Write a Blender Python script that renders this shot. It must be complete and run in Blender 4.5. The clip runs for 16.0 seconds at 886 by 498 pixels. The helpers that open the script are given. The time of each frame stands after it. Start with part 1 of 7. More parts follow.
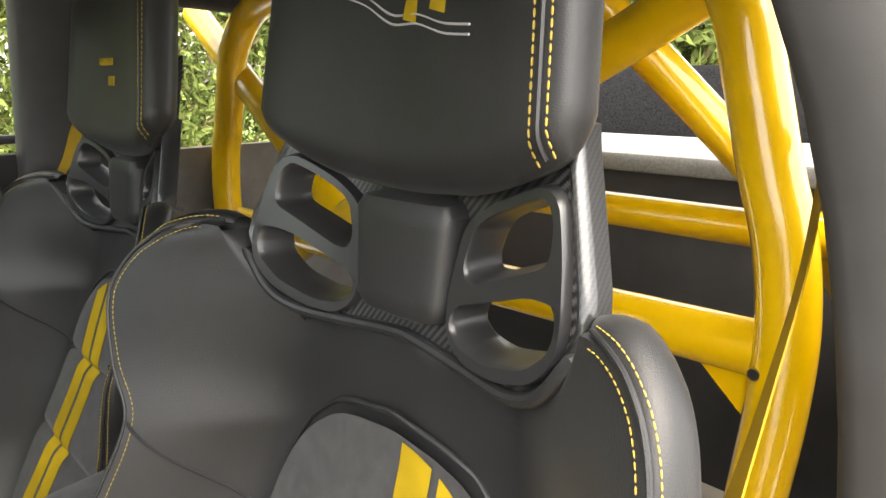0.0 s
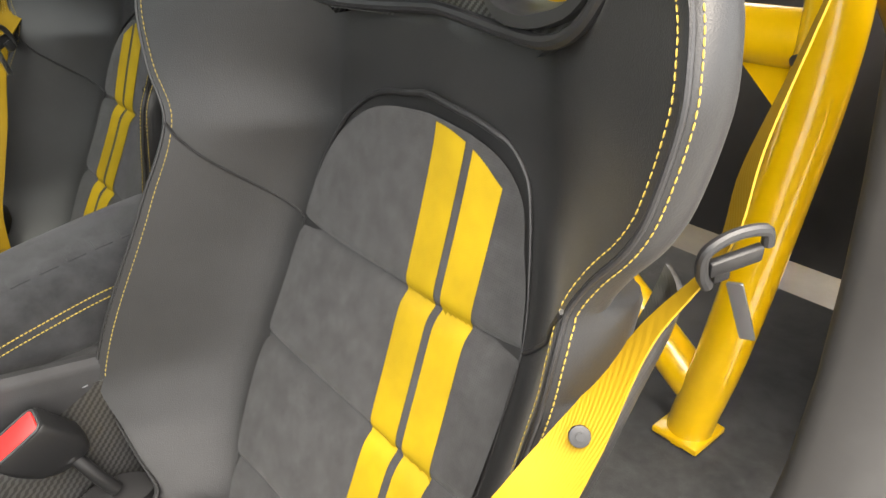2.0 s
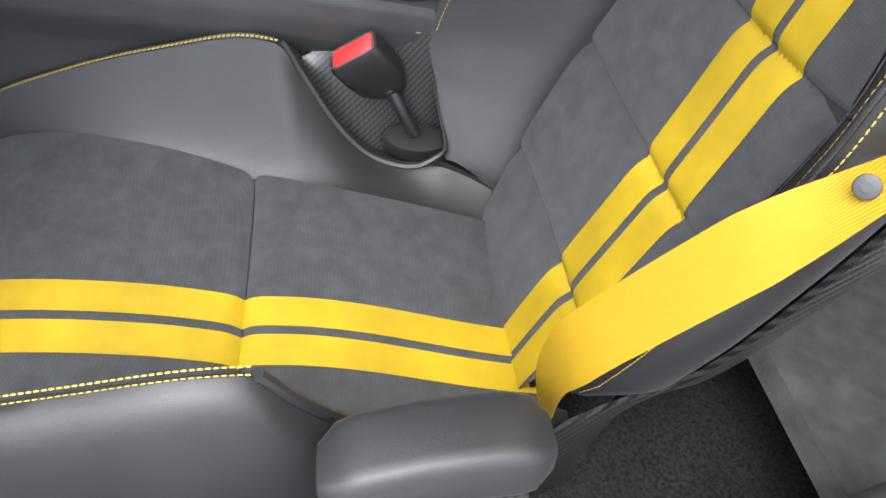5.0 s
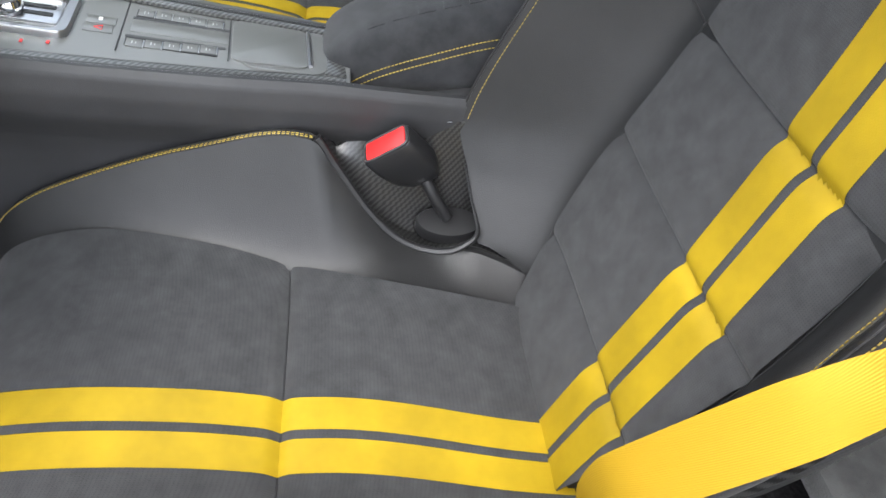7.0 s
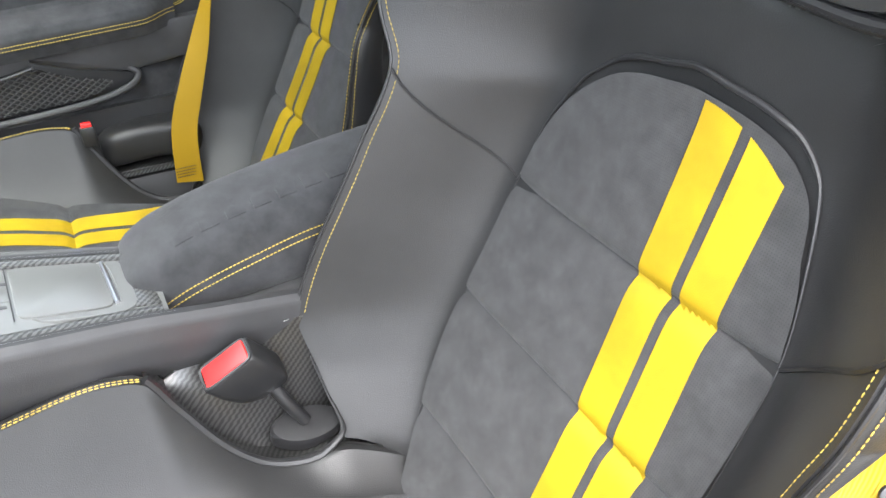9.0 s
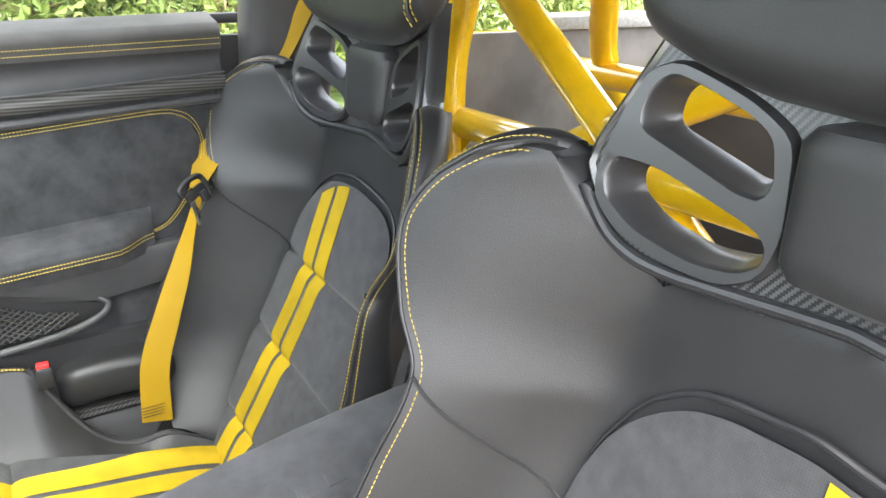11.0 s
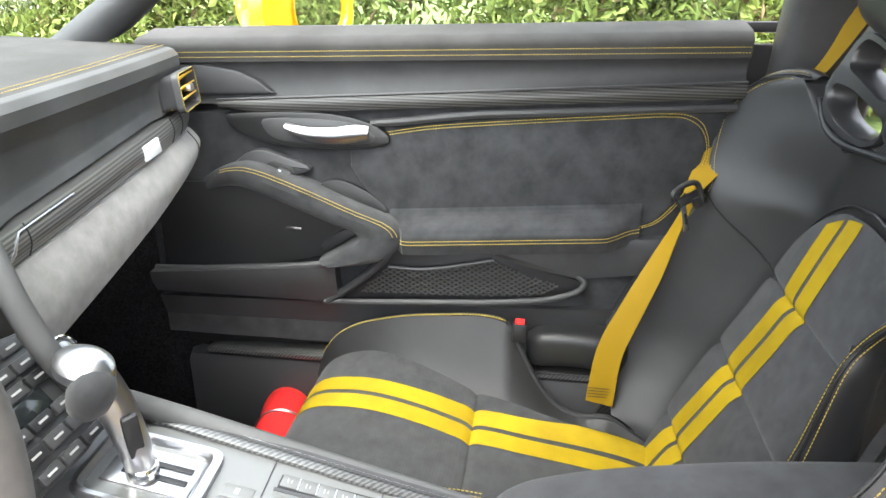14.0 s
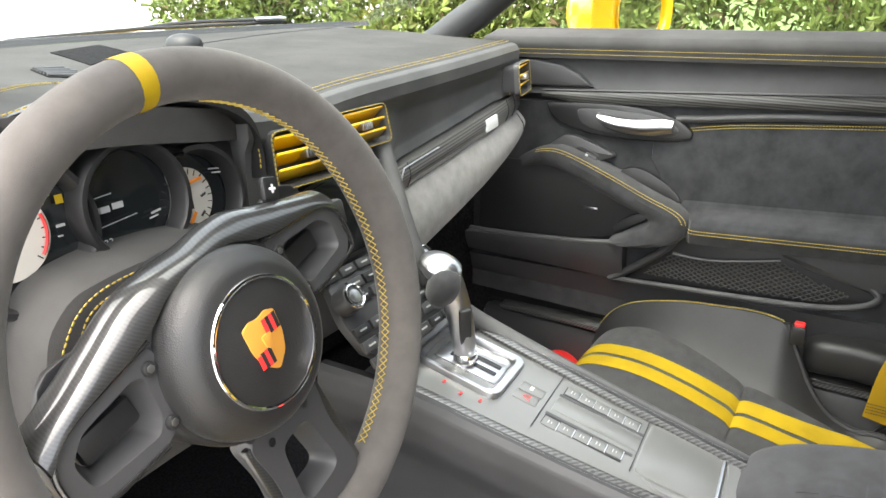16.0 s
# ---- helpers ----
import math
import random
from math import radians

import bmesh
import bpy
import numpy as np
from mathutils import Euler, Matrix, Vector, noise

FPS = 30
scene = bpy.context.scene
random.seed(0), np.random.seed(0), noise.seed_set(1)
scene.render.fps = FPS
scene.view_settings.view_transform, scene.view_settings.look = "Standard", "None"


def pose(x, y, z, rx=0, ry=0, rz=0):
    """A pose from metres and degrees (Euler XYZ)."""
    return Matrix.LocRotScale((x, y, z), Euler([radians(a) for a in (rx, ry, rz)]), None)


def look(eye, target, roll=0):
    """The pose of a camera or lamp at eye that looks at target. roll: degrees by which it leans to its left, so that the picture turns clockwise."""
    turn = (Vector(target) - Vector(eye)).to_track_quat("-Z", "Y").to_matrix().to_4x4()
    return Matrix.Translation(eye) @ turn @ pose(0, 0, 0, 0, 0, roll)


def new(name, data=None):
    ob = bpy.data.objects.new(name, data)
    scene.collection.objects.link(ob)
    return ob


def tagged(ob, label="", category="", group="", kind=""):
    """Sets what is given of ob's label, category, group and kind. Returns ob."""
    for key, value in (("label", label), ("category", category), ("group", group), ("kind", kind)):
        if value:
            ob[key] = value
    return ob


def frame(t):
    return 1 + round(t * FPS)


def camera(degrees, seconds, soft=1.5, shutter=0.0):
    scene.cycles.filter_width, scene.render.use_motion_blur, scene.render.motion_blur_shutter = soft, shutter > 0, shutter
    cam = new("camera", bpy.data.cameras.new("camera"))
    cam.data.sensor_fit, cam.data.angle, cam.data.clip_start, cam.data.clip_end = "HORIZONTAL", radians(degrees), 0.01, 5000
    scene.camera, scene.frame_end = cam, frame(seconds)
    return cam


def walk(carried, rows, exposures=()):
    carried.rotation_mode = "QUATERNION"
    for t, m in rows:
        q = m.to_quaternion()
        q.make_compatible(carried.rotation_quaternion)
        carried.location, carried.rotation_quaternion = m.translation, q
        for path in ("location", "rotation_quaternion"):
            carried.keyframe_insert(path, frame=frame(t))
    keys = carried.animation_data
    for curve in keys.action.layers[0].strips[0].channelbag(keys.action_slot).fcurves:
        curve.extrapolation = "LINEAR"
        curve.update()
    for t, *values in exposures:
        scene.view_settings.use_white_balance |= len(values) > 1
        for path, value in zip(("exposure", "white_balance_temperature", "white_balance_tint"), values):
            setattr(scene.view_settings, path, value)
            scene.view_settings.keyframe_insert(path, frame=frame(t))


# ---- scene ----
cam = camera(63.79, 16.0)
# seconds, eye, yaw, pitch, roll
PATH = [
    (0, 0.0000, 0.0000, 1.1000, -131.79, -13.38, -0.90),
    (0.5, -0.0029, 0.0068, 1.0601, -131.97, -17.55, -1.17),
    (1, -0.0136, 0.0121, 1.0276, -131.59, -21.49, -1.32),
    (1.5, -0.0151, 0.0207, 1.0098, -130.79, -24.91, -1.40),
    (2, -0.0269, 0.0354, 0.9869, -129.26, -28.01, -1.45),
    (2.5, -0.0351, 0.0365, 0.9643, -126.70, -30.62, -1.19),
    (3, -0.0437, 0.0409, 0.9566, -122.71, -33.63, -0.80),
    (3.5, -0.0583, 0.0487, 0.9473, -117.27, -36.64, 0.16),
    (4, -0.0660, 0.0341, 0.9372, -110.70, -39.78, 1.64),
    (4.5, -0.0718, 0.0176, 0.9180, -102.79, -43.44, 1.94),
    (4.7, -0.0791, 0.0215, 0.9109, -100.25, -44.59, 2.47),
    (6.8, -0.0349, 0.0381, 0.9710, -94.52, -44.43, 0.95),
    (7, -0.0198, 0.0346, 0.9777, -96.22, -43.50, 0.29),
    (7.5, 0.0269, 0.0615, 0.9822, -101.79, -41.50, -0.93),
    (8, 0.0457, 0.0961, 0.9995, -109.38, -39.38, -0.35),
    (8.2, 0.0552, 0.0963, 0.9964, -112.31, -38.56, 0.02),
    (10.3, 0.1804, 0.0562, 1.0481, -124.12, -26.66, 0.23),
    (10.5, 0.2277, 0.0351, 1.0579, -123.27, -24.75, 0.58),
    (11, 0.2681, 0.0510, 1.0925, -121.14, -21.79, 0.81),
    (11.5, 0.2809, 0.0380, 1.0945, -117.46, -20.84, 0.75),
    (12, 0.2763, 0.0504, 1.0822, -111.60, -21.35, 0.40),
    (12.5, 0.2761, 0.0623, 1.0854, -105.24, -22.26, 0.34),
    (13, 0.2774, 0.0612, 1.0892, -97.62, -22.79, 0.21),
    (13.5, 0.2735, 0.0531, 1.0946, -89.17, -22.53, -0.12),
    (14, 0.2668, 0.0602, 1.0909, -81.72, -21.51, 0.17),
    (14.5, 0.2349, 0.0593, 1.0827, -74.74, -20.71, 0.57),
    (15, 0.1778, 0.0687, 1.0745, -68.57, -20.15, 0.43),
    (15.5, 0.1278, 0.0681, 1.0747, -63.13, -20.26, 0.39),
    (16, 0.0792, 0.0405, 1.0811, -58.84, -20.52, 0.22),
]


def eye_pose(x, y, z, yaw, pitch, roll):
    a, b = radians(yaw), radians(pitch)
    way = Vector((-math.sin(a) * math.cos(b), math.cos(a) * math.cos(b), math.sin(b)))
    return look((x, y, z), Vector((x, y, z)) + way, roll)


# ---- path end ----
EXPOSURE = [(0.0, 3.02, 7300, 10), (1.5, 3.1, 7300, 10), (3.0, 2.8, 7000, 10), (4.5, 2.8, 6200, 10), (7.0, 2.65, 6300, 10), (8.0, 3.0, 6300, 10), (10.5, 4.15, 6600, 10), (11.0, 4.15, 6600, 10), (12.5, 4.0, 6500, 10), (14.5, 3.62, 6700, 10), (16.0, 3.3, 6900, 10)]
walk(cam, [(row[0], eye_pose(*row[1:])) for row in PATH], EXPOSURE)

# ---- world, sun ----
world = bpy.data.worlds.new("sky")
scene.world = world
world.use_nodes = True
wn = world.node_tree.nodes
sky = wn.new("ShaderNodeTexSky")
sky.sky_type, sky.sun_disc = "NISHITA", False
sky.sun_elevation, sky.sun_rotation = radians(67), radians(-69)
sky.dust_density, sky.ozone_density = 3.0, 0.6
pale = wn.new("ShaderNodeHueSaturation")
pale.inputs["Saturation"].default_value = 0.35
world.node_tree.links.new(sky.outputs[0], pale.inputs["Color"])
world.node_tree.links.new(pale.outputs[0], wn["Background"].inputs[0])
wn["Background"].inputs[1].default_value = 0.15
sun = new("sun", bpy.data.lights.new("sun", "SUN"))
sun.data.energy, sun.data.angle, sun.data.color = 0.75, radians(80), (1.0, 0.96, 0.9)
sun.matrix_world = look((-2.4, 0.9, 6.2), (0, 0, 0))

# ---- materials ----
def material(name, color, rough=0.5, metal=0.0, spec=0.5, coat=0.0, sheen=0.0):
    m = bpy.data.materials.new(name)
    m.use_nodes = True
    b = m.node_tree.nodes["Principled BSDF"]
    b.inputs["Base Color"].default_value = (*color, 1)
    b.inputs["Roughness"].default_value = rough
    b.inputs["Metallic"].default_value = metal
    b.inputs["Specular IOR Level"].default_value = spec
    b.inputs["Coat Weight"].default_value = coat
    b.inputs["Coat Roughness"].default_value = 0.04
    b.inputs["Sheen Weight"].default_value = sheen
    return m


def node(m, kind, **values):
    n = m.node_tree.nodes.new(kind)
    for key, value in values.items():
        n.inputs[key].default_value = value
    return n


def link(m, a, b):
    m.node_tree.links.new(a, b)


def coords(m):
    return node(m, "ShaderNodeTexCoord").outputs["Object"]


def mottle(m, low, high, scale, detail=4.0, power=(0.35, 0.65)):
    """Base colour varied between two tones by noise."""
    b = m.node_tree.nodes["Principled BSDF"]
    n = node(m, "ShaderNodeTexNoise", Scale=scale, Detail=detail, Roughness=0.6)
    link(m, coords(m), n.inputs["Vector"])
    ramp = node(m, "ShaderNodeValToRGB")
    ramp.color_ramp.elements[0].position, ramp.color_ramp.elements[1].position = power
    ramp.color_ramp.elements[0].color, ramp.color_ramp.elements[1].color = (*low, 1), (*high, 1)
    link(m, n.outputs["Fac"], ramp.inputs["Fac"])
    link(m, ramp.outputs["Color"], b.inputs["Base Color"])
    return ramp


def grain(m, scale, strength, kind="noise", distance=0.001, socket="Normal"):
    b = m.node_tree.nodes["Principled BSDF"]
    if kind == "noise":
        n = node(m, "ShaderNodeTexNoise", Scale=scale, Detail=3.0)
        out = n.outputs["Fac"]
    else:
        n = node(m, "ShaderNodeTexVoronoi", Scale=scale)
        out = n.outputs["Distance"]
    link(m, coords(m), n.inputs["Vector"])
    bump = node(m, "ShaderNodeBump", Strength=strength, Distance=distance)
    link(m, out, bump.inputs["Height"])
    link(m, bump.outputs["Normal"], b.inputs["Normal"])
    return bump


def math_node(m, op, a, b=None):
    n = m.node_tree.nodes.new("ShaderNodeMath")
    n.operation = op
    for k, v in enumerate((a, b)):
        if v is None:
            continue
        if isinstance(v, (int, float)):
            n.inputs[k].default_value = v
        else:
            link(m, v, n.inputs[k])
    return n.outputs[0]


def leather(name, color, rough=0.42, spec=0.45):
    m = material(name, color, rough, spec=spec)
    mottle(m, [c * 0.85 for c in color], [c * 1.2 for c in color], 9.0)
    grain(m, 900, 0.25, "cells", 0.0006)
    return m


def suede(name, color, low=0.62, high=1.4, scale=22.0):
    m = material(name, color, 0.95, spec=0.1, sheen=0.12)
    b = m.node_tree.nodes["Principled BSDF"]
    b.inputs["Sheen Roughness"].default_value = 0.6
    mottle(m, [c * low for c in color], [c * high for c in color], scale, 9.0, (0.32, 0.70))
    grain(m, 1500, 0.35, "noise", 0.0008)
    return m


def dotted_suede(name, color):
    """Suede with a square pattern of small punched holes."""
    m = suede(name, color, 0.74, 1.24, 38.0)
    b = m.node_tree.nodes["Principled BSDF"]
    ramp = b.inputs["Base Color"].links[0].from_node
    sep = node(m, "ShaderNodeSeparateXYZ")
    link(m, coords(m), sep.inputs[0])
    rows = []
    for k, axis in enumerate((sep.outputs["X"], math_node(m, "SUBTRACT", sep.outputs["Z"], sep.outputs["Y"]))):
        w = math_node(m, "MULTIPLY", axis, (420.0, 300.0)[k])
        rows.append(math_node(m, "SUBTRACT", math_node(m, "FRACT", w), 0.5))
    d = math_node(m, "ADD", math_node(m, "MULTIPLY", rows[0], rows[0]), math_node(m, "MULTIPLY", rows[1], rows[1]))
    hole = math_node(m, "MULTIPLY", math_node(m, "LESS_THAN", d, 0.045), 0.3)
    mix = node(m, "ShaderNodeMix")
    mix.data_type = "RGBA"
    link(m, hole, mix.inputs["Factor"])
    link(m, ramp.outputs["Color"], mix.inputs[6])
    mix.inputs[7].default_value = (0.004, 0.004, 0.004, 1)
    link(m, mix.outputs[2], b.inputs["Base Color"])
    return m


def weave(name, pitch=0.004, gloss=0.12, low=0.006, high=0.05):
    """Twill carbon weave under clear lacquer."""
    m = material(name, (0.02, 0.02, 0.02), 0.42, spec=0.5, coat=1.0)
    b = m.node_tree.nodes["Principled BSDF"]
    b.inputs["Coat Roughness"].default_value = gloss
    sep = node(m, "ShaderNodeSeparateXYZ")
    link(m, coords(m), sep.inputs[0])
    across = math_node(m, "ADD", sep.outputs["X"], math_node(m, "MULTIPLY", sep.outputs["Y"], 0.83))
    u = math_node(m, "DIVIDE", across, pitch)
    v = math_node(m, "DIVIDE", math_node(m, "ADD", sep.outputs["Z"], math_node(m, "MULTIPLY", sep.outputs["Y"], 0.31)), pitch)
    step = math_node(m, "ADD", math_node(m, "FLOOR", u), math_node(m, "FLOOR", v))
    quad = math_node(m, "LESS_THAN", math_node(m, "MODULO", math_node(m, "ADD", step, 4000.0), 4.0), 2.0)
    ramp = node(m, "ShaderNodeMix")
    ramp.data_type = "RGBA"
    link(m, quad, ramp.inputs["Factor"])
    ramp.inputs[6].default_value, ramp.inputs[7].default_value = (low, low, low, 1), (high, high, high, 1)
    link(m, ramp.outputs[2], b.inputs["Base Color"])
    bump = node(m, "ShaderNodeBump", Strength=0.15, Distance=0.0005)
    link(m, quad, bump.inputs["Height"])
    link(m, bump.outputs["Normal"], b.inputs["Normal"])
    return m


def webbing(name, color):
    m = material(name, color, 0.65, spec=0.25)
    w = node(m, "ShaderNodeTexWave", Scale=260.0, Distortion=0.4)
    w.bands_direction = "DIAGONAL"
    link(m, coords(m), w.inputs["Vector"])
    bump = node(m, "ShaderNodeBump", Strength=0.35, Distance=0.0006)
    link(m, w.outputs["Fac"], bump.inputs["Height"])
    link(m, bump.outputs["Normal"], m.node_tree.nodes["Principled BSDF"].inputs["Normal"])
    return m


BLACK = leather("black_leather", (0.015, 0.015, 0.0155), 0.44, 0.42)
DASH = leather("dark_grey_leather", (0.034, 0.034, 0.036), 0.55)
SUEDE = suede("dark_grey_suede", (0.030, 0.0305, 0.033))
# Brighter copy of the dark suede: light on the knee panel put into colour.
LIT_SUEDE = suede("lit_grey_suede", (0.225, 0.215, 0.208), 0.84, 1.14, 45.0)
RIM = suede("grey_brown_suede", (0.068, 0.062, 0.058), 0.84, 1.14, 45.0)
PAD = leather("matt_grey_leather", (0.052, 0.051, 0.050), 0.85, 0.3)
PAD.node_tree.nodes["Principled BSDF"].inputs["Specular IOR Level"].default_value = 0.12
TOP = leather("smooth_grey_leather", (0.072, 0.072, 0.073), 0.62, 0.3)
DECK = material("grey_satin_lacquer", (0.115, 0.117, 0.115), 0.36, spec=0.5, coat=0.55)
DECK.node_tree.nodes["Principled BSDF"].inputs["Coat Roughness"].default_value = 0.20
grain(DECK, 1800, 0.08, "noise", 0.0002)
DOTS = dotted_suede("punched_dark_suede", (0.036, 0.0365, 0.038))
STRIPE = leather("yellow_leather", (0.315, 0.213, 0.006), 0.6, 0.3)
THREAD = material("yellow_thread", (0.36, 0.26, 0.05), 0.7)
PIPING = leather("black_piping", (0.016, 0.016, 0.017), 0.42)
CARBON = weave("carbon_weave", 0.0019, 0.12, 0.008, 0.055)
CARBON.node_tree.nodes["Principled BSDF"].inputs["Coat Weight"].default_value = 0.45
CARBON.node_tree.nodes["Principled BSDF"].inputs["Specular IOR Level"].default_value = 0.25
CARBON_WIDE = weave("wide_carbon_weave", 0.0026, 0.22, 0.006, 0.036)
CARBON_GLOSS = weave("gloss_carbon_weave", 0.0009, 0.04, 0.009, 0.020)
CARBON_EDGE = weave("polished_carbon_edge", 0.0016, 0.03, 0.007, 0.020)
CARBON_WIDE.node_tree.nodes["Principled BSDF"].inputs["Coat Weight"].default_value = 0.5
SLOT = material("satin_black_moulding", (0.020, 0.020, 0.021), 0.33, spec=0.5, coat=0.15)
grain(SLOT, 1500, 0.12, "noise", 0.0003)
CARBON_FINE = weave("fine_carbon_weave", 0.0022, 0.2, 0.022, 0.085)


def ribbed(name, along_x, along_y, pitch, pale):
    """Dark lacquered trim with fine ribs along its length."""
    m = material(name, (0.03, 0.03, 0.03), 0.35, spec=0.5, coat=0.8)
    b = m.node_tree.nodes["Principled BSDF"]
    b.inputs["Coat Roughness"].default_value = 0.15
    sep = node(m, "ShaderNodeSeparateXYZ")
    link(m, coords(m), sep.inputs[0])
    lean = math_node(m, "ADD", math_node(m, "MULTIPLY", sep.outputs["X"], along_x), math_node(m, "MULTIPLY", sep.outputs["Y"], along_y))
    saw = math_node(m, "FRACT", math_node(m, "DIVIDE", math_node(m, "ADD", sep.outputs["Z"], lean), pitch))
    rib = math_node(m, "ABSOLUTE", math_node(m, "SUBTRACT", saw, 0.5))
    mix = node(m, "ShaderNodeMix")
    mix.data_type = "RGBA"
    link(m, math_node(m, "MULTIPLY", rib, 2.0), mix.inputs["Factor"])
    mix.inputs[6].default_value, mix.inputs[7].default_value = (0.075 * pale, 0.073 * pale, 0.070 * pale, 1), (0.012 * pale, 0.012 * pale, 0.012 * pale, 1)
    link(m, mix.outputs[2], b.inputs["Base Color"])
    bump = node(m, "ShaderNodeBump", Strength=0.3, Distance=0.0006)
    bump.invert = True
    link(m, rib, bump.inputs["Height"])
    link(m, bump.outputs["Normal"], b.inputs["Normal"])
    return m


RIBBED = ribbed("ribbed_lacquer", -0.092, 0.0, 0.0045, 2.2)
RIBBED_DOOR = ribbed("ribbed_door_lacquer", 0.0, -0.02, 0.0050, 1.0)
RIBBED_DOOR.node_tree.nodes["Principled BSDF"].inputs["Coat Weight"].default_value = 0.15
RIBBED_DOOR.node_tree.nodes["Principled BSDF"].inputs["Specular IOR Level"].default_value = 0.25
PAINT = material("yellow_gloss_paint", (0.80, 0.475, 0.008), 0.28, spec=0.5, coat=1.0)
mottle(PAINT, (0.76, 0.455, 0.006), (0.83, 0.495, 0.009), 30.0)
BELT = webbing("yellow_webbing", (0.262, 0.158, 0.004))
BLACK.node_tree.nodes["Principled BSDF"].inputs["Sheen Weight"].default_value = 0.05
BLACK.node_tree.nodes["Principled BSDF"].inputs["Sheen Roughness"].default_value = 0.35
GLOSSY = material("gloss_black_lacquer", (0.012, 0.012, 0.012), 0.12, spec=0.6, coat=1.0)
PLASTIC = material("black_plastic", (0.014, 0.014, 0.015), 0.45)
grain(PLASTIC, 1200, 0.2, "noise", 0.0004)
SATIN = material("dark_satin_plastic", (0.040, 0.040, 0.042), 0.42)
grain(SATIN, 1500, 0.15, "noise", 0.0003)
SILVER = material("brushed_silver", (0.55, 0.55, 0.57), 0.28, metal=1.0)
grain(SILVER, 400, 0.06, "noise", 0.0003)
CHROME = material("polished_chrome", (0.75, 0.75, 0.76), 0.06, metal=1.0)
STEEL = material("brushed_steel", (0.45, 0.45, 0.46), 0.3, metal=1.0)
RED = material("red_plastic", (0.75, 0.03, 0.03), 0.35)
CARPET = material("black_carpet", (0.016, 0.016, 0.017), 1.0, spec=0.05)
mottle(CARPET, (0.010, 0.010, 0.011), (0.03, 0.03, 0.032), 220.0, 6.0)
grain(CARPET, 700, 0.9, "noise", 0.003)
TRIM = material("warm_grey_trim", (0.030, 0.029, 0.028), 0.6)
mottle(TRIM, (0.026, 0.025, 0.024), (0.034, 0.033, 0.032), 14.0)
grain(TRIM, 1600, 0.2, "noise", 0.0004)
# Quarter trim of the far side, its brighter light put into the grey.
QUARTER_LIT = leather("lit_quarter_trim", (0.15, 0.143, 0.132), 0.7, 0.3)
FELT = material("grey_felt", (0.30, 0.30, 0.29), 1.0, spec=0.05)
mottle(FELT, (0.26, 0.26, 0.25), (0.35, 0.35, 0.34), 160.0, 6.0)
grain(FELT, 500, 0.8, "noise", 0.003)
VELOUR = material("dark_grey_velour", (0.060, 0.061, 0.060), 1.0, spec=0.05, sheen=0.25)
mottle(VELOUR, (0.030, 0.031, 0.031), (0.055, 0.056, 0.056), 26.0, 8.0)
grain(VELOUR, 600, 0.5, "noise", 0.002)
SCREEN = material("dark_glass_screen", (0.012, 0.014, 0.015), 0.12, spec=0.6)
WHITE = material("white_print", (0.75, 0.75, 0.74), 0.5)
ORANGE = material("orange_print", (0.8, 0.25, 0.03), 0.5)
REDP = material("red_print", (0.7, 0.03, 0.03), 0.5)
GOLD = material("gold_enamel", (0.72, 0.33, 0.06), 0.35, metal=0.4)
GREYP = material("grey_print", (0.35, 0.35, 0.35), 0.5)
MIRROR = material("mirror_glass", (0.9, 0.9, 0.9), 0.02, metal=1.0)
import functools

# lightly tinted car glass: lets three quarters of the light through
GLASS = bpy.data.materials.new("tinted_glass")
GLASS.use_nodes = True
gt = GLASS.node_tree
gt.nodes.remove(gt.nodes["Principled BSDF"])
clear, shine, both = gt.nodes.new("ShaderNodeBsdfTransparent"), gt.nodes.new("ShaderNodeBsdfGlossy"), gt.nodes.new("ShaderNodeMixShader")
clear.inputs["Color"].default_value = (0.85, 0.88, 0.87, 1)
shine.inputs["Roughness"].default_value = 0.02
both.inputs[0].default_value = 0.03
gt.links.new(clear.outputs[0], both.inputs[1])
gt.links.new(shine.outputs[0], both.inputs[2])
gt.links.new(both.outputs[0], gt.nodes["Material Output"].inputs["Surface"])


# ---- mesh helpers ----
def mesh_object(name, bm, mat, parent=None, label="", sharp=35, shadow=True):
    me = bpy.data.meshes.new(name)
    bmesh.ops.recalc_face_normals(bm, faces=bm.faces[:])
    for f in bm.faces:
        f.smooth = True
    bm.to_mesh(me)
    bm.free()
    me.set_sharp_from_angle(angle=radians(sharp))
    me.materials.append(mat)
    ob = new(name, me)
    if parent is not None:
        ob.parent = parent
    if label:
        ob["label"] = label
    ob.visible_shadow = shadow
    return ob


def part(name, bm, mat, parent, label="", sharp=35):
    return mesh_object(name, bm, mat, parent, label, sharp)


def empty(name, at, label, category, group="", kind=""):
    ob = new(name)
    ob.empty_display_size = 0.05
    ob.location = at
    return tagged(ob, label, category, group, kind)


def move(bm, at):
    bmesh.ops.translate(bm, verts=bm.verts[:], vec=at)
    return bm


def turned(bm, m):
    bmesh.ops.transform(bm, matrix=m, verts=bm.verts[:])
    return bm


def join(*bms):
    out = bmesh.new()
    for b in bms:
        me = bpy.data.meshes.new("tmp")
        b.to_mesh(me)
        b.free()
        out.from_mesh(me)
        bpy.data.meshes.remove(me)
    return out


def grid(f, nu, nv, close_u=False):
    """A sheet f(u, v), u and v from 0 to 1."""
    bm = bmesh.new()
    cols = nu if close_u else nu + 1
    vs = [[bm.verts.new(f(i / nu, j / nv)) for i in range(cols)] for j in range(nv + 1)]
    for j in range(nv):
        for i in range(nu):
            k = (i + 1) % cols
            bm.faces.new((vs[j][i], vs[j][k], vs[j + 1][k], vs[j + 1][i]))
    return bm


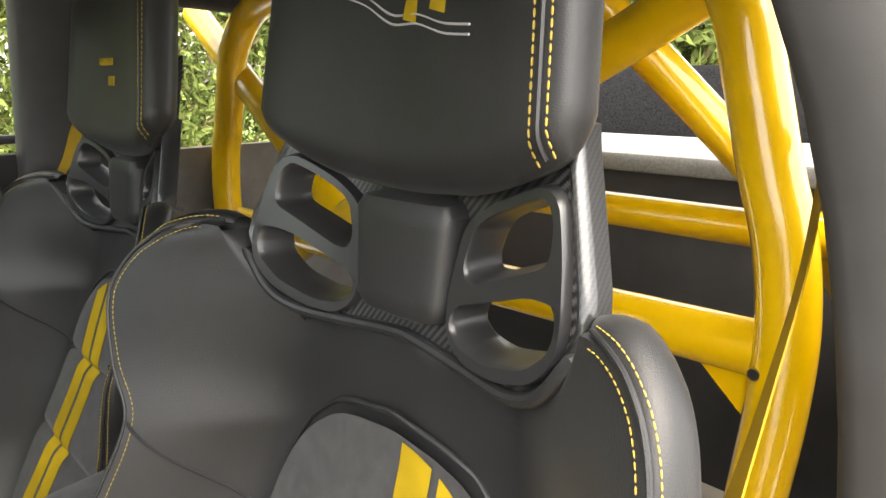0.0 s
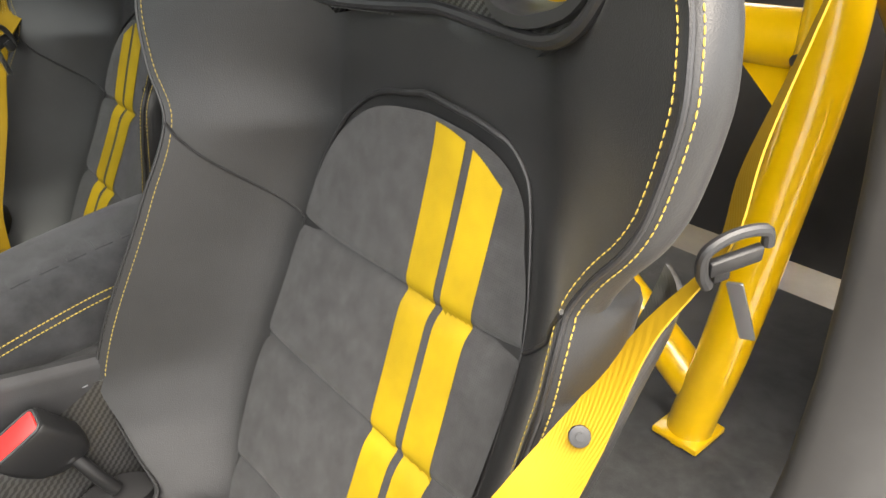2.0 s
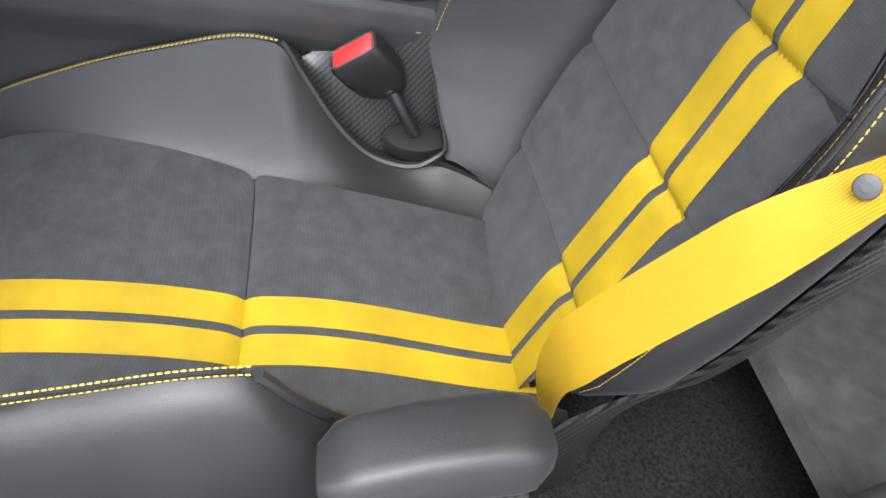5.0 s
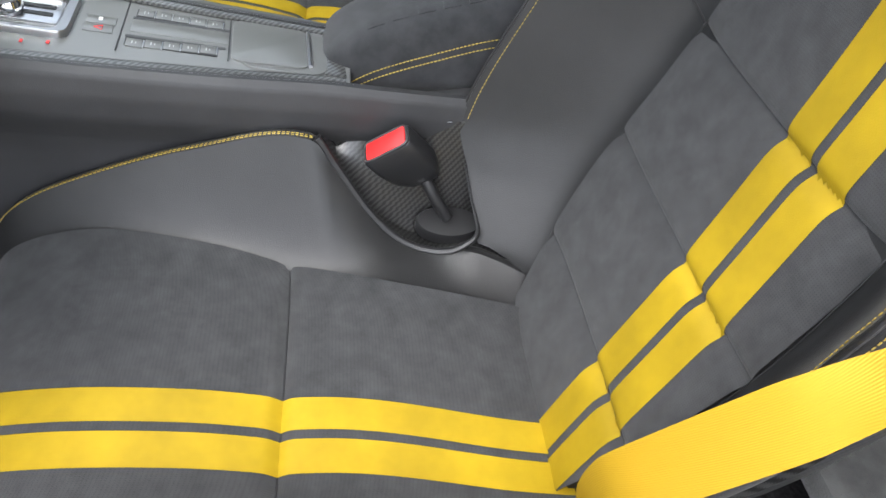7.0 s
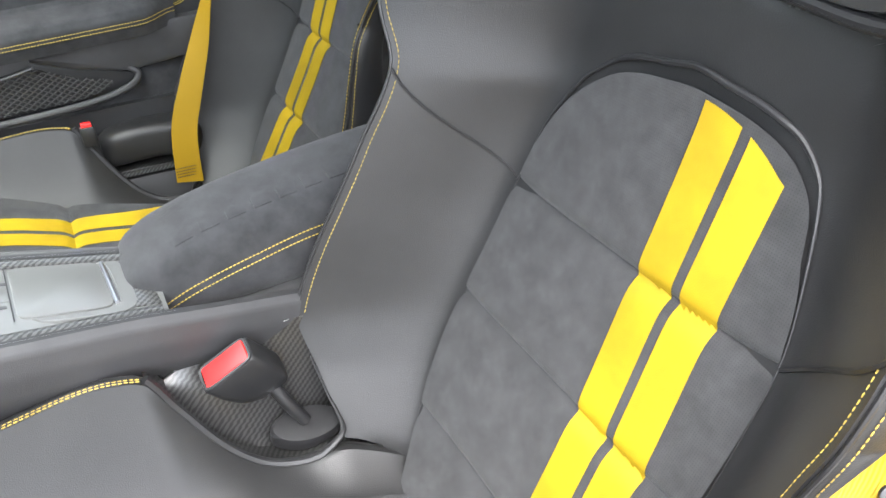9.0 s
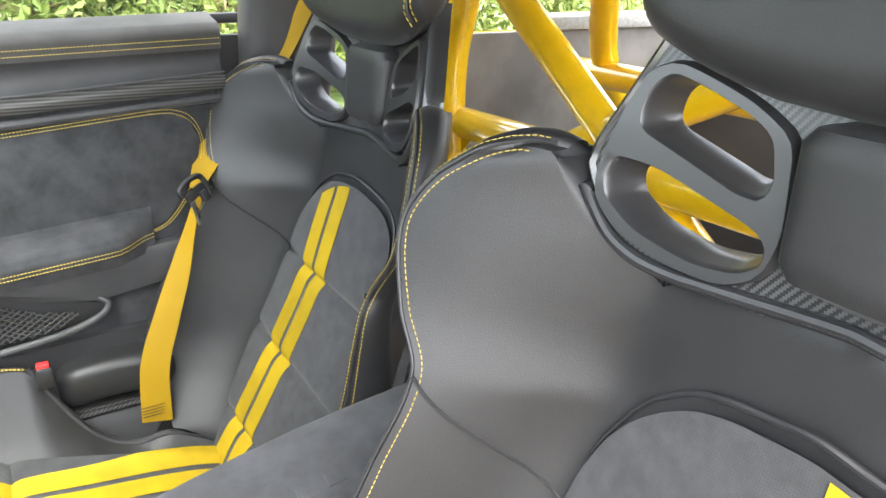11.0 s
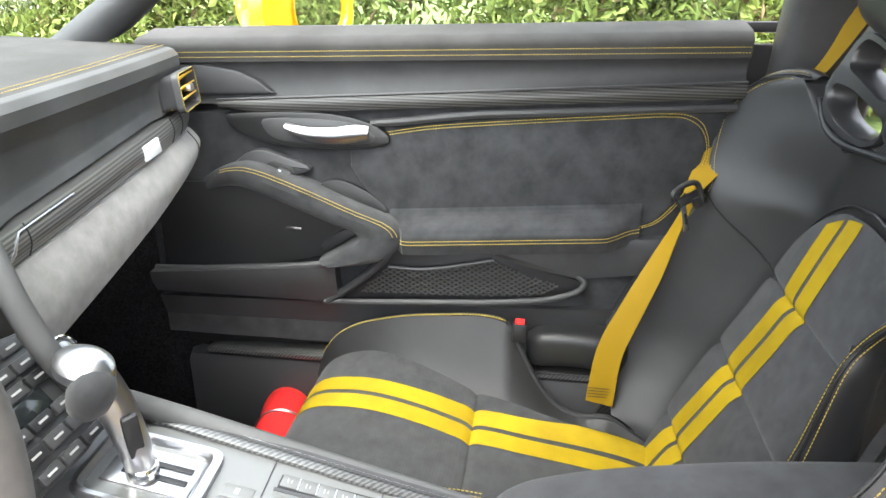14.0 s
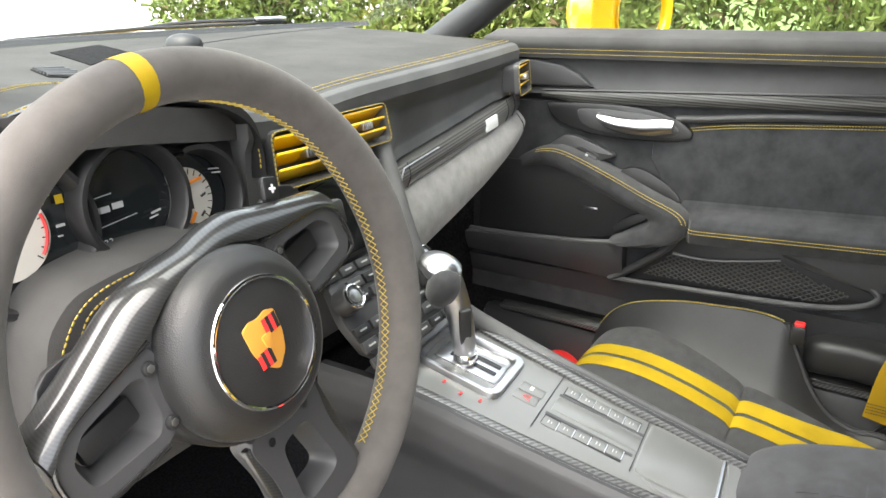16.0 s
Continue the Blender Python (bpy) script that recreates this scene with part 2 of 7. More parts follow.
def slab(f, nu, nv, depth):
    """A sheet f(u, v) with thickness: depth is a vector to its back."""
    bm = bmesh.new()
    d = Vector(depth)
    a = [[bm.verts.new(f(i / nu, j / nv)) for i in range(nu + 1)] for j in range(nv + 1)]
    b = [[bm.verts.new(v.co + d) for v in row] for row in a]
    for j in range(nv):
        for i in range(nu):
            bm.faces.new((a[j][i], a[j][i + 1], a[j + 1][i + 1], a[j + 1][i]))
            bm.faces.new((b[j][i], b[j + 1][i], b[j + 1][i + 1], b[j][i + 1]))
    for i in range(nu):
        bm.faces.new((a[0][i], b[0][i], b[0][i + 1], a[0][i + 1]))
        bm.faces.new((a[nv][i], a[nv][i + 1], b[nv][i + 1], b[nv][i]))
    for j in range(nv):
        bm.faces.new((a[j][0], a[j + 1][0], b[j + 1][0], b[j][0]))
        bm.faces.new((a[j][nu], b[j][nu], b[j + 1][nu], a[j + 1][nu]))
    return bm


def loft(sections, cap=True):
    """Closed loops of equal count joined into a skin."""
    bm = bmesh.new()
    rows = [[bm.verts.new(p) for p in s] for s in sections]
    n = len(rows[0])
    for a, b in zip(rows, rows[1:]):
        for i in range(n):
            bm.faces.new((a[i], a[(i + 1) % n], b[(i + 1) % n], b[i]))
    if cap:
        bm.faces.new(rows[0])
        bm.faces.new(rows[-1])
    return bm


def smooth_line(points, n=8, closed=False):
    """Catmull-Rom points through the given ones."""
    p = [Vector(q) for q in points]
    out = []
    last = len(p) if closed else len(p) - 1
    for i in range(last):
        if closed:
            a, b, c, d = p[i - 1], p[i], p[(i + 1) % len(p)], p[(i + 2) % len(p)]
        else:
            a, b, c, d = p[max(i - 1, 0)], p[i], p[i + 1], p[min(i + 2, len(p) - 1)]
        for k in range(n):
            t = k / n
            out.append(0.5 * ((2 * b) + (c - a) * t + (2 * a - 5 * b + 4 * c - d) * t * t + (3 * b - a - 3 * c + d) * t ** 3))
    if not closed:
        out.append(p[-1])
    return out


def tube(points, r, seg=12, closed=False, flat=1.0, up=None):
    """A round bar along points; r may be a function of 0..1. flat squeezes it across its second axis."""
    p = [Vector(q) for q in points]
    n = len(p)
    rows = []
    side = None
    bm = bmesh.new()
    for i in range(n):
        a, b = (p[i - 1], p[(i + 1) % n]) if closed else (p[max(i - 1, 0)], p[min(i + 1, n - 1)])
        t = (b - a).normalized()
        if up is not None:
            side = t.cross(Vector(up)).normalized()
        elif side is None:
            side = t.orthogonal().normalized()
        else:
            side = (side - side.dot(t) * t).normalized()
        other = t.cross(side)
        radius = r(i / (n - 1)) if callable(r) else r
        rows.append([bm.verts.new(p[i] + radius * (math.cos(k * math.tau / seg) * side + flat * math.sin(k * math.tau / seg) * other)) for k in range(seg)])
    pairs = list(zip(rows, rows[1:])) + ([(rows[-1], rows[0])] if closed else [])
    for a, b in pairs:
        for i in range(seg):
            bm.faces.new((a[i], a[(i + 1) % seg], b[(i + 1) % seg], b[i]))
    if not closed:
        bm.faces.new(rows[0])
        bm.faces.new(rows[-1])
    return bm


def box(size, at=(0, 0, 0), bevel=0.0, rot=(0, 0, 0), segments=2):
    bm = bmesh.new()
    bmesh.ops.create_cube(bm, size=1.0)
    bmesh.ops.scale(bm, vec=size, verts=bm.verts[:])
    if bevel:
        bmesh.ops.bevel(bm, geom=bm.edges[:], offset=bevel, segments=segments, affect="EDGES", profile=0.5)
    return turned(bm, pose(*at, *rot))


def prism(outline, depth, bevel=0.0):
    """A flat outline in x, y, as thick as depth along -z from z = 0, with its top edge rounded."""
    bm = bmesh.new()
    face = bm.faces.new([bm.verts.new((x, y, 0)) for x, y in outline])
    made = bmesh.ops.extrude_face_region(bm, geom=[face])
    bmesh.ops.translate(bm, verts=[g for g in made["geom"] if isinstance(g, bmesh.types.BMVert)], vec=(0, 0, -depth))
    if bevel:
        top = [e for e in bm.edges if all(abs(v.co.z) < 1e-9 for v in e.verts)]
        bmesh.ops.bevel(bm, geom=top, offset=bevel, segments=2, affect="EDGES", profile=0.5)
    return bm


def disc(r, depth, seg=32, bevel=0.0):
    return prism([(r * math.cos(k * math.tau / seg), r * math.sin(k * math.tau / seg)) for k in range(seg)], depth, bevel)


def resampled(points, pitch):
    """Points and directions at an even pitch along a line."""
    out, need = [], 0.0
    for a, b in zip(points, points[1:]):
        a, b = Vector(a), Vector(b)
        length = (b - a).length
        while need < length and length > 0:
            out.append((a + (b - a) * (need / length), (b - a).normalized()))
            need += pitch
        need -= length
    return out


def stitches(points, pitch=0.0055, length=0.0042, r=0.0007, lift=(0, 0, 0)):
    """A row of short thread stitches along a line."""
    verts, faces = [], []
    for at, way in resampled(points, pitch):
        side = way.orthogonal().normalized()
        other = way.cross(side)
        base = len(verts)
        at = at + Vector(lift)
        for along, k in ((-0.5, 0.35), (-0.3, 1.0), (0.3, 1.0), (0.5, 0.35)):
            for c in range(4):
                ang = c * math.tau / 4
                verts.append(at + way * (along * length) + k * r * (math.cos(ang) * side + math.sin(ang) * other))
        for s in range(3):
            for c in range(4):
                faces.append((base + 4 * s + c, base + 4 * s + (c + 1) % 4, base + 4 * s + 4 + (c + 1) % 4, base + 4 * s + 4 + c))
        faces.append((base, base + 1, base + 2, base + 3))
        faces.append((base + 12, base + 13, base + 14, base + 15))
    me = bpy.data.meshes.new("tmp")
    me.from_pydata(verts, [], faces)
    bm = bmesh.new()
    bm.from_mesh(me)
    bpy.data.meshes.remove(me)
    return bm


def lerp(x, table):
    """Piecewise line through (x, y) pairs, eased."""
    if x <= table[0][0]:
        return table[0][1]
    for (a, u), (b, v) in zip(table, table[1:]):
        if x <= b:
            return u + (v - u) * (x - a) / (b - a)
    return table[-1][1]


def curve(x, table):
    """A smooth curve through (x, y) pairs."""
    if x <= table[0][0]:
        return table[0][1]
    if x >= table[-1][0]:
        return table[-1][1]
    for i, ((a, u), (b, v)) in enumerate(zip(table, table[1:])):
        if x <= b:
            t = (x - a) / (b - a)
            m0 = (v - table[i - 1][1]) / (b - table[i - 1][0]) if i else (v - u) / (b - a)
            m1 = (table[i + 2][1] - u) / (table[i + 2][0] - a) if i + 2 < len(table) else (v - u) / (b - a)
            h = b - a
            return (2 * t ** 3 - 3 * t * t + 1) * u + (t ** 3 - 2 * t * t + t) * h * m0 + (3 * t * t - 2 * t ** 3) * v + (t ** 3 - t * t) * h * m1


def ease(t):
    t = min(max(t, 0.0), 1.0)
    return t * t * (3 - 2 * t)


CENTRE = 0.8406

# ---- seats ----
BACK_Y = [(0.22, -0.115), (0.27, -0.136), (0.38, -0.192), (0.495, -0.252), (0.628, -0.314), (0.76, -0.356), (0.82, -0.366), (0.90, -0.374), (1.0, -0.38)]
INSERT_W = [(0.22, 0.130), (0.292, 0.138), (0.38, 0.170), (0.462, 0.190), (0.55, 0.192), (0.626, 0.188), (0.70, 0.172), (0.75, 0.144), (0.785, 0.100), (0.800, 0.055), (0.806, 0.0)]
# crest of the side bolsters: towards the car's right, and towards its left
CREST_X = {1: [(0.32, 0.196), (0.36, 0.226), (0.41, 0.262), (0.47, 0.288), (0.66, 0.284), (0.75, 0.280), (0.81, 0.304), (0.88, 0.320), (0.920, 0.306), (0.944, 0.280), (0.956, 0.250), (1.0, 0.20)],
           -1: [(0.34, 0.190), (0.45, 0.218), (0.53, 0.232), (0.60, 0.242), (0.64, 0.249), (0.68, 0.257), (0.72, 0.261), (0.748, 0.262), (0.776, 0.276), (0.803, 0.296), (0.827, 0.307), (0.88, 0.3155), (0.905, 0.311), (0.926, 0.302), (0.944, 0.285), (0.956, 0.253), (1.0, 0.20)]}
CREST_Y = {1: [(0.32, -0.088), (0.40, -0.080), (0.47, -0.074), (0.66, -0.168), (0.75, -0.212), (0.81, -0.214), (0.88, -0.224), (0.920, -0.245), (0.944, -0.270), (0.956, -0.300), (1.0, -0.345)],
           -1: [(0.34, -0.152), (0.45, -0.186), (0.53, -0.208), (0.60, -0.226), (0.68, -0.236), (0.72, -0.241), (0.75, -0.250), (0.78, -0.253), (0.82, -0.254), (0.88, -0.260), (0.905, -0.267), (0.926, -0.277), (0.944, -0.290), (0.956, -0.308), (1.0, -0.345)]}
TOP_Z = [(0.0, 0.880), (0.09, 0.874), (0.15, 0.876), (0.185, 0.891), (0.21, 0.921), (0.228, 0.949), (0.25, 0.959), (0.275, 0.956), (0.300, 0.942), (0.322, 0.905), (0.338, 0.87), (0.36, 0.82)]


def insert_w(z, sg):
    """Half width of the back insert; the bolster towards the car's left bulges over it."""
    return curve(z, INSERT_W) - (0.024 * ease((z - 0.34) / 0.12) * ease((0.79 - z) / 0.08) if sg < 0 else 0.0)


def insert_y(x, z):
    """Front of the padded back insert."""
    w = max(insert_w(z, x), 0.02)
    q = min(abs(x) / max(w, 0.1), 1.0)
    y = curve(z, BACK_Y) + 0.006 * (1 - q ** 4) + 0.012 * q ** 4 * ease((0.6 - z) / 0.3)
    for seam in (0.628, 0.495, 0.362):
        y -= 0.009 * math.exp(-abs((z - seam) / 0.007) ** 1.2)
    return y


def back_point(a, z, sg):
    """Front of the backrest on one side, a from 0 (middle) to 1 (outer edge)."""
    yc, wi, xb, yb = curve(z, BACK_Y) - 0.0045 * ease((0.84 - z) / 0.10), max(insert_w(min(z, 0.74), sg), 0.12), curve(z, CREST_X[sg]), curve(z, CREST_Y[sg])
    yb = max(yb, yc + 0.01)
    wi = min(wi, xb - 0.04)
    if a <= 0.4:
        q = a / 0.4
        return wi * q, yc
    if a <= 0.75:
        q = (a - 0.4) / 0.35
        p = 1.35 - 0.6 * ease((z - 0.74) / 0.15)
        return wi + (xb - wi) * q ** 0.8, yc + (yb - yc) * (q ** p * 0.75 + 0.25 * ease(q))
    ang = (a - 0.75) / 0.25 * radians(100)
    return xb + 0.020 * math.sin(ang), yb - 0.034 * (1 - math.cos(ang))


def front_y(x, z, sg):
    """Depth of the backrest's front at x, z."""
    yc, wi, xb, yb = curve(z, BACK_Y) - 0.0045 * ease((0.84 - z) / 0.10), max(insert_w(min(z, 0.74), sg), 0.12), curve(z, CREST_X[sg]), curve(z, CREST_Y[sg])
    yb = max(yb, yc + 0.01)
    wi = min(wi, xb - 0.04)
    if x <= wi:
        return yc
    q = min((x - wi) / (xb - wi), 1.0) ** 1.25
    p = 1.35 - 0.6 * ease((z - 0.74) / 0.15)
    return yc + (yb - yc) * (q ** p * 0.75 + 0.25 * ease(q))


def even_line(points, n):
    total = sum((Vector(b) - Vector(a)).length for a, b in zip(points, points[1:]))
    out = [q for q, _ in resampled(points, total / n * 0.99999)]
    return out[:n + 1]


ROWS = 84


def crest_line(sg):
    """The bolster's crest, up the side and over the shoulder, with its outward direction."""
    low = 0.325 if sg > 0 else 0.355
    pts = [(curve(z, CREST_X[sg]), curve(z, CREST_Y[sg]), z) for z in [low + (0.938 - low) * k / 60 for k in range(61)]]
    x0, y0, z0 = pts[-1]
    pts = smooth_line(pts + [(x0 - 0.018, y0 - 0.012, 0.951), (0.252, -0.310, 0.9575), (0.232, -0.330, 0.9545)], 3)
    line = even_line(pts, ROWS)
    outs = []
    for i in range(ROWS + 1):
        t = line[min(i + 1, ROWS)] - line[max(i - 1, 0)]
        outs.append(Vector((t.z, 0, -t.x)).normalized())
    return line, outs


def neck_line(reach=0.212):
    """Lower edge of the neck opening, from the middle outward."""
    return [Vector((x, 0, curve(x, TOP_Z))) for x in [reach * k / 40 for k in range(41)]]


def roll(line, outs, i, deg, lift=0.0, fold=0.012):
    """A point on the rolled outside of the bolster, at an angle round it."""
    c, n = line[i], outs[i]
    k = min(1.0, 0.35 + i / 6) * min(1.0, 0.5 + (ROWS - i) / 10)
    a = radians(deg)
    deep = ease((0.750 - c.z) / fold)
    return c + n * ((0.013 + 0.006 * deep) * k * math.sin(a) + lift * math.sin(a)) + Vector((0, -(0.021 + 0.020 * deep) * k * (1 - math.cos(a)) + lift * math.cos(a), 0))


def half_back(sg, fold=0.012):
    line, outs = crest_line(sg)
    neck = even_line(neck_line(0.228), 30)
    rise = ROWS - 30
    bm = bmesh.new()
    rows = []
    N = 26
    for i in range(ROWS + 1):
        inner = Vector((0, 0, 0.235 + (0.880 - 0.235) * i / rise)) if i <= rise else neck[i - rise]
        c = line[i]
        slack = 1 - ease(i / ROWS / 0.35)
        row = []
        for k in range(N + 1):
            u = k / N
            x = inner.x + (c.x - inner.x) * u
            w = slack * ease((u - 0.5) / 0.5) + (1 - slack) * u
            z = inner.z + (c.z - inner.z) * w
            y = front_y(x, z, sg)
            if k == N:
                y = c.y
            elif i > rise and u < 0.25:
                y += (max(y - 0.010, plate_y(inner.z, inner.x) - 0.001) - y) * (1 - u / 0.25) ** 2
            row.append(Vector((x, y, z)))
        for deg in (18, 36, 54, 72, 90, 108, 126, 144, 162, 180):
            row.append(roll(line, outs, i, deg, 0.0, fold))
        last = row[-1]
        for k in (0.3, 0.65, 1.0):
            x, z = last.x + (inner.x - last.x) * k, last.z + (inner.z - last.z) * k
            row.append(Vector((x, min(last.y, front_y(min(x, 0.3), z, sg) - 0.05) if k < 1 else front_y(x, z, sg) - 0.05, z)))
        rows.append([bm.verts.new((sg * v.x, v.y, v.z)) for v in row])
    for a, b in zip(rows, rows[1:]):
        for k in range(len(a) - 1):
            bm.faces.new((a[k], a[k + 1], b[k + 1], b[k]))
        bm.faces.new((a[-1], a[0], b[0], b[-1]))
    return bm


CUSH_Z = [(-0.15, 0.255), (-0.10, 0.272), (0.0, 0.300), (0.10, 0.322), (0.16, 0.332), (0.24, 0.358), (0.32, 0.376), (0.38, 0.378), (0.43, 0.368), (0.46, 0.338), (0.475, 0.295), (0.48, 0.250)]
CUSH_W = {1: [(-0.15, 0.118), (-0.11, 0.122), (0.03, 0.138), (0.165, 0.160), (0.30, 0.188), (0.38, 0.198), (0.46, 0.198)],
          -1: [(-0.15, 0.165), (-0.05, 0.180), (0.08, 0.190), (0.165, 0.192), (0.30, 0.196), (0.38, 0.198), (0.46, 0.198)]}
RIM_Z = [(-0.165, 0.292), (-0.14, 0.306), (-0.105, 0.320), (-0.075, 0.328), (-0.03, 0.321), (0.015, 0.336), (0.055, 0.378), (0.09, 0.440), (0.114, 0.485), (0.25, 0.487), (0.34, 0.476), (0.41, 0.455), (0.45, 0.42), (0.475, 0.36), (0.49, 0.27)]
RIM_X = [(-0.165, 0.150), (-0.14, 0.160), (-0.09, 0.179), (-0.03, 0.190), (0.03, 0.204), (0.114, 0.236), (0.25, 0.238), (0.40, 0.226), (0.47, 0.215)]


def cushion_z(x, y):
    q = min(abs(x) / curve(y, CUSH_W[1 if x > 0 else -1]), 1.0)
    z = curve(y, CUSH_Z) + 0.016 * q ** 5 * ease((0.46 - y) / 0.12)
    z -= 0.009 * math.exp(-abs((y - 0.158) / 0.008) ** 1.2)
    return z + 0.004


def wing(sg, reach):
    """Leather side wing of the seat cushion."""
    def f(u, v):
        y = -0.165 + 0.655 * v
        yf = y + reach * ease((y - 0.18) / 0.30)
        w, xr, zr = curve(y, CUSH_W[sg]) - 0.003, curve(y, RIM_X), curve(y, RIM_Z) - 0.5 * reach * ease((y - 0.14) / 0.34)
        xr = max(xr, w + 0.014)
        zc = curve(y, CUSH_Z) + 0.012 * ease((0.46 - y) / 0.12)
        if u < 0.55:
            q = u / 0.55
            return Vector((sg * (w + (xr - w) * q ** 0.8), yf, zc + (zr - zc) * q ** 1.15))
        q = (u - 0.55) / 0.45
        ang = min(q / 0.5, 1.0) * radians(95)
        return Vector((sg * (xr + 0.026 * math.sin(ang) + 0.006 * q), yf, zr - 0.026 * (1 - math.cos(ang)) - 0.2 * max(q - 0.5, 0) * 1.1))
    return grid(f, 26, 60)


def plate_half(z):
    return lerp(z, [(0.86, 0.13), (0.882, 0.165), (0.90, 0.190), (0.92, 0.206), (0.945, 0.219), (0.965, 0.216), (1.055, 0.180), (1.2, 0.145)])


def plate_y(z, x=0.0):
    return -0.389 - 0.20 * (z - 0.955) + 0.040 * (abs(x) / 0.2) ** 2


# outlines of the moulded surround and its two slots, across and up
RING = [(0.070, 0.990), (0.103, 1.010), (0.140, 1.024), (0.165, 1.032), (0.184, 1.024), (0.197, 0.990), (0.206, 0.945), (0.203, 0.922), (0.180, 0.898), (0.135, 0.882), (0.090, 0.880), (0.064, 0.894), (0.058, 0.925), (0.064, 0.960)]
HOLE_UP = [(0.165, 1.021), (0.141, 1.014), (0.103, 0.999), (0.086, 0.988), (0.077, 0.960), (0.082, 0.947), (0.099, 0.948), (0.141, 0.964), (0.180, 0.980), (0.178, 1.008)]
HOLE_LOW = [(0.190, 0.956), (0.161, 0.953), (0.117, 0.938), (0.080, 0.926), (0.070, 0.918), (0.069, 0.905), (0.084, 0.895), (0.118, 0.892), (0.166, 0.905), (0.192, 0.926), (0.196, 0.944)]


def inside(x, z, outline):
    hit = False
    for (ax, az), (bx, bz) in zip(outline, outline[1:] + outline[:1]):
        if (az > z) != (bz > z) and x < (bx - ax) * (z - az) / (bz - az) + ax:
            hit = not hit
    return hit


def shell_plate():
    """Carbon plate behind the neck, open where the belt slots are."""
    bm = bmesh.new()
    nu, nv = 84, 60
    rows = []
    for layer in (0.0, -0.020):
        rows.append([[bm.verts.new((plate_half(0.864 + 0.296 * j / nv) * (2 * i / nu - 1), plate_y(0.864 + 0.296 * j / nv, plate_half(0.864 + 0.296 * j / nv) * (2 * i / nu - 1)) + layer, 0.864 + 0.296 * j / nv)) for i in range(nu + 1)] for j in range(nv + 1)])
    for j in range(nv):
        for i in range(nu):
            z = 0.864 + 0.296 * (j + 0.5) / nv
            x = abs(plate_half(z) * (2 * (i + 0.5) / nu - 1))
            if z < curve(min(x, 0.212), TOP_Z) - 0.004:
                continue
            if inside(x, z, RING) and inside(0.13 + (x - 0.13) * 1.10, 0.957 + (z - 0.957) * 1.10, RING):
                continue
            for r, a in enumerate(rows):
                bm.faces.new((a[j][i], a[j][i + 1], a[j + 1][i + 1], a[j + 1][i]))
    for i in (0, nu):
        for j in range(nv):
            bm.faces.new((rows[0][j][i], rows[0][j + 1][i], rows[1][j + 1][i], rows[1][j][i]))
    return bm


def rounded(outline, n=5, cut=0.45):
    """An outline whose corners are cut round."""
    out = []
    for i, p in enumerate(outline):
        a, b, c = Vector(outline[i - 1]), Vector(p), Vector(outline[(i + 1) % len(outline)])
        r = min((a - b).length, (c - b).length) * cut
        s, e = b + (a - b).normalized() * r, b + (c - b).normalized() * r
        for k in range(n + 1):
            t = k / n
            out.append(tuple((1 - t) ** 2 * s + 2 * t * (1 - t) * b + t * t * e))
    return out


def even_loop(outline, n):
    """The outline at n even steps, from its point of least angle."""
    p = [Vector(q) for q in outline]
    p.append(p[0])
    total = sum((b - a).length for a, b in zip(p, p[1:]))
    out = [q for q, _ in resampled(p, total / n)][:n]
    while len(out) < n:
        out.append(p[-2])
    mid = sum(out, Vector((0, 0))) / n
    first = min(range(n), key=lambda k: abs(math.atan2(out[k].y - mid.y, out[k].x - mid.x)))
    return out[first:] + out[:first]


def slot_surround(sg):
    """Moulded surround of two slots, with a bar between them."""
    def at(p, depth):
        return Vector((sg * p[0], plate_y(p[1], p[0]) + depth, p[1]))
    n = 48
    bm = bmesh.new()
    skins = []
    outer = even_loop(rounded(RING, 4, 0.4), n)
    for depth, k in ((-0.002, 1.0), (0.007, 0.990), (0.010, 0.972)):
        mid = Vector((0.13, 0.957))
        skins.append([bm.verts.new(at(mid + (p - mid) * k, depth)) for p in outer])
    for a, b in zip(skins, skins[1:]):
        for i in range(n):
            bm.faces.new((a[i], a[(i + 1) % n], b[(i + 1) % n], b[i]))
    face_loop = skins[-1]
    holes = []
    for outline in (HOLE_UP, HOLE_LOW):
        loop = even_loop(rounded(outline, 4, 0.4), n)
        mid = sum(loop, Vector((0, 0))) / n
        rows = [[bm.verts.new(at((mid.x + (p.x - mid.x) * kx, mid.y + (p.y - mid.y) * kz), depth)) for p in loop] for depth, kx, kz in ((0.010, 1.035, 1.05), (0.0085, 1.012, 1.015), (0.003, 0.99, 0.985), (-0.010, 0.95, 0.93), (-0.026, 0.90, 0.86), (-0.028, 0.92, 0.89))]
        for a, b in zip(rows, rows[1:]):
            for i in range(n):
                bm.faces.new((a[i], a[(i + 1) % n], b[(i + 1) % n], b[i]))
        holes.append(rows[0])
    edges = []
    for loop in (face_loop, *holes):
        for i in range(n):
            e = bm.edges.get((loop[i], loop[(i + 1) % n]))
            edges.append(e)
    bmesh.ops.triangle_fill(bm, use_beauty=True, edges=edges)
    return bm


def head_y(x, v):
    return -0.392 - 0.030 * v + 0.030 * (min(abs(x), 0.2) / 0.2) ** 2


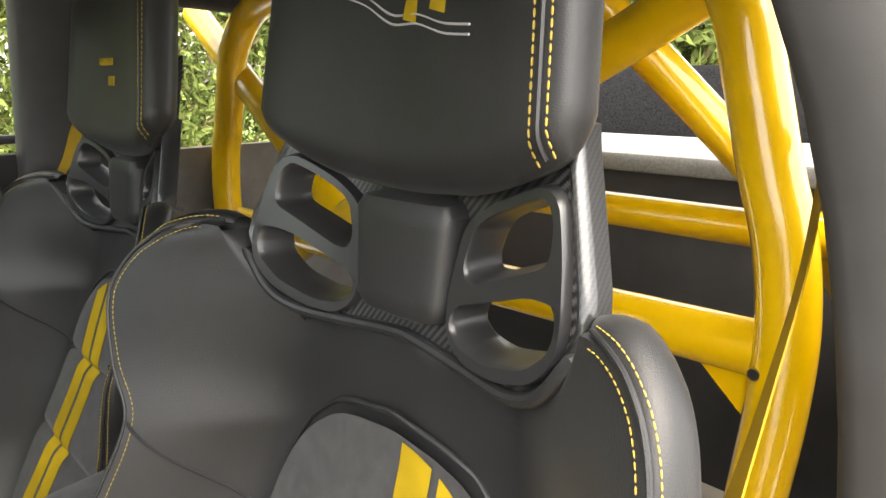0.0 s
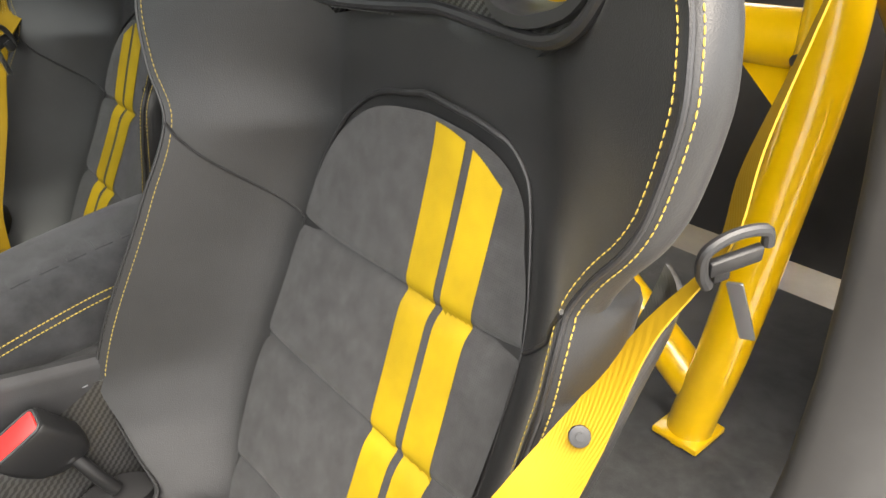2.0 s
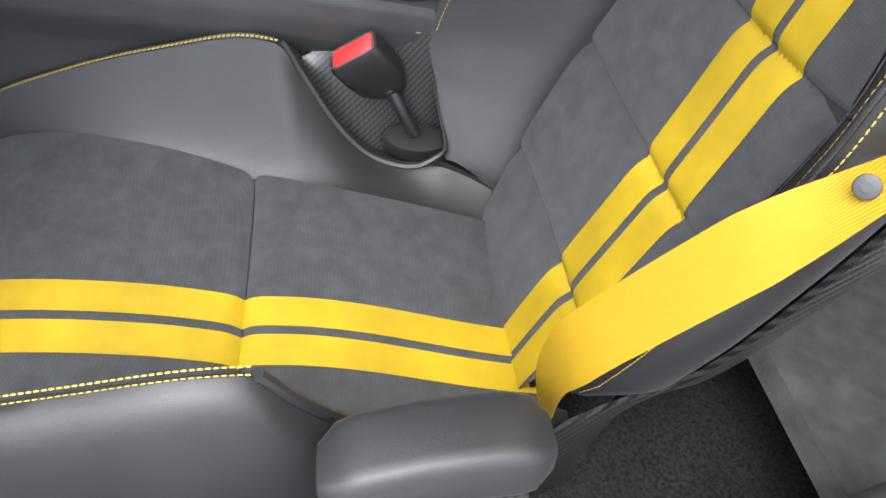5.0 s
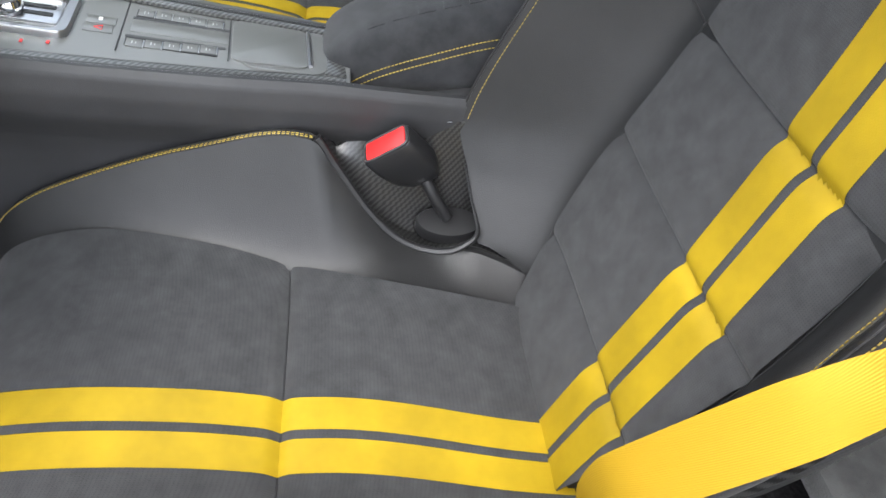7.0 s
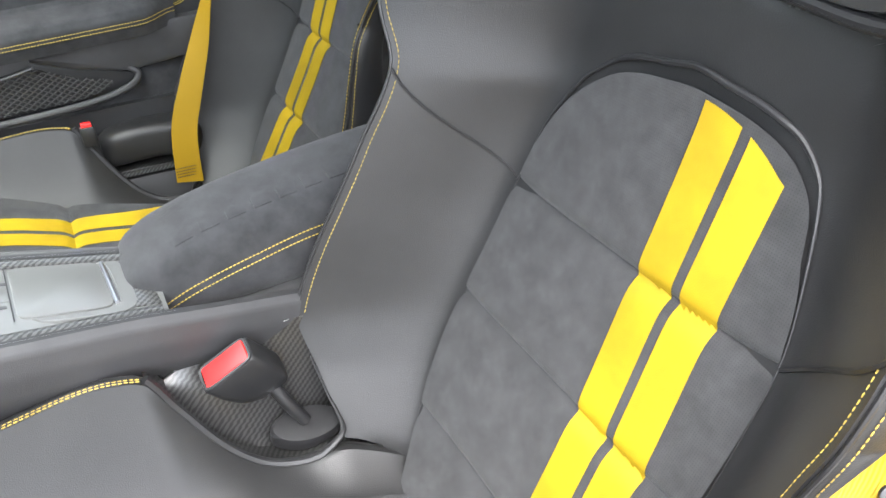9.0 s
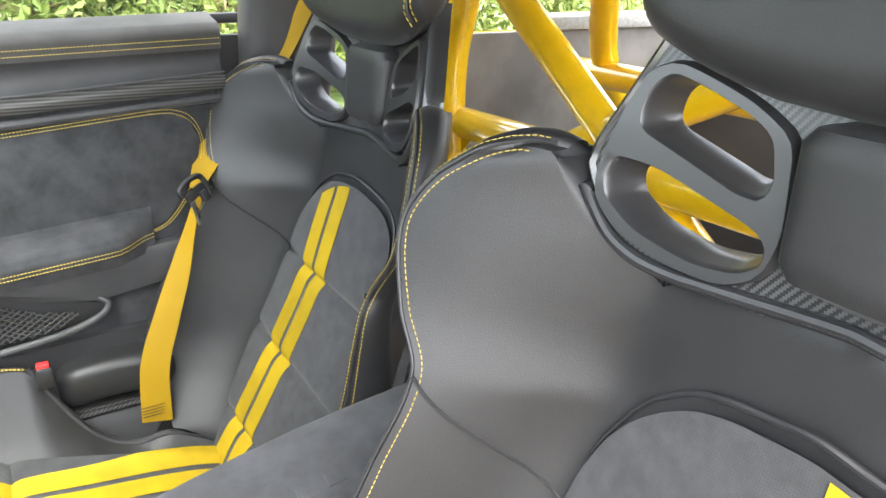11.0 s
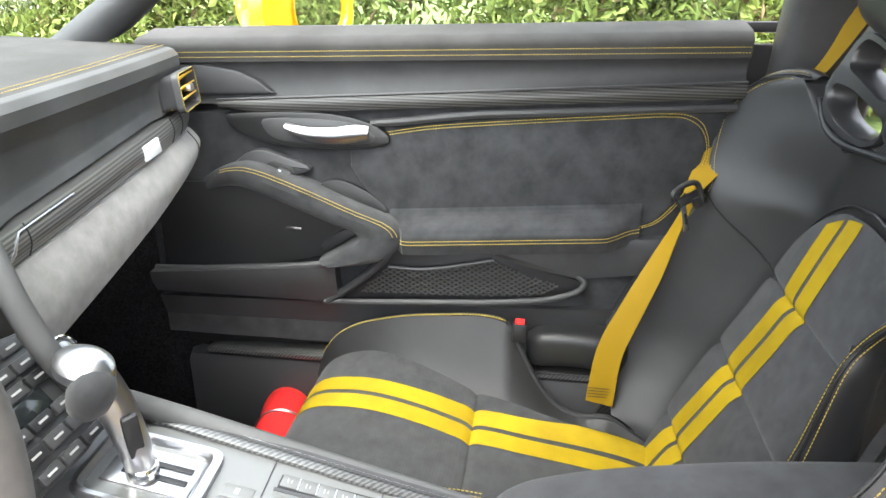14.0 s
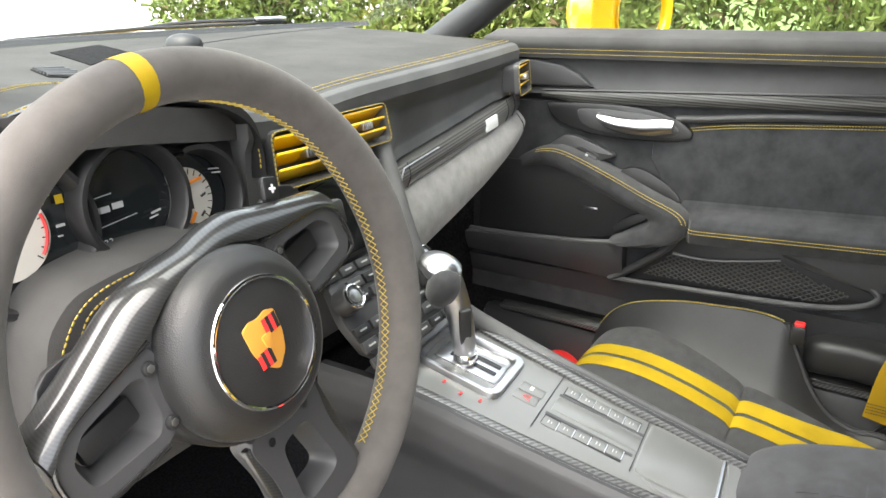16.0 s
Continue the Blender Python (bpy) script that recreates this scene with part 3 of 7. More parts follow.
def headrest_mesh():
    """Broad padded head pad with a curved lower edge."""
    rows = []
    for k in range(29):
        v = k / 28
        z_mid, z_side = 1.006 + 0.285 * v, 1.058 + 0.225 * v
        half = 0.198 * (1 - 0.10 * v) * (1 - 0.35 * max(0.0, (v - 0.85) / 0.15) ** 2) * (1 - 0.05 * max(0, 0.10 - v) / 0.10)
        swell = min(1.0, 0.25 + 0.75 * math.sqrt(min(v / 0.09, 1.0))) * min(1.0, 0.3 + 0.7 * math.sqrt(min((1 - v) / 0.12, 1.0)))
        loop = []
        for i in range(44):
            a = i / 44 * math.tau
            c, s = math.cos(a), math.sin(a)
            x = half * (abs(c) ** 0.40) * (1 if c > 0 else -1)
            y = 0.034 * swell * (abs(s) ** 0.6) * (1 if s > 0 else -1)
            q = min(abs(x) / 0.2, 1) ** 2.4
            loop.append(Vector((x, head_y(x, v) + y, z_mid + (z_side - z_mid) * q)))
        rows.append(loop)
    return loft(rows)


def headrest_front(x, v):
    q = min(abs(x) / 0.2, 1) ** 2.4
    c = (min(abs(x) / (0.198 * (1 - 0.1 * v)), 0.999)) ** (1 / 0.40)
    s = math.sqrt(max(0, 1 - c * c)) ** 0.6
    swell = min(1.0, 0.25 + 0.75 * math.sqrt(min(v / 0.09, 1.0)))
    return Vector((x, head_y(x, v) + 0.034 * s * swell + 0.0008, 1.006 + 0.285 * v + q * (0.052 - 0.06 * v)))


def seat(name, cx, out, label, lift, reach):
    """A one-piece bucket seat; out: the side of its double stripe."""
    def fwd(y):
        return y + reach * ease((y - 0.18) / 0.30)
    s = empty(name, (cx, 0, 0), label, "car seat", "sport bucket seats")
    fold_left = 0.012 if out < 0 else 0.25
    part("backrest", join(half_back(1), half_back(-1, fold_left)), BLACK, s)
    # punched suede insert in the back
    def ins(u, v):
        z = 0.225 + 0.567 * (1 - (1 - v) ** 1.5)
        x = (2 * u - 1) * (insert_w(z + 0.002 + 0.0115 * ease((z - 0.62) / 0.14), 2 * u - 1) + 0.001)
        return Vector((x, insert_y(x, z), z))
    part("back_insert", grid(ins, 40, 170), DOTS, s, "dark grey punched suede back insert")
    def rim_point(sg, z):
        return (sg * (insert_w(z, sg) + 0.001), insert_y(sg * insert_w(z, sg), z) - 0.002, z)
    heights = (0.30, 0.40, 0.50, 0.58, 0.64, 0.70, 0.75, 0.77, 0.785, 0.793, 0.799, 0.803)
    edge = smooth_line([rim_point(-1, z) for z in heights] + [(0, insert_y(0, 0.806) + 0.001, 0.809)] + [rim_point(1, z) for z in reversed(heights)], 6)
    part("insert_piping", tube(edge, lambda t: 0.0006 + (0.0026 if out < 0 else 0.0020) * ease((0.5 - abs(t - 0.5)) / 0.30 - 0.30), 8), PIPING, s)
    # rolled border round the neck opening
    border = []
    for sg in (-1, 1):
        side = [(sg * q.x, max(front_y(q.x, q.z, sg) - 0.004, plate_y(q.z, q.x) + 0.003), q.z + 0.002) for q in even_line(neck_line(), 34)]
        side.append((sg * 0.216, side[-1][1] - 0.020, side[-1][2] + 0.002))
        border += list(reversed(side[1:])) if sg < 0 else side
    part("neck_border", tube(border, 0.0058, 10), PIPING, s, "rolled black leather border")
    part("border_thread", stitches([(x, y + 0.0056, z - 0.002) for x, y, z in border if abs(x) < 0.16], 0.0045, 0.003, 0.0006), PIPING, s)
    for sg in (-1, 1):
        fold = []
        for k in range(13):
            q = k / 12
            z = 0.749 - 0.118 * q ** 0.8
            x, y = back_point(0.75 - 0.345 * q, z, sg)
            fold.append((sg * x, y + 0.001, z))
        part("seam", tube(fold, 0.0022, 6), PIPING, s)
        line, outs = crest_line(sg)
        inner_row = [Vector((q.x - n.x * (0.006 if sg < 0 else 0.004), 0, q.z - n.z * (0.006 if sg < 0 else 0.004))) for q, n in zip(line, outs)]
        inner_row = [(sg * q.x, front_y(q.x, q.z, sg) + 0.0007, q.z) for q in inner_row[1:-2] if sg < 0 or q.z > 0.466]
        outer_row = [roll(line, outs, i, 34 - 6 * ease((0.750 - line[i].z) / 0.012), 0.0006) for i in range(1, ROWS - 1) if sg < 0 or line[i].z > 0.466]
        turn = 40 if out > 0 and sg < 0 else 0
        if turn:
            inner_row = [(-q.x, q.y, q.z) for q in [roll(line, outs, i, 12, 0.0008, fold_left) for i in range(1, ROWS - 1)]]
            outer_row = [roll(line, outs, i, 44, 0.0008, fold_left) for i in range(1, ROWS - 1)]
        crest_row = [roll(line, outs, i, 12 + 0.4 * turn, 0.0012, fold_left if turn else 0.012) for i in range(0, ROWS) if sg < 0 or line[i].z > 0.462]
        part("stitching", stitches(inner_row, 0.0056, 0.0043, 0.00055), THREAD, s, "yellow thread")
        part("stitching", stitches([(sg * q.x, q.y, q.z) for q in outer_row], 0.0056, 0.0043, 0.00055), THREAD, s, "yellow thread")
        part("welt", tube([(sg * q.x, q.y, q.z) for q in crest_row], 0.0020, 8), PIPING, s)
        for off in (0.0, 0.006):
            line = [(sg * (max(curve(y, RIM_X), curve(y, CUSH_W[sg]) + 0.011) + off - 0.002), fwd(y), curve(y, RIM_Z) + 0.0006 - 0.3 * off - 0.5 * reach * ease((y - 0.14) / 0.34)) for y in [0.116 + 0.345 * k / 40 for k in range(41)]]
            part("stitching", stitches(line, 0.0055, 0.0042, 0.0008), THREAD, s, "yellow thread")
        lip = [(sg * (max(curve(y, RIM_X), curve(y, CUSH_W[sg]) + 0.011) + 0.004), y, curve(y, RIM_Z) + 0.0) for y in [-0.125 + 0.235 * k / 30 for k in range(31)]]
        if sg > 0 and out < 0:
            # the lip turns round the rear corner and up the bolster
            lip = [(0.262, -0.075, 0.416), (0.232, -0.082, 0.372), (0.208, -0.088, 0.345), (0.194, -0.080, 0.337)] + [q for q in lip if q[1] > -0.06]
        part("cutout_lip", tube(smooth_line(lip, 2), lambda t: 0.001 + 0.005 * ease(t / 0.2), 8), PIPING, s)
    # carbon tub in the inner cut-out
    def tub(u, v):
        y = -0.118 + 0.228 * u
        lx, lz = curve(y, RIM_X) + 0.012, curve(y, RIM_Z) - 0.012
        tx, tz = 0.282 + 0.004 * math.sin(math.pi * u), curve(y, [(-0.12, 0.462), (-0.07, 0.463), (0.0, 0.462), (0.06, 0.450), (0.10, 0.434), (0.12, 0.424)])
        fx, fz = max(lx + 0.010, 0.262 - 0.02 * u), lz - 0.014 * (1 - u)
        if v < 0.4:
            q = v / 0.4
            p = (lx + (fx - lx) * q, lz + (fz - lz) * q)
        else:
            q = (v - 0.4) / 0.6
            p = (fx + (tx - fx) * q ** 0.7, fz + (max(tz, fz + 0.004) - fz) * q)
        return Vector((-out * p[0], y, p[1]))
    part("buckle_tub", slab(tub, 24, 24, (-out * 0.004, 0, -0.002)), CARBON_WIDE, s, "glossy carbon buckle tub")
    part("tub_edge", tube([tuple(tub(k / 24, 1.0) + Vector((out * 0.001, 0, 0.001))) for k in range(6, 24)], 0.0013, 8), GLOSSY, s, "gloss black tub edge")
    # padded bar across the outer cut-out
    far, low = (0.012, 0.0) if out > 0 else (0.006, 0.022)
    rows = []
    for k in range(13):
        t = k / 12
        e = 0.6 + 0.4 * math.sqrt(min(1.0, min(t, 1 - t) / 0.12))
        y, z = -0.112 + 0.186 * t, 0.416 - low + 0.010 * math.sin(math.pi * t)
        rows.append([Vector((out * (0.258 + far + 0.012 * t) + 0.036 * e * math.copysign(abs(math.cos(a)) ** 0.45, math.cos(a)), y, z + 0.035 * e * math.copysign(abs(math.sin(a)) ** 0.45, math.sin(a)) + 0.10 * out * 0.036 * math.cos(a))) for a in [j / 24 * math.tau for j in range(24)]])
    part("side_pad", loft(rows), BLACK, s, "boxy black leather side pad")
    part("pad_slot", box((0.050, 0.150, 0.006), (out * (0.262 + far), -0.020, 0.372 - low), 0.002), CARBON_WIDE, s)
    # stripes of the back
    for off in (-0.0255, 0.0255):
        def stripe(u, v):
            x0 = 0.062 + off + (u - 0.5) * 0.041
            z1 = curve(x0, [(0.0, 0.789), (0.03, 0.786), (0.057, 0.779), (0.067, 0.775), (0.085, 0.766), (0.107, 0.752)])
            z = 0.24 + (z1 - 0.24) * v
            x = curve(z, [(0.25, 0.091), (0.495, 0.073), (0.628, 0.061), (0.80, 0.062)]) + off + (u - 0.5) * 0.041
            return Vector((out * x, insert_y(out * x, z) + 0.0016, z))
        part("stripe", grid(stripe, 6, 160), STRIPE, s, "yellow leather stripe")
    for z in (0.628, 0.495, 0.362):
        wl, wr = insert_w(z, -1), insert_w(z, 1)
        part("seam", tube([(-wl + (wl + wr) * k / 24, insert_y(-wl + (wl + wr) * k / 24, z) + 0.0002, z) for k in range(25)], 0.0011, 6), PIPING, s)
    # cushion
    def cush(u, v):
        y = -0.15 + 0.630 * v
        x = (2 * u - 1) * curve(y, CUSH_W[1 if u > 0.5 else -1])
        return Vector((x, fwd(y), cushion_z(x, y) + lift))
    part("seat_cushion", grid(cush, 40, 160), DOTS, s, "dark grey punched suede seat cushion")
    part("seam", tube([(-0.19 + 0.35 * k / 24, 0.158, cushion_z(-0.19 + 0.35 * k / 24, 0.158) + 0.0004 + lift) for k in range(25)], 0.0013, 6), PIPING, s)
    for off in (-0.0255, 0.0255):
        def stripe(u, v):
            y = -0.148 + 0.627 * v
            x = 0.076 + 0.018 * ease((0.1 - y) / 0.22) + off + (u - 0.5) * 0.040
            return Vector((out * x, fwd(y), cushion_z(out * x, y) + 0.0016 + lift))
        part("stripe", grid(stripe, 6, 160), STRIPE, s, "yellow leather stripe")
    part("side_wing", wing(1, reach), BLACK, s)
    part("side_wing", wing(-1, reach), BLACK, s)
    # carbon shell
    part("neck_plate", shell_plate(), CARBON, s, "glossy carbon weave plate")
    for sg in (-1, 1):
        def flange(u, v):
            z = 0.905 + 0.165 * v
            a = min(u / 0.35, 1.0) * math.pi / 2
            x = plate_half(z) - 0.003 + 0.007 * math.sin(a) + 0.002 * max(0.0, u - 0.35)
            return Vector((sg * x, plate_y(z, plate_half(z)) + 0.001 - 0.009 * (1 - math.cos(a)) - 0.014 * max(0.0, u - 0.35) / 0.65, z))
        part("plate_edge", slab(flange, 14, 16, (-sg * 0.004, -0.003, 0)), CARBON_EDGE, s, "rounded glossy carbon edge")
        part("belt_slot", slot_surround(sg), SLOT, s, "black moulded belt slot surround")
    def shell_side(sg):
        def f(u, v):
            z = 0.20 + (0.58 if out > 0 else 0.50) * v
            xb, yb = curve(max(z, 0.36), CREST_X[sg]), curve(max(z, 0.36), CREST_Y[sg])
            y0 = yb - 0.078 + 0.10 * ease((0.40 - z) / 0.10)
            y1 = min(curve(z, BACK_Y) - 0.085, y0 - 0.06)
            flare = 0.018 + 0.016 * ease(u / 0.4) if sg < 0 < out else 0.018
            return Vector((sg * (xb + flare - 0.05 * u ** 3), y0 + (y1 - y0) * u, z))
        return slab(f, 14, 24, (-sg * 0.006, 0, 0))
    for sg in (-1, 1):
        part("shell_side", shell_side(sg), CARBON_WIDE, s, "carbon weave side of the seat shell")
    part("neck_pad", neck_pad(), BLACK, s, "small black leather neck pad")
    part("headrest", headrest_mesh(), BLACK, s)
    for x in (0.153, 0.167):
        line = [headrest_front(-x - 0.016 * (1 - k / 30), 0.02 + 0.9 * k / 30) for k in range(31)]
        part("stitching", stitches(line, 0.0075, 0.0058, 0.0008), THREAD, s, "yellow thread")
    groove = [headrest_front(-0.160 - 0.016 * (1 - k / 30), 0.02 + 0.9 * k / 30) for k in range(31)]
    part("welt", tube(groove, 0.0022, 6), PIPING, s)
    # embroidery as plain bars
    if out < 0:
        for x, v, w in ((-0.028, 0.515, 0.028), (-0.062, 0.530, 0.028)):
            b = box((w, 0.001, 0.020), (0, 0, 0), 0.0003)
            part("embroidery", turned(b, Matrix.Translation(headrest_front(x, v)) @ pose(0, 0, 0, 6, -14, 0)), STRIPE, s, "yellow embroidered bar")
        for k in range(2):
            line = smooth_line([headrest_front(0.070 - 0.033 * j, 0.60 - 0.045 * j * (1 - 0.07 * j) - 0.025 * k + 0.012 * math.sin(2.4 * j)) for j in range(6)], 6)
            part("embroidery", tube(line, 0.0010, 6), GREYP, s, "grey embroidered line")
    else:
        for k in range(5):
            for x, z, w, h in ((0.040 - 0.0115 * k, 0.150, 0.0125, 0.011),) + (((0.002 - 0.008 * k, 0.120, 0.009, 0.015),) if k < 3 else ()):
                b = box((w, 0.0016, h), (0, 0, 0), 0.0003)
                part("embroidery", turned(b, Matrix.Translation(headrest_front(x, z / 0.285) + Vector((0, 0.0012, 0))) @ pose(0, 0, 0, 6, -4, 0)), STRIPE, s, "yellow embroidered bar")
    return s


def neck_pad():
    rows = []
    for k in range(13):
        v = k / 12
        half = 0.058 + 0.008 * v
        e = min(1.0, 0.3 + 0.7 * math.sqrt(min(v / 0.12, 1))) * min(1.0, 0.3 + 0.7 * math.sqrt(min((1 - v) / 0.12, 1)))
        loop = []
        for i in range(32):
            a = i / 32 * math.tau
            c, s = math.cos(a), math.sin(a)
            loop.append(Vector((half * e * abs(c) ** 0.35 * (1 if c > 0 else -1), -0.384 - 0.012 * v + 0.030 * e * abs(s) ** 0.5 * (1 if s > 0 else -1), 0.893 + 0.118 * v)))
        rows.append(loop)
    return loft(rows)


driver_seat = seat("driver_seat", CENTRE - 0.37, -1, "black leather bucket seat with two yellow stripes, beside the open side", 0.0, 0.065)
passenger_seat = seat("passenger_seat", CENTRE + 0.37, 1, "black leather bucket seat with two yellow stripes, beside the closed door", 0.027, 0.0)
for ob in passenger_seat.children:
    # its back leans further and sits lower
    for v in ob.data.vertices:
        x, y, z = v.co
        lean = ease((z - 0.66) / 0.24)
        v.co = (x - 0.008 * ease((-x - 0.17) / 0.08) * ease((z - 0.45) / 0.15), y - 0.014 * lean, z - 0.020 * lean)

# ---- roll cage ----
cage = empty("roll_cage", (CENTRE, -0.7, 0.2), "glossy yellow tubular roll cage behind the seats", "roll cage")


def bar(name, pts, r=0.026):
    return part(name, move(tube(smooth_line(pts, 8), r, 20), (-CENTRE, 0.7, -0.2)), PAINT, cage)


def mx(p):
    return (2 * CENTRE - p[0], p[1], p[2])


POST = [(0.330, -0.655, 0.22), (0.320, -0.656, 0.345), (0.300, -0.658, 0.455), (0.283, -0.660, 0.58), (0.269, -0.660, 0.695), (0.259, -0.660, 0.786), (0.256, -0.660, 0.87), (0.266, -0.660, 0.95), (0.286, -0.662, 1.015), (0.306, -0.664, 1.09), (0.330, -0.668, 1.167), (0.39, -0.69, 1.24), (0.6, -0.70, 1.27)]
bar("post", POST, 0.029)
bar("post", [mx(p) for p in POST], 0.029)
bar("top_bar", [(0.6, -0.70, 1.27), (1.08, -0.70, 1.27)])
bar("harness_bar", [(0.255, -0.675, 0.836), (1.425, -0.675, 0.814)], 0.029)
bar("diagonal_bar", [(1.57, -0.69, 1.25), (0.32, -0.665, 0.395)], 0.028)
bar("diagonal_bar", [(0.33, -0.69, 1.207), (1.43, -0.675, 0.665)], 0.028)
bar("rear_bar", [(0.30, -0.93, 0.90), (1.38, -0.93, 0.90)])
for f in (lambda p: p, mx):
    bar("rear_strut", [f((0.60, -0.72, 1.25)), f((0.36, -0.95, 0.91)), f((0.33, -1.20, 0.68))])
    plate = prism([(0, 0), (0.11, 0), (0, -0.10)], 0.005, 0.001)
    flip = 1 if f((0, 0, 0))[0] == 0 else -1
    part("gusset", turned(plate, Matrix.Translation((f((0.262, 0, 0))[0] - CENTRE, 0.030, 0.635)) @ Matrix.Diagonal((flip, 1, 1, 1)) @ pose(0, 0, 0, 90, 0, 0)), PAINT, cage)
    part("foot_plate", move(box((0.066, 0.068, 0.010), f((0.322, -0.656, 0.335)), 0.003), (-CENTRE, 0.7, -0.2)), PAINT, cage)
    part("bolt", move(tube([f((0.272, -0.632, 0.825)), f((0.272, -0.640, 0.825))], 0.006, 10), (-CENTRE, 0.7, -0.2)), STEEL, cage)

# ---- cabin shell ----
body = empty("car_body", (CENTRE, 0.0, 0.0), "yellow sports car body shell with dark trimmed cabin", "car")


def bpart(name, bm, mat, label=""):
    return part(name, move(bm, (-CENTRE, 0, 0)), mat, body, label)


bpart("cabin_floor", box((1.42, 2.0, 0.04), (CENTRE, 0.3, 0.17)), CARPET, "black carpet floor")
bpart("tunnel", box((0.10, 1.5, 0.24), (CENTRE, 0.1, 0.29), 0.04), CARPET)
bpart("rear_floor", box((1.36, 0.73, 0.05), (CENTRE, -0.745, 0.30), 0.02), VELOUR, "dark grey velour rear floor")
bpart("rear_wall", box((1.36, 0.05, 0.62), (CENTRE, -1.28, 0.62), 0.01, (8, 0, 0)), DASH)
bpart("parcel_shelf", box((1.36, 0.45, 0.04), (CENTRE, -1.48, 0.93), 0.01), FELT, "grey felt shelf under the rear window")
bpart("shelf_lip", box((1.36, 0.05, 0.20), (CENTRE, -1.72, 1.03), 0.02, (20, 0, 0)), CARPET)
bpart("roof", slab(lambda u, v: Vector((CENTRE - 0.56 + 1.12 * u, 0.18 - 1.35 * v, 1.285 + 0.03 * math.sin(math.pi * u) + 0.02 * math.sin(math.pi * v))), 16, 16, (0, 0, 0.03)), SUEDE, "dark lined roof")
bpart("firewall", box((1.42, 0.05, 0.72), (CENTRE, 1.20, 0.56), 0.01, (-12, 0, 0)), CARPET)
for sg in (-1, 1):
    side = CENTRE + sg * 0.66
    # One trim in two tones: lit grey far side, shaded dark near side.
    bpart("rear_quarter", slab(lambda u, v: Vector((side - sg * 0.05 * v, (-0.55 if sg > 0 else -0.74) - (0.95 if sg > 0 else 0.76) * u, 0.25 + 0.72 * v)), 10, 10, (sg * 0.03, 0, 0)), QUARTER_LIT if sg > 0 else DASH, "grey quarter trim")
    bpart("quarter_ledge", box((0.10, 0.60, 0.03), (side - sg * 0.02, -1.20, 0.985), 0.01), FELT)
    bpart("roof_rail", tube([(CENTRE + sg * 0.57, 0.18, 1.27), (CENTRE + sg * 0.58, -0.4, 1.29), (CENTRE + sg * 0.57, -0.9, 1.26), (CENTRE + sg * 0.60, -1.55, 1.02)], 0.035, 12), SUEDE)
    bpart("sill", box((0.14, 1.35, 0.22), (CENTRE + sg * (0.69 if sg > 0 else 0.745), 0.10, 0.25 if sg > 0 else 0.22), 0.03), SATIN)
    bpart("sill_strip", box((0.09, 1.2, 0.012), (CENTRE + sg * (0.665 if sg > 0 else 0.745), 0.12, 0.365 if sg > 0 else 0.335), 0.004), CARBON_FINE, "carbon weave door sill strip")
    bpart("kick_panel", box((0.04, 0.60, 0.80), (CENTRE + sg * 0.672, 1.02, 0.55), 0.01), CARPET)
    # A-pillar
    rows = []
    for k in range(9):
        v = k / 8
        c = Vector((CENTRE + sg * (0.545 - 0.06 * v), 0.86 - 0.68 * v, 0.955 + 0.315 * v + 0.05 * math.sin(math.pi * v)))
        w, h = 0.125 - 0.07 * v, 0.03
        rows.append([c + Vector((h * math.cos(a) * 1.1, w * math.sin(a), 0.35 * w * math.sin(a) * -1 + 0.012 * math.cos(a))) for a in [j / 16 * math.tau for j in range(16)]])
    bpart("pillar", loft(rows), DASH, "dark leather windscreen pillar")
bpart("cowl", box((1.45, 0.16, 0.03), (CENTRE, 1.27, 0.955), 0.01, (-8, 0, 0)), PLASTIC)
bpart("glass_edge", slab(lambda u, v: Vector((CENTRE + (u - 0.5) * 1.38, 1.215 - 0.09 * (2 * u - 1) ** 2 + 0.012 * v, 0.984 + 0.010 * v)), 30, 3, (0, 0.006, 0)), PLASTIC, "black lower edge of the windscreen")
wind = slab(lambda u, v: Vector((CENTRE + (u - 0.5) * (1.36 - 0.24 * v), 1.22 - 1.04 * v - 0.10 * (2 * u - 1) ** 2 * (1 - v), 0.985 + 0.30 * v)), 16, 8, (0, 0.004, 0.004))
bpart("windscreen", wind, GLASS, "clear windscreen glass")

# painted outer skin
def skin(name, rows, label):
    return bpart(name, loft([[Vector((CENTRE + w * math.copysign(abs(math.cos(a)) ** 0.45, math.cos(a)), y, zc + h * math.copysign(abs(math.sin(a)) ** 0.55, math.sin(a)))) for a in [k / 36 * math.tau for k in range(36)]] for y, zc, w, h in rows]), PAINT, label)


skin("front_body", [(1.33, 0.54, 0.86, 0.38), (1.60, 0.52, 0.88, 0.37), (1.95, 0.49, 0.87, 0.33), (2.20, 0.45, 0.80, 0.27), (2.34, 0.42, 0.66, 0.20), (2.40, 0.40, 0.45, 0.12)], "yellow painted front body")
skin("rear_body", [(-1.78, 0.56, 0.90, 0.36), (-2.05, 0.56, 0.91, 0.34), (-2.30, 0.55, 0.86, 0.29), (-2.42, 0.53, 0.70, 0.22), (-2.46, 0.52, 0.45, 0.14)], "yellow painted rear body")
bpart("roof_skin", slab(lambda u, v: Vector((CENTRE - 0.58 + 1.16 * u, 0.19 - 1.38 * v, 1.325 + 0.035 * math.sin(math.pi * u) + 0.022 * math.sin(math.pi * v))), 16, 16, (0, 0, 0.008)), PAINT, "yellow painted roof skin")
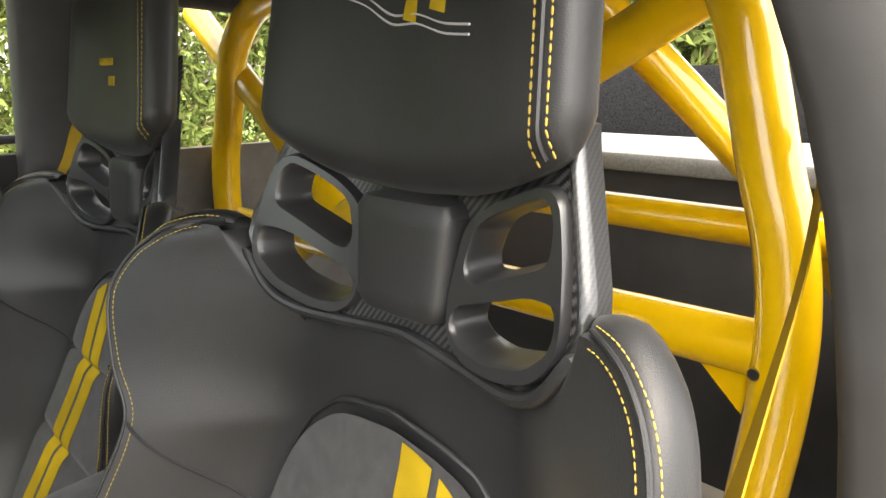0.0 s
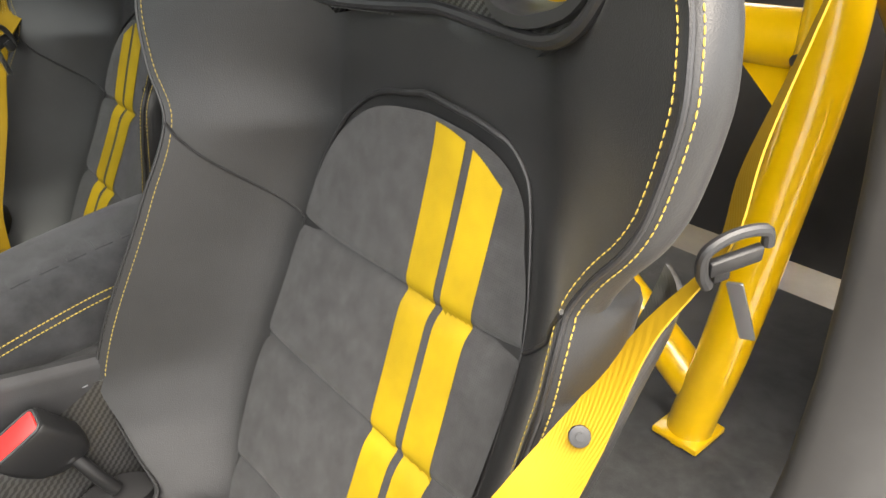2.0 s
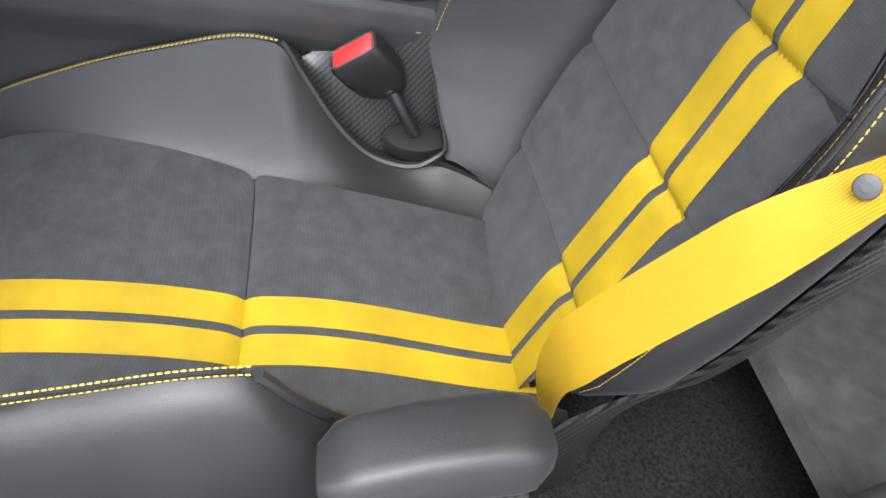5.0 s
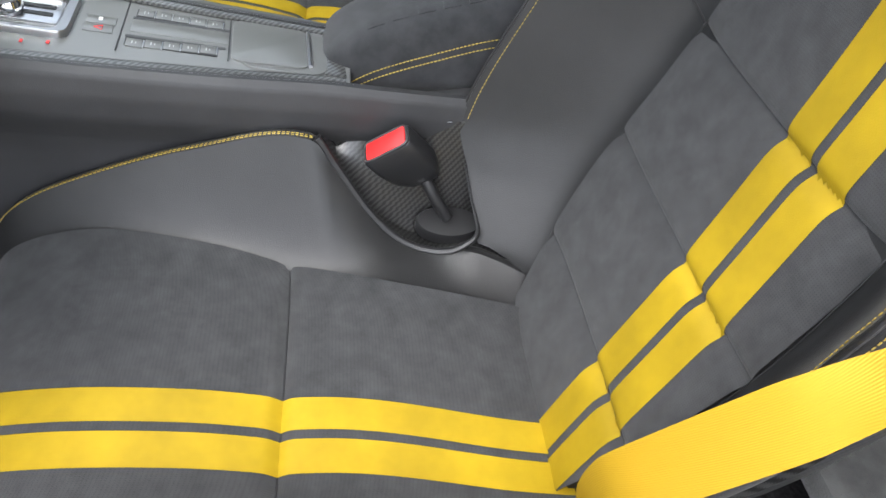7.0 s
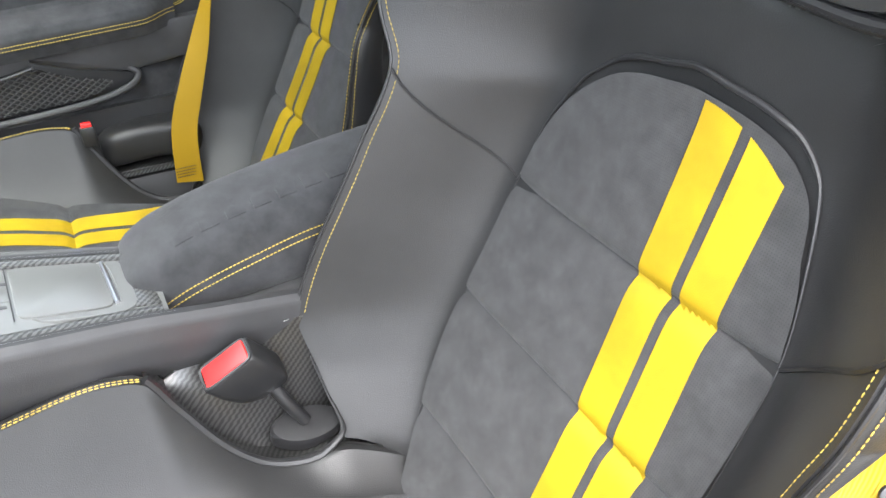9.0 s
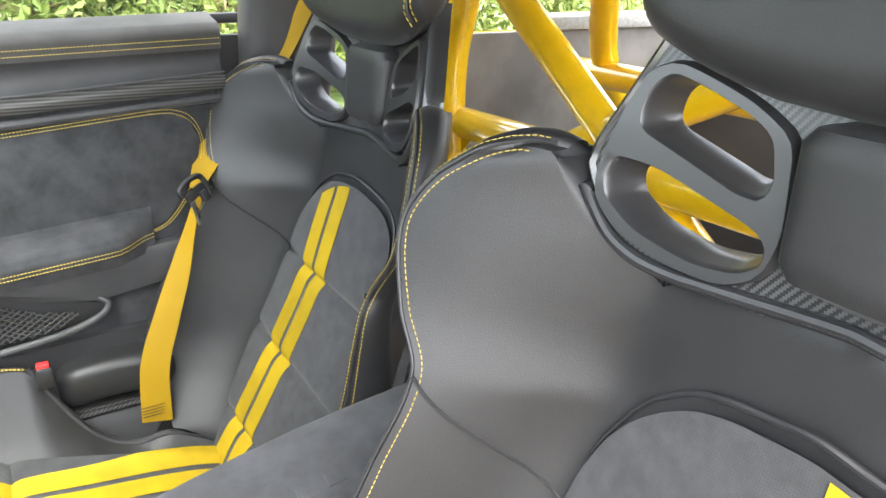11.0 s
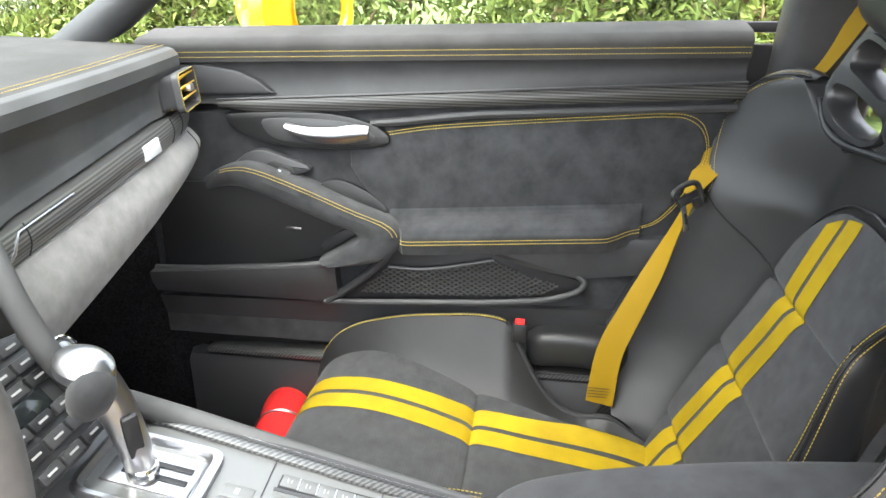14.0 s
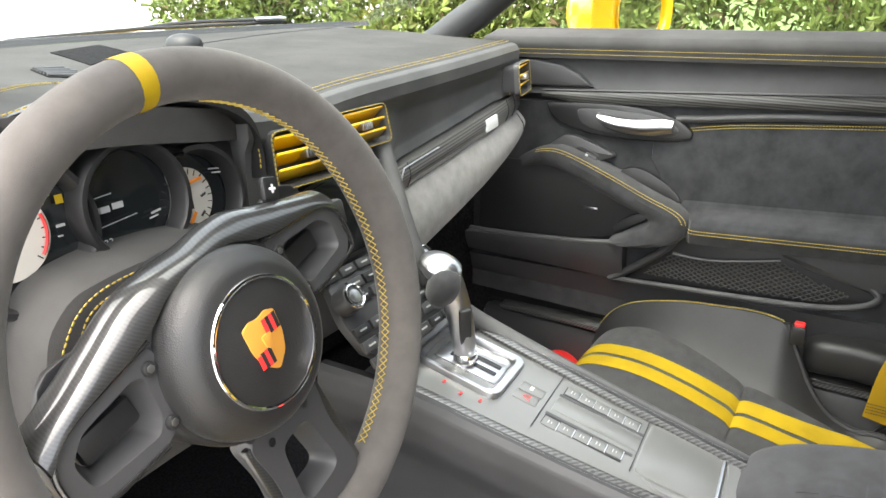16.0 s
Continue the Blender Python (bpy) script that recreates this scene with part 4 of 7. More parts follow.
for sg in (-1, 1):
    bpart("rear_fender", slab(lambda u, v: Vector((CENTRE + sg * (0.76 + 0.12 * math.sin(math.pi * min(v * 1.1, 1)) * ease(u / 0.4)), -0.62 - 1.17 * u, 0.20 + 0.76 * v)), 16, 12, (-sg * 0.006, 0, 0)), PAINT, "yellow painted rear fender")
    bpart("front_fender", slab(lambda u, v: Vector((CENTRE + sg * (0.77 + 0.09 * math.sin(math.pi * min(v * 1.1, 1)) * u), 0.80 + 0.55 * u, 0.20 + 0.72 * v)), 12, 12, (-sg * 0.006, 0, 0)), PAINT, "yellow painted front fender")

# B-pillar by the open side
def pillar_trim(sg):
    rows = []
    for k in range(15):
        v = k / 14
        z = 0.28 + 1.02 * v
        x = curve(z, [(0.28, 0.10), (0.5, 0.085), (0.75, 0.10), (0.95, 0.13), (1.1, 0.17), (1.3, 0.26)]) - (0.010 * ease((z - 0.35) / 0.2) if sg < 0 else 0.0)
        y = (0.17 if sg > 0 else 0.0) + curve(z, [(0.28, -0.345), (0.46, -0.43), (0.60, -0.50), (0.75, -0.535), (0.95, -0.56), (1.3, -0.56)])
        deep, wide = 0.085, (0.045 if sg > 0 else 0.050)
        rows.append([Vector((((2 * CENTRE - x) if sg > 0 else x) + sg * -wide * math.copysign(abs(math.cos(a)) ** 0.5, math.cos(a)), y + deep * math.copysign(abs(math.sin(a)) ** 0.5, math.sin(a)), z)) for a in [j / 24 * math.tau for j in range(24)]])
    return loft(rows)


for sg in (-1, 1):
    bpart("pillar_trim", pillar_trim(sg), TRIM if sg < 0 else DASH, "dark grey moulded door pillar trim")

bpart("pillar_seam", tube(smooth_line([(0.046, -0.31, 0.47), (0.046, -0.34, 0.468), (0.05, -0.39, 0.475)], 4), 0.0016, 6), PLASTIC)
# ---- seat belts ----
def strap(points, width, facing):
    """A flat band along points; facing: the way its face looks at each given point."""
    p = smooth_line(points, 8)
    d = smooth_line(facing, 8)
    n = len(p)

    def f(u, v):
        i = min(int(round(v * (n - 1))), n - 1)
        way = (p[min(i + 1, n - 1)] - p[max(i - 1, 0)]).normalized()
        return p[i] + way.cross(d[i]).normalized() * (u - 0.5) * lerp(v, width)
    bm = grid(f, 6, n - 1)
    bm.normal_update()
    bmesh.ops.solidify(bm, geom=bm.faces[:], thickness=0.0014)
    return bm


def belt_tongue(at, m, size, hang, face):
    t = empty("belt_tongue", at, "black belt tongue with a steel blade on the strap", "belt tongue", "belt tongues")
    t.matrix_basis = Matrix.Translation(at) @ m @ Matrix.Scale(size, 4)
    part("loop", tube(smooth_line([(-0.032, 0.012, 0), (-0.03, 0.03, 0.004), (0, 0.036, 0.006), (0.03, 0.028, 0.003), (0.034, 0.0, 0), (0.028, -0.02, -0.002)], 6), 0.0065, 10), PLASTIC, t)
    part("grip", box((0.055, 0.022, 0.010), (0, 0.004, 0), 0.003), PLASTIC, t)
    part("stop_block", box((0.018, 0.024, 0.016), (0.012, -0.012, 0.006), 0.003), PLASTIC, t)
    blade = prism(rounded([(-0.0048, 0.004), (0.0048, 0.004), (0.0048, -0.044), (-0.0048, -0.044)], 3, 0.12), 0.0022, 0.0006)
    place = t.matrix_basis.inverted() @ Matrix.Translation(hang) @ face
    part("blade", turned(blade, place), STEEL, t, "steel belt blade")
    part("blade_slot", turned(box((0.004, 0.018, 0.0032), (0, -0.024, 0), 0.0005), place), PLASTIC, t)
    return t


driver_belt = empty("seat_belt", (0.2, -0.3, 0.7), "yellow woven seat belt hanging beside the driver seat", "seat belt", "seat belts")
db = strap([(0.238, -0.66, 1.06), (0.202, -0.54, 0.965), (0.187, -0.455, 0.885), (0.178, -0.39, 0.82), (0.165, -0.345, 0.772), (0.182, -0.30, 0.722), (0.180, -0.24, 0.676), (0.183, -0.205, 0.642), (0.190, -0.182, 0.610), (0.206, -0.150, 0.552), (0.225, -0.122, 0.488), (0.248, -0.118, 0.42), (0.262, -0.128, 0.335)], [(0.0, 0.024), (0.10, 0.026), (0.26, 0.038), (0.31, 0.034), (0.345, 0.012), (0.42, 0.022), (0.50, 0.035), (0.62, 0.046), (0.84, 0.050), (0.92, 0.036), (1.0, 0.012)],
           [(0.8, 0.6, 0.1), (0.8, 0.6, 0.1), (0.8, 0.6, 0.1), (0.75, 0.6, 0.2), (0.7, 0.65, 0.2), (0.45, 0.75, 0.45), (0.0, 0.75, 0.6), (-0.5, 0.6, 0.55), (-0.52, 0.6, 0.55), (-0.5, 0.6, 0.6), (-0.45, 0.65, 0.6), (-0.4, 0.7, 0.5), (-0.4, 0.7, 0.5)])
part("strap", move(db, (-0.2, 0.3, -0.7)), BELT, driver_belt)
stud = part("stud", turned(disc(0.0070, 0.003, 28, 0.001), look((0, 0, 0), (0.6, -0.55, -0.5))), PLASTIC, driver_belt, "round belt stop stud")
stud.location = (0.1762 - 0.2, -0.2345 + 0.3, 0.6803 - 0.7)
ring = part("stud_hole", turned(disc(0.0030, 0.002, 6), look((0, 0, 0), (0.6, -0.55, -0.5))), PLASTIC, driver_belt)
ring.location = (0.1756 - 0.2, -0.2339 + 0.3, 0.6808 - 0.7)
belt_tongue((0.150, -0.335, 0.775), pose(0, 0, 0, 70, 15, 60), 0.62, (0.140, -0.322, 0.768), pose(0, 0, 0, 70, 12, 10))

pass_belt = empty("seat_belt", (1.42, -0.1, 0.5), "yellow woven seat belt beside the passenger seat", "seat belt", "seat belts")
pb = strap([(1.462, -0.196, 0.745), (1.450, -0.178, 0.710), (1.443, -0.160, 0.667), (1.434, -0.136, 0.606), (1.425, -0.104, 0.530), (1.418, -0.074, 0.448), (1.414, -0.064, 0.345)], [(0.0, 0.022), (0.25, 0.024), (0.5, 0.035), (0.75, 0.045), (1.0, 0.050)],
           [(-0.2, 0.95, 0.1), (-0.35, 0.9, 0.1), (-0.5, 0.85, 0.2), (-0.8, 0.5, 0.2), (-0.95, 0.25, 0.1), (-0.97, 0.2, 0.0), (-0.97, 0.2, 0.0)])
part("strap", move(pb, (-1.42, 0.1, -0.5)), BELT, pass_belt)
pu = strap([(1.43, -0.47, 1.20), (1.458, -0.432, 1.12), (1.485, -0.395, 1.03), (1.512, -0.355, 0.945), (1.524, -0.288, 0.86), (1.508, -0.222, 0.780), (1.478, -0.190, 0.735)], [(0.0, 0.05), (0.8, 0.048), (1.0, 0.034)],
           [(-0.8, 0.6, 0.1), (-0.8, 0.6, 0.1), (-0.8, 0.6, 0.1), (-0.75, 0.65, 0.1), (-0.8, 0.6, 0.1), (-0.8, 0.6, 0.1), (-0.6, 0.8, 0.1)])
part("upper_strap", move(pu, (-1.42, 0.1, -0.5)), BELT, pass_belt)
for k in range(4):
    part("strap_stitching", stitches([(1.4125 - 1.42, -0.044 + 0.1, 0.360 + 0.006 * k - 0.5), (1.4125 - 1.42, -0.082 + 0.1, 0.360 + 0.006 * k - 0.5)], 0.004, 0.0034, 0.0009), PLASTIC, pass_belt)
belt_tongue((1.440, -0.180, 0.735), pose(0, 0, 0, 70, -20, -60), 0.75, (1.436, -0.172, 0.728), pose(0, 0, 0, 70, 0, -60))

buckle = empty("belt_buckle", (0.712, 0.026, 0.462), "black belt buckle with a red release button", "belt buckle")
buckle.matrix_basis = pose(0.712, 0.026, 0.464, -33, -14, 0)


def case_ring(w, d, z, dy=0.0):
    return [Vector((w * math.copysign(abs(math.cos(a)) ** 0.35, math.cos(a)), dy + d * math.copysign(abs(math.sin(a)) ** 0.35, math.sin(a)), z)) for a in [k / 28 * math.tau for k in range(28)]]


part("case", loft([case_ring(0.017, 0.034, 0.001), case_ring(0.0185, 0.0355, -0.002), case_ring(0.0185, 0.0355, -0.030), case_ring(0.018, 0.033, -0.058, -0.003), case_ring(0.015, 0.024, -0.075, -0.006), case_ring(0.011, 0.015, -0.083, -0.008)]), PLASTIC, buckle)
part("release_button", box((0.028, 0.058, 0.008), (0, 0, 0.0), 0.0025), RED, buckle, "bright red push button")
part("button_frame", tube([tuple(v) for v in case_ring(0.0155, 0.0315, 0.0025)], 0.0016, 8, True), SATIN, buckle)
pad_at_tub = buckle.matrix_basis.inverted() @ Vector((0.707, -0.050, 0.342))
part("stalk", tube(smooth_line([(0, -0.006, -0.070), tuple(Vector((0, -0.006, -0.070)).lerp(pad_at_tub, 0.5) + Vector((-0.004, 0, 0))), tuple(pad_at_tub)], 5), 0.0085, 12), PLASTIC, buckle)
part("bolt", turned(disc(0.0055, 0.004, 16, 0.001), pose(-0.0165, -0.006, -0.068, 0, -90, 0)), SATIN, buckle)
foot = [[Vector((r * 0.024 * math.cos(a), r * 0.044 * math.sin(a), z)) for a in [k / 28 * math.tau for k in range(28)]] for z, r in ((-0.02, 1.04), (-0.002, 1.04), (0.002, 0.96), (0.003, 0.6))]
part("stalk_cover", turned(loft(foot), buckle.matrix_basis.inverted() @ pose(0.708, -0.052, 0.334, 6, -18, -6)), PLASTIC, buckle, "oval black stalk cover")
latch = empty("belt_buckle", (1.440, 0.088, 0.468), "black belt buckle with a red release button", "belt buckle")
part("case", box((0.024, 0.034, 0.05), (0, 0, 0), 0.005), PLASTIC, latch)
part("release_button", box((0.018, 0.024, 0.010), (0, 0.0, 0.028), 0.002), RED, latch, "bright red push button")
latch.scale = (0.75, 0.75, 0.75)

# ---- passenger door ----
door = empty("passenger_door", (1.47, 0.2, 0.5), "closed car door with dark suede panel and yellow stitching", "car door")
DX = 1.462


def outward(bm):
    """Spreads the door along the line from the open side, more towards its rear edge."""
    c = Vector((0.27, 0.03, 1.09))
    for v in bm.verts:
        v.co = c + (v.co - c) * (1.0 + 0.06 * (0.55 - v.co.y))
    return bm


def dpart(name, bm, mat, label="", parent=None):
    return part(name, move(outward(bm), (-1.47, -0.2, -0.5)), mat, door if parent is None else parent, label)


def door_plate(outline, x, depth, bevel=0.004):
    m = Matrix(((0, 0, -1, x), (1, 0, 0, 0), (0, 1, 0, 0), (0, 0, 0, 1)))
    return turned(prism(outline, depth, bevel), m)


def cap_z(y):
    return 0.957 + 0.024 * (0.65 - y) / 0.9


def trim_z(y):
    return 0.874 + 0.050 * (0.63 - y) / 0.87


dpart("inner_skin", box((0.02, 1.08, 0.62), (1.515, 0.24, 0.67), 0.004), PLASTIC)
def cap(u, v):
    y = 0.78 - 1.03 * u
    ang = v * radians(110)
    z = cap_z(y)
    if v < 0.35:
        q = v / 0.35
        return Vector((1.535 - 0.065 * q, y, z + 0.034 - 0.012 * q))
    q = (v - 0.35) / 0.65
    return Vector((1.470 - 0.014 * math.sin(min(q * 2, 1) * math.pi / 2) + 0.006 * max(q - 0.5, 0), y, z + 0.022 - 0.040 * q ** 1.3))
dpart("window_ledge", grid(cap, 30, 24), PAD, "grey leather window ledge")
dpart("upper_panel", slab(lambda u, v: Vector((DX + 0.004 + 0.010 * math.sin(math.pi * v), 0.78 - 1.03 * u, trim_z(0.78 - 1.03 * u) - 0.006 + (cap_z(0.78 - 1.03 * u) - trim_z(0.78 - 1.03 * u) - 0.008) * v)), 24, 10, (0.03, 0, 0)), DASH)
def strip(u, v):
    y = 0.635 - 0.885 * u
    h = 0.012 + 0.012 * ease(u / 0.1)
    return Vector((DX - 0.006 - 0.004 * math.sin(math.pi * v), y, trim_z(y) - h + h * v))
dpart("trim_strip", slab(strip, 30, 6, (0.02, 0, 0)), RIBBED_DOOR, "fine ribbed lacquered trim strip")
dpart("trim_edge", tube([(DX - 0.007, 0.635 - 0.885 * k / 20, trim_z(0.635 - 0.885 * k / 20) + 0.002) for k in range(21)], 0.0022, 8), SATIN)
# middle panel
dpart("middle_panel", slab(lambda u, v: Vector((DX + 0.008, 0.80 - 1.05 * u, 0.40 + (trim_z(0.80 - 1.05 * u) - 0.022 - 0.40) * v)), 20, 16, (0.03, 0, 0)), SUEDE, "dark grey suede door lining")
ledge_line = [(DX, 0.36 - 0.60 * k / 12, trim_z(0.36 - 0.60 * k / 12) - 0.038 - 0.010 * (1 - ease(k / 4))) for k in range(13)]
dpart("trim_ledge", tube(smooth_line(ledge_line, 3), 0.007, 8), DASH)
SUEDE_TOP = [(0.345, 0.820), (0.25, 0.836), (0.10, 0.850), (-0.05, 0.862), (-0.13, 0.868)]
SUEDE_END = [(-0.165, 0.866), (-0.190, 0.850), (-0.202, 0.820), (-0.195, 0.780), (-0.165, 0.725), (-0.135, 0.690), (-0.107, 0.677)]
SUEDE_LOW = [(0.0, 0.668), (0.15, 0.658), (0.30, 0.646)]
outline = SUEDE_TOP + SUEDE_END + SUEDE_LOW + [(0.36, 0.70), (0.40, 0.76), (0.40, 0.80)]
dpart("suede_panel", door_plate(list(reversed(outline)), DX - 0.001, 0.012, 0.005), SUEDE, "dark grey suede door panel")
for off in (0.0, 0.005):
    pts = [(DX - 0.0035, y - off * 0.7 * (1 if i > 4 else 0), z + off * (1 if i < 7 else -0.4)) for i, (y, z) in enumerate(SUEDE_TOP + SUEDE_END)]
    dpart("stitching", stitches(smooth_line(pts, 8), 0.0048, 0.0038, 0.0008), THREAD, "yellow thread")
    dpart("stitching", stitches([(1.4545, 0.70 - 0.95 * k / 20, cap_z(0.70 - 0.95 * k / 20) - 0.001 - 1.7 * off) for k in range(21)], 0.0048, 0.0038, 0.0008), THREAD, "yellow thread")
# armrest
def arm(u, v):
    y = 0.33 - 0.44 * u
    zl = 0.645 + 0.032 * u
    k = ease(u / 0.08) * ease((1 - u) / 0.15)
    prof = [(DX, 0.050), (DX - 0.006, 0.040), (DX - 0.040 * k - 0.004, 0.022), (DX - 0.048 * k - 0.004, 0.010), (DX - 0.048 * k - 0.004, -0.004), (DX - 0.040 * k - 0.002, -0.026), (DX, -0.032)]
    t = v * (len(prof) - 1)
    i = min(int(t), len(prof) - 2)
    a, b = prof[i], prof[i + 1]
    q = t - i
    return Vector((a[0] + (b[0] - a[0]) * q, y, zl - 0.006 + a[1] + (b[1] - a[1]) * q))
dpart("armrest", grid(arm, 30, 24), SUEDE, "dark suede armrest")
for off in (0.0, 0.006):
    dpart("stitching", stitches([tuple(arm(u / 30, 0.585 + off * 12) - Vector((0.001, 0, 0))) for u in range(31)], 0.0048, 0.0038, 0.0008), THREAD, "yellow thread")
# grab handle: a broad band with a squared end
GRAB_TOP = [(0.700, 0.715), (0.655, 0.747), (0.605, 0.767), (0.557, 0.765), (0.467, 0.733), (0.387, 0.700), (0.325, 0.676), (0.305, 0.656), (0.306, 0.630), (0.324, 0.609), (0.360, 0.595), (0.420, 0.585)]
GRAB_LOW = [(0.705, 0.690), (0.662, 0.712), (0.603, 0.722), (0.547, 0.710), (0.490, 0.688), (0.438, 0.667), (0.398, 0.654), (0.386, 0.644), (0.393, 0.634), (0.412, 0.622), (0.435, 0.606), (0.459, 0.594)]
tops, lows = smooth_line([(0, y, z) for y, z in GRAB_TOP], 6), smooth_line([(0, y, z) for y, z in GRAB_LOW], 6)
rows = []
for k, (a, b) in enumerate(zip(tops, lows)):
    e = ease(k / 20)
    rows.append([Vector((DX - d * e + 0.004, a.y + (b.y - a.y) * q, a.z + (b.z - a.z) * q)) for q, d in ((0.04, -0.004), (0.0, 0.020), (0.03, 0.044), (0.12, 0.054), (0.35, 0.060), (0.65, 0.058), (0.88, 0.050), (0.97, 0.040), (1.0, 0.022), (0.98, -0.004))])
dpart("grab_handle", loft(rows), SUEDE, "dark suede grab handle")
for q in (0.045, 0.125):
    line = [(DX - 0.0505 - 0.004 * (q > 0.1) - 0.0015, a.y + (b.y - a.y) * q, a.z + (b.z - a.z) * q) for a, b in list(zip(tops, lows))[10:44]]
    dpart("stitching", stitches(line, 0.0048, 0.0038, 0.0008), THREAD, "yellow thread")
dpart("handle_recess", door_plate(list(reversed([(0.78, 0.72), (0.60, 0.724), (0.50, 0.694), (0.39, 0.654), (0.384, 0.642), (0.459, 0.590), (0.577, 0.562), (0.78, 0.55)])), DX - 0.001, 0.006, 0.001), PLASTIC, "dark recess behind the handle")
dpart("recess_fin", door_plate(list(reversed(rounded([(0.455, 0.597), (0.385, 0.640), (0.40, 0.652), (0.430, 0.640), (0.462, 0.612)], 3))), DX - 0.010, 0.010, 0.004), PLASTIC)
dpart("pocket_ledge", tube(smooth_line([(DX - 0.006, 0.80, 0.545), (DX - 0.014, 0.70, 0.553), (DX - 0.020, 0.577, 0.564), (DX - 0.026, 0.465, 0.580), (DX - 0.03, 0.425, 0.588)], 6), 0.007, 10), SATIN)
dpart("bin_front", slab(lambda u, v: Vector((DX - 0.014 - 0.018 * math.sin(math.pi * v * 0.5), 0.80 - 0.37 * u, 0.500 + (0.046 + 0.034 * u) * v)), 16, 8, (0.03, 0, 0)), DASH, "moulded front of the door bin")
dpart("speaker_badge", box((0.003, 0.030, 0.005), (DX, 0.515, 0.640), 0.001), SILVER, "small silver speaker badge")
POD = [(0.613, 0.765), (0.583, 0.788), (0.556, 0.790), (0.480, 0.765), (0.470, 0.756), (0.497, 0.746), (0.519, 0.727), (0.563, 0.750), (0.600, 0.757)]
dpart("switch_pod", door_plate(list(reversed(rounded(POD, 3))), DX - 0.010, 0.016, 0.004), SATIN, "raised switch plate")
dpart("switch_well", door_plate(list(reversed(rounded([(0.554, 0.765), (0.543, 0.771), (0.500, 0.757), (0.500, 0.741), (0.525, 0.741), (0.547, 0.751)], 3))), DX - 0.0125, 0.004, 0.0006), PLASTIC, "dark switch well")
dpart("window_switch", box((0.010, 0.026, 0.015), (DX - 0.017, 0.518, 0.750), 0.003, (18, 0, 0)), SATIN, "window switch")
dpart("switch_face", box((0.003, 0.006, 0.012), (DX - 0.0225, 0.526, 0.752), 0.001, (18, 0, 0)), SILVER)
dpart("pull_cup", door_plate(list(reversed(rounded([(0.470, 0.722), (0.440, 0.738), (0.412, 0.738), (0.369, 0.719), (0.337, 0.694), (0.332, 0.680), (0.360, 0.680), (0.415, 0.702)]))), DX - 0.006, 0.010, 0.002), PLASTIC, "dark pull cup")
# inner handle
LATCH = [(0.628, 0.851), (0.559, 0.857), (0.447, 0.859), (0.390, 0.852), (0.348, 0.838), (0.326, 0.820), (0.327, 0.807), (0.360, 0.798), (0.444, 0.793), (0.516, 0.796), (0.575, 0.807), (0.611, 0.824)]
dpart("latch_surround", door_plate(list(reversed(rounded(LATCH, 3))), DX - 0.008, 0.014, 0.004), PLASTIC, "black moulded latch surround")
dpart("latch_recess", door_plate(list(reversed(rounded([(0.561, 0.844), (0.514, 0.848), (0.423, 0.847), (0.366, 0.837), (0.348, 0.818), (0.360, 0.807), (0.444, 0.801), (0.517, 0.806), (0.546, 0.815)], 3))), DX - 0.0095, 0.004, 0.001), SATIN, "dark latch recess")
def lever(u, v):
    y = 0.510 - 0.150 * u
    hi = curve(u, [(0.0, 0.840), (0.25, 0.834), (0.56, 0.835), (0.85, 0.841), (1.0, 0.840)])
    lo = curve(u, [(0.0, 0.829), (0.10, 0.817), (0.36, 0.808), (0.72, 0.808), (1.0, 0.817)])
    return Vector((DX - 0.016 - 0.008 * math.sin(math.pi * v) - 0.006 * u, y, lo + (hi - lo) * v))
dpart("latch_lever", slab(lever, 24, 8, (0.006, 0, 0)), STEEL, "brushed silver door latch lever")
# round corner by the dashboard
dpart("corner_speaker", door_plate(list(reversed([(0.80, 0.93)] + [(0.50 + 0.30 * math.cos(a), 0.885 + 0.055 * math.sin(a)) for a in [radians(80 - 8 * k) for k in range(11)]][::-1][:0] + [(0.66, 0.935), (0.60, 0.928), (0.56, 0.912), (0.53, 0.888), (0.80, 0.875)])), DX - 0.004, 0.012, 0.006), DASH)
# net pocket
NET = [(0.395, 0.522), (0.334, 0.579), (0.296, 0.577), (0.25, 0.580), (0.18, 0.594), (0.14, 0.604), (0.079, 0.577), (0.009, 0.561), (0.045, 0.543), (0.081, 0.535), (0.245, 0.526)]
def strand(sl):
    bms = []
    for k in range(-60, 60):
        pts = []
        for j in range(121):
            y = 0.42 - 0.45 * j / 120
            z = 0.55 + sl * 0.62 * (y - 0.2 - 0.0145 * k)
            if inside(y, z, NET):
                pts.append((DX - 0.012, y, z))
        if len(pts) > 2:
            bms.append(tube([pts[0], pts[-1]], 0.0015, 5))
    return bms
dpart("pocket_net", join(*strand(1), *strand(-1)), SATIN, "black diamond mesh net")
dpart("pocket_back", door_plate(list(reversed([(0.43, 0.505), (0.335, 0.60), (0.33, 0.640), (0.13, 0.650), (0.12, 0.605), (-0.03, 0.565), (-0.02, 0.54)])), DX - 0.002, 0.004, 0.001), PLASTIC)
dpart("pocket_rim", tube(smooth_line([(DX - 0.012, 0.46, 0.499), (DX - 0.018, 0.32, 0.510), (DX - 0.02, 0.17, 0.521), (DX - 0.018, 0.086, 0.528), (DX - 0.016, 0.03, 0.537), (DX - 0.014, -0.011, 0.552), (DX - 0.010, -0.024, 0.568), (DX - 0.004, -0.010, 0.580)], 6), 0.0062, 10), DASH, "moulded pocket rim")
dpart("pocket_side", tube(smooth_line([(DX - 0.012, 0.455, 0.500), (DX - 0.014, 0.40, 0.540), (DX - 0.014, 0.345, 0.590), (DX - 0.02, 0.325, 0.622)], 6), 0.008, 10), DASH)
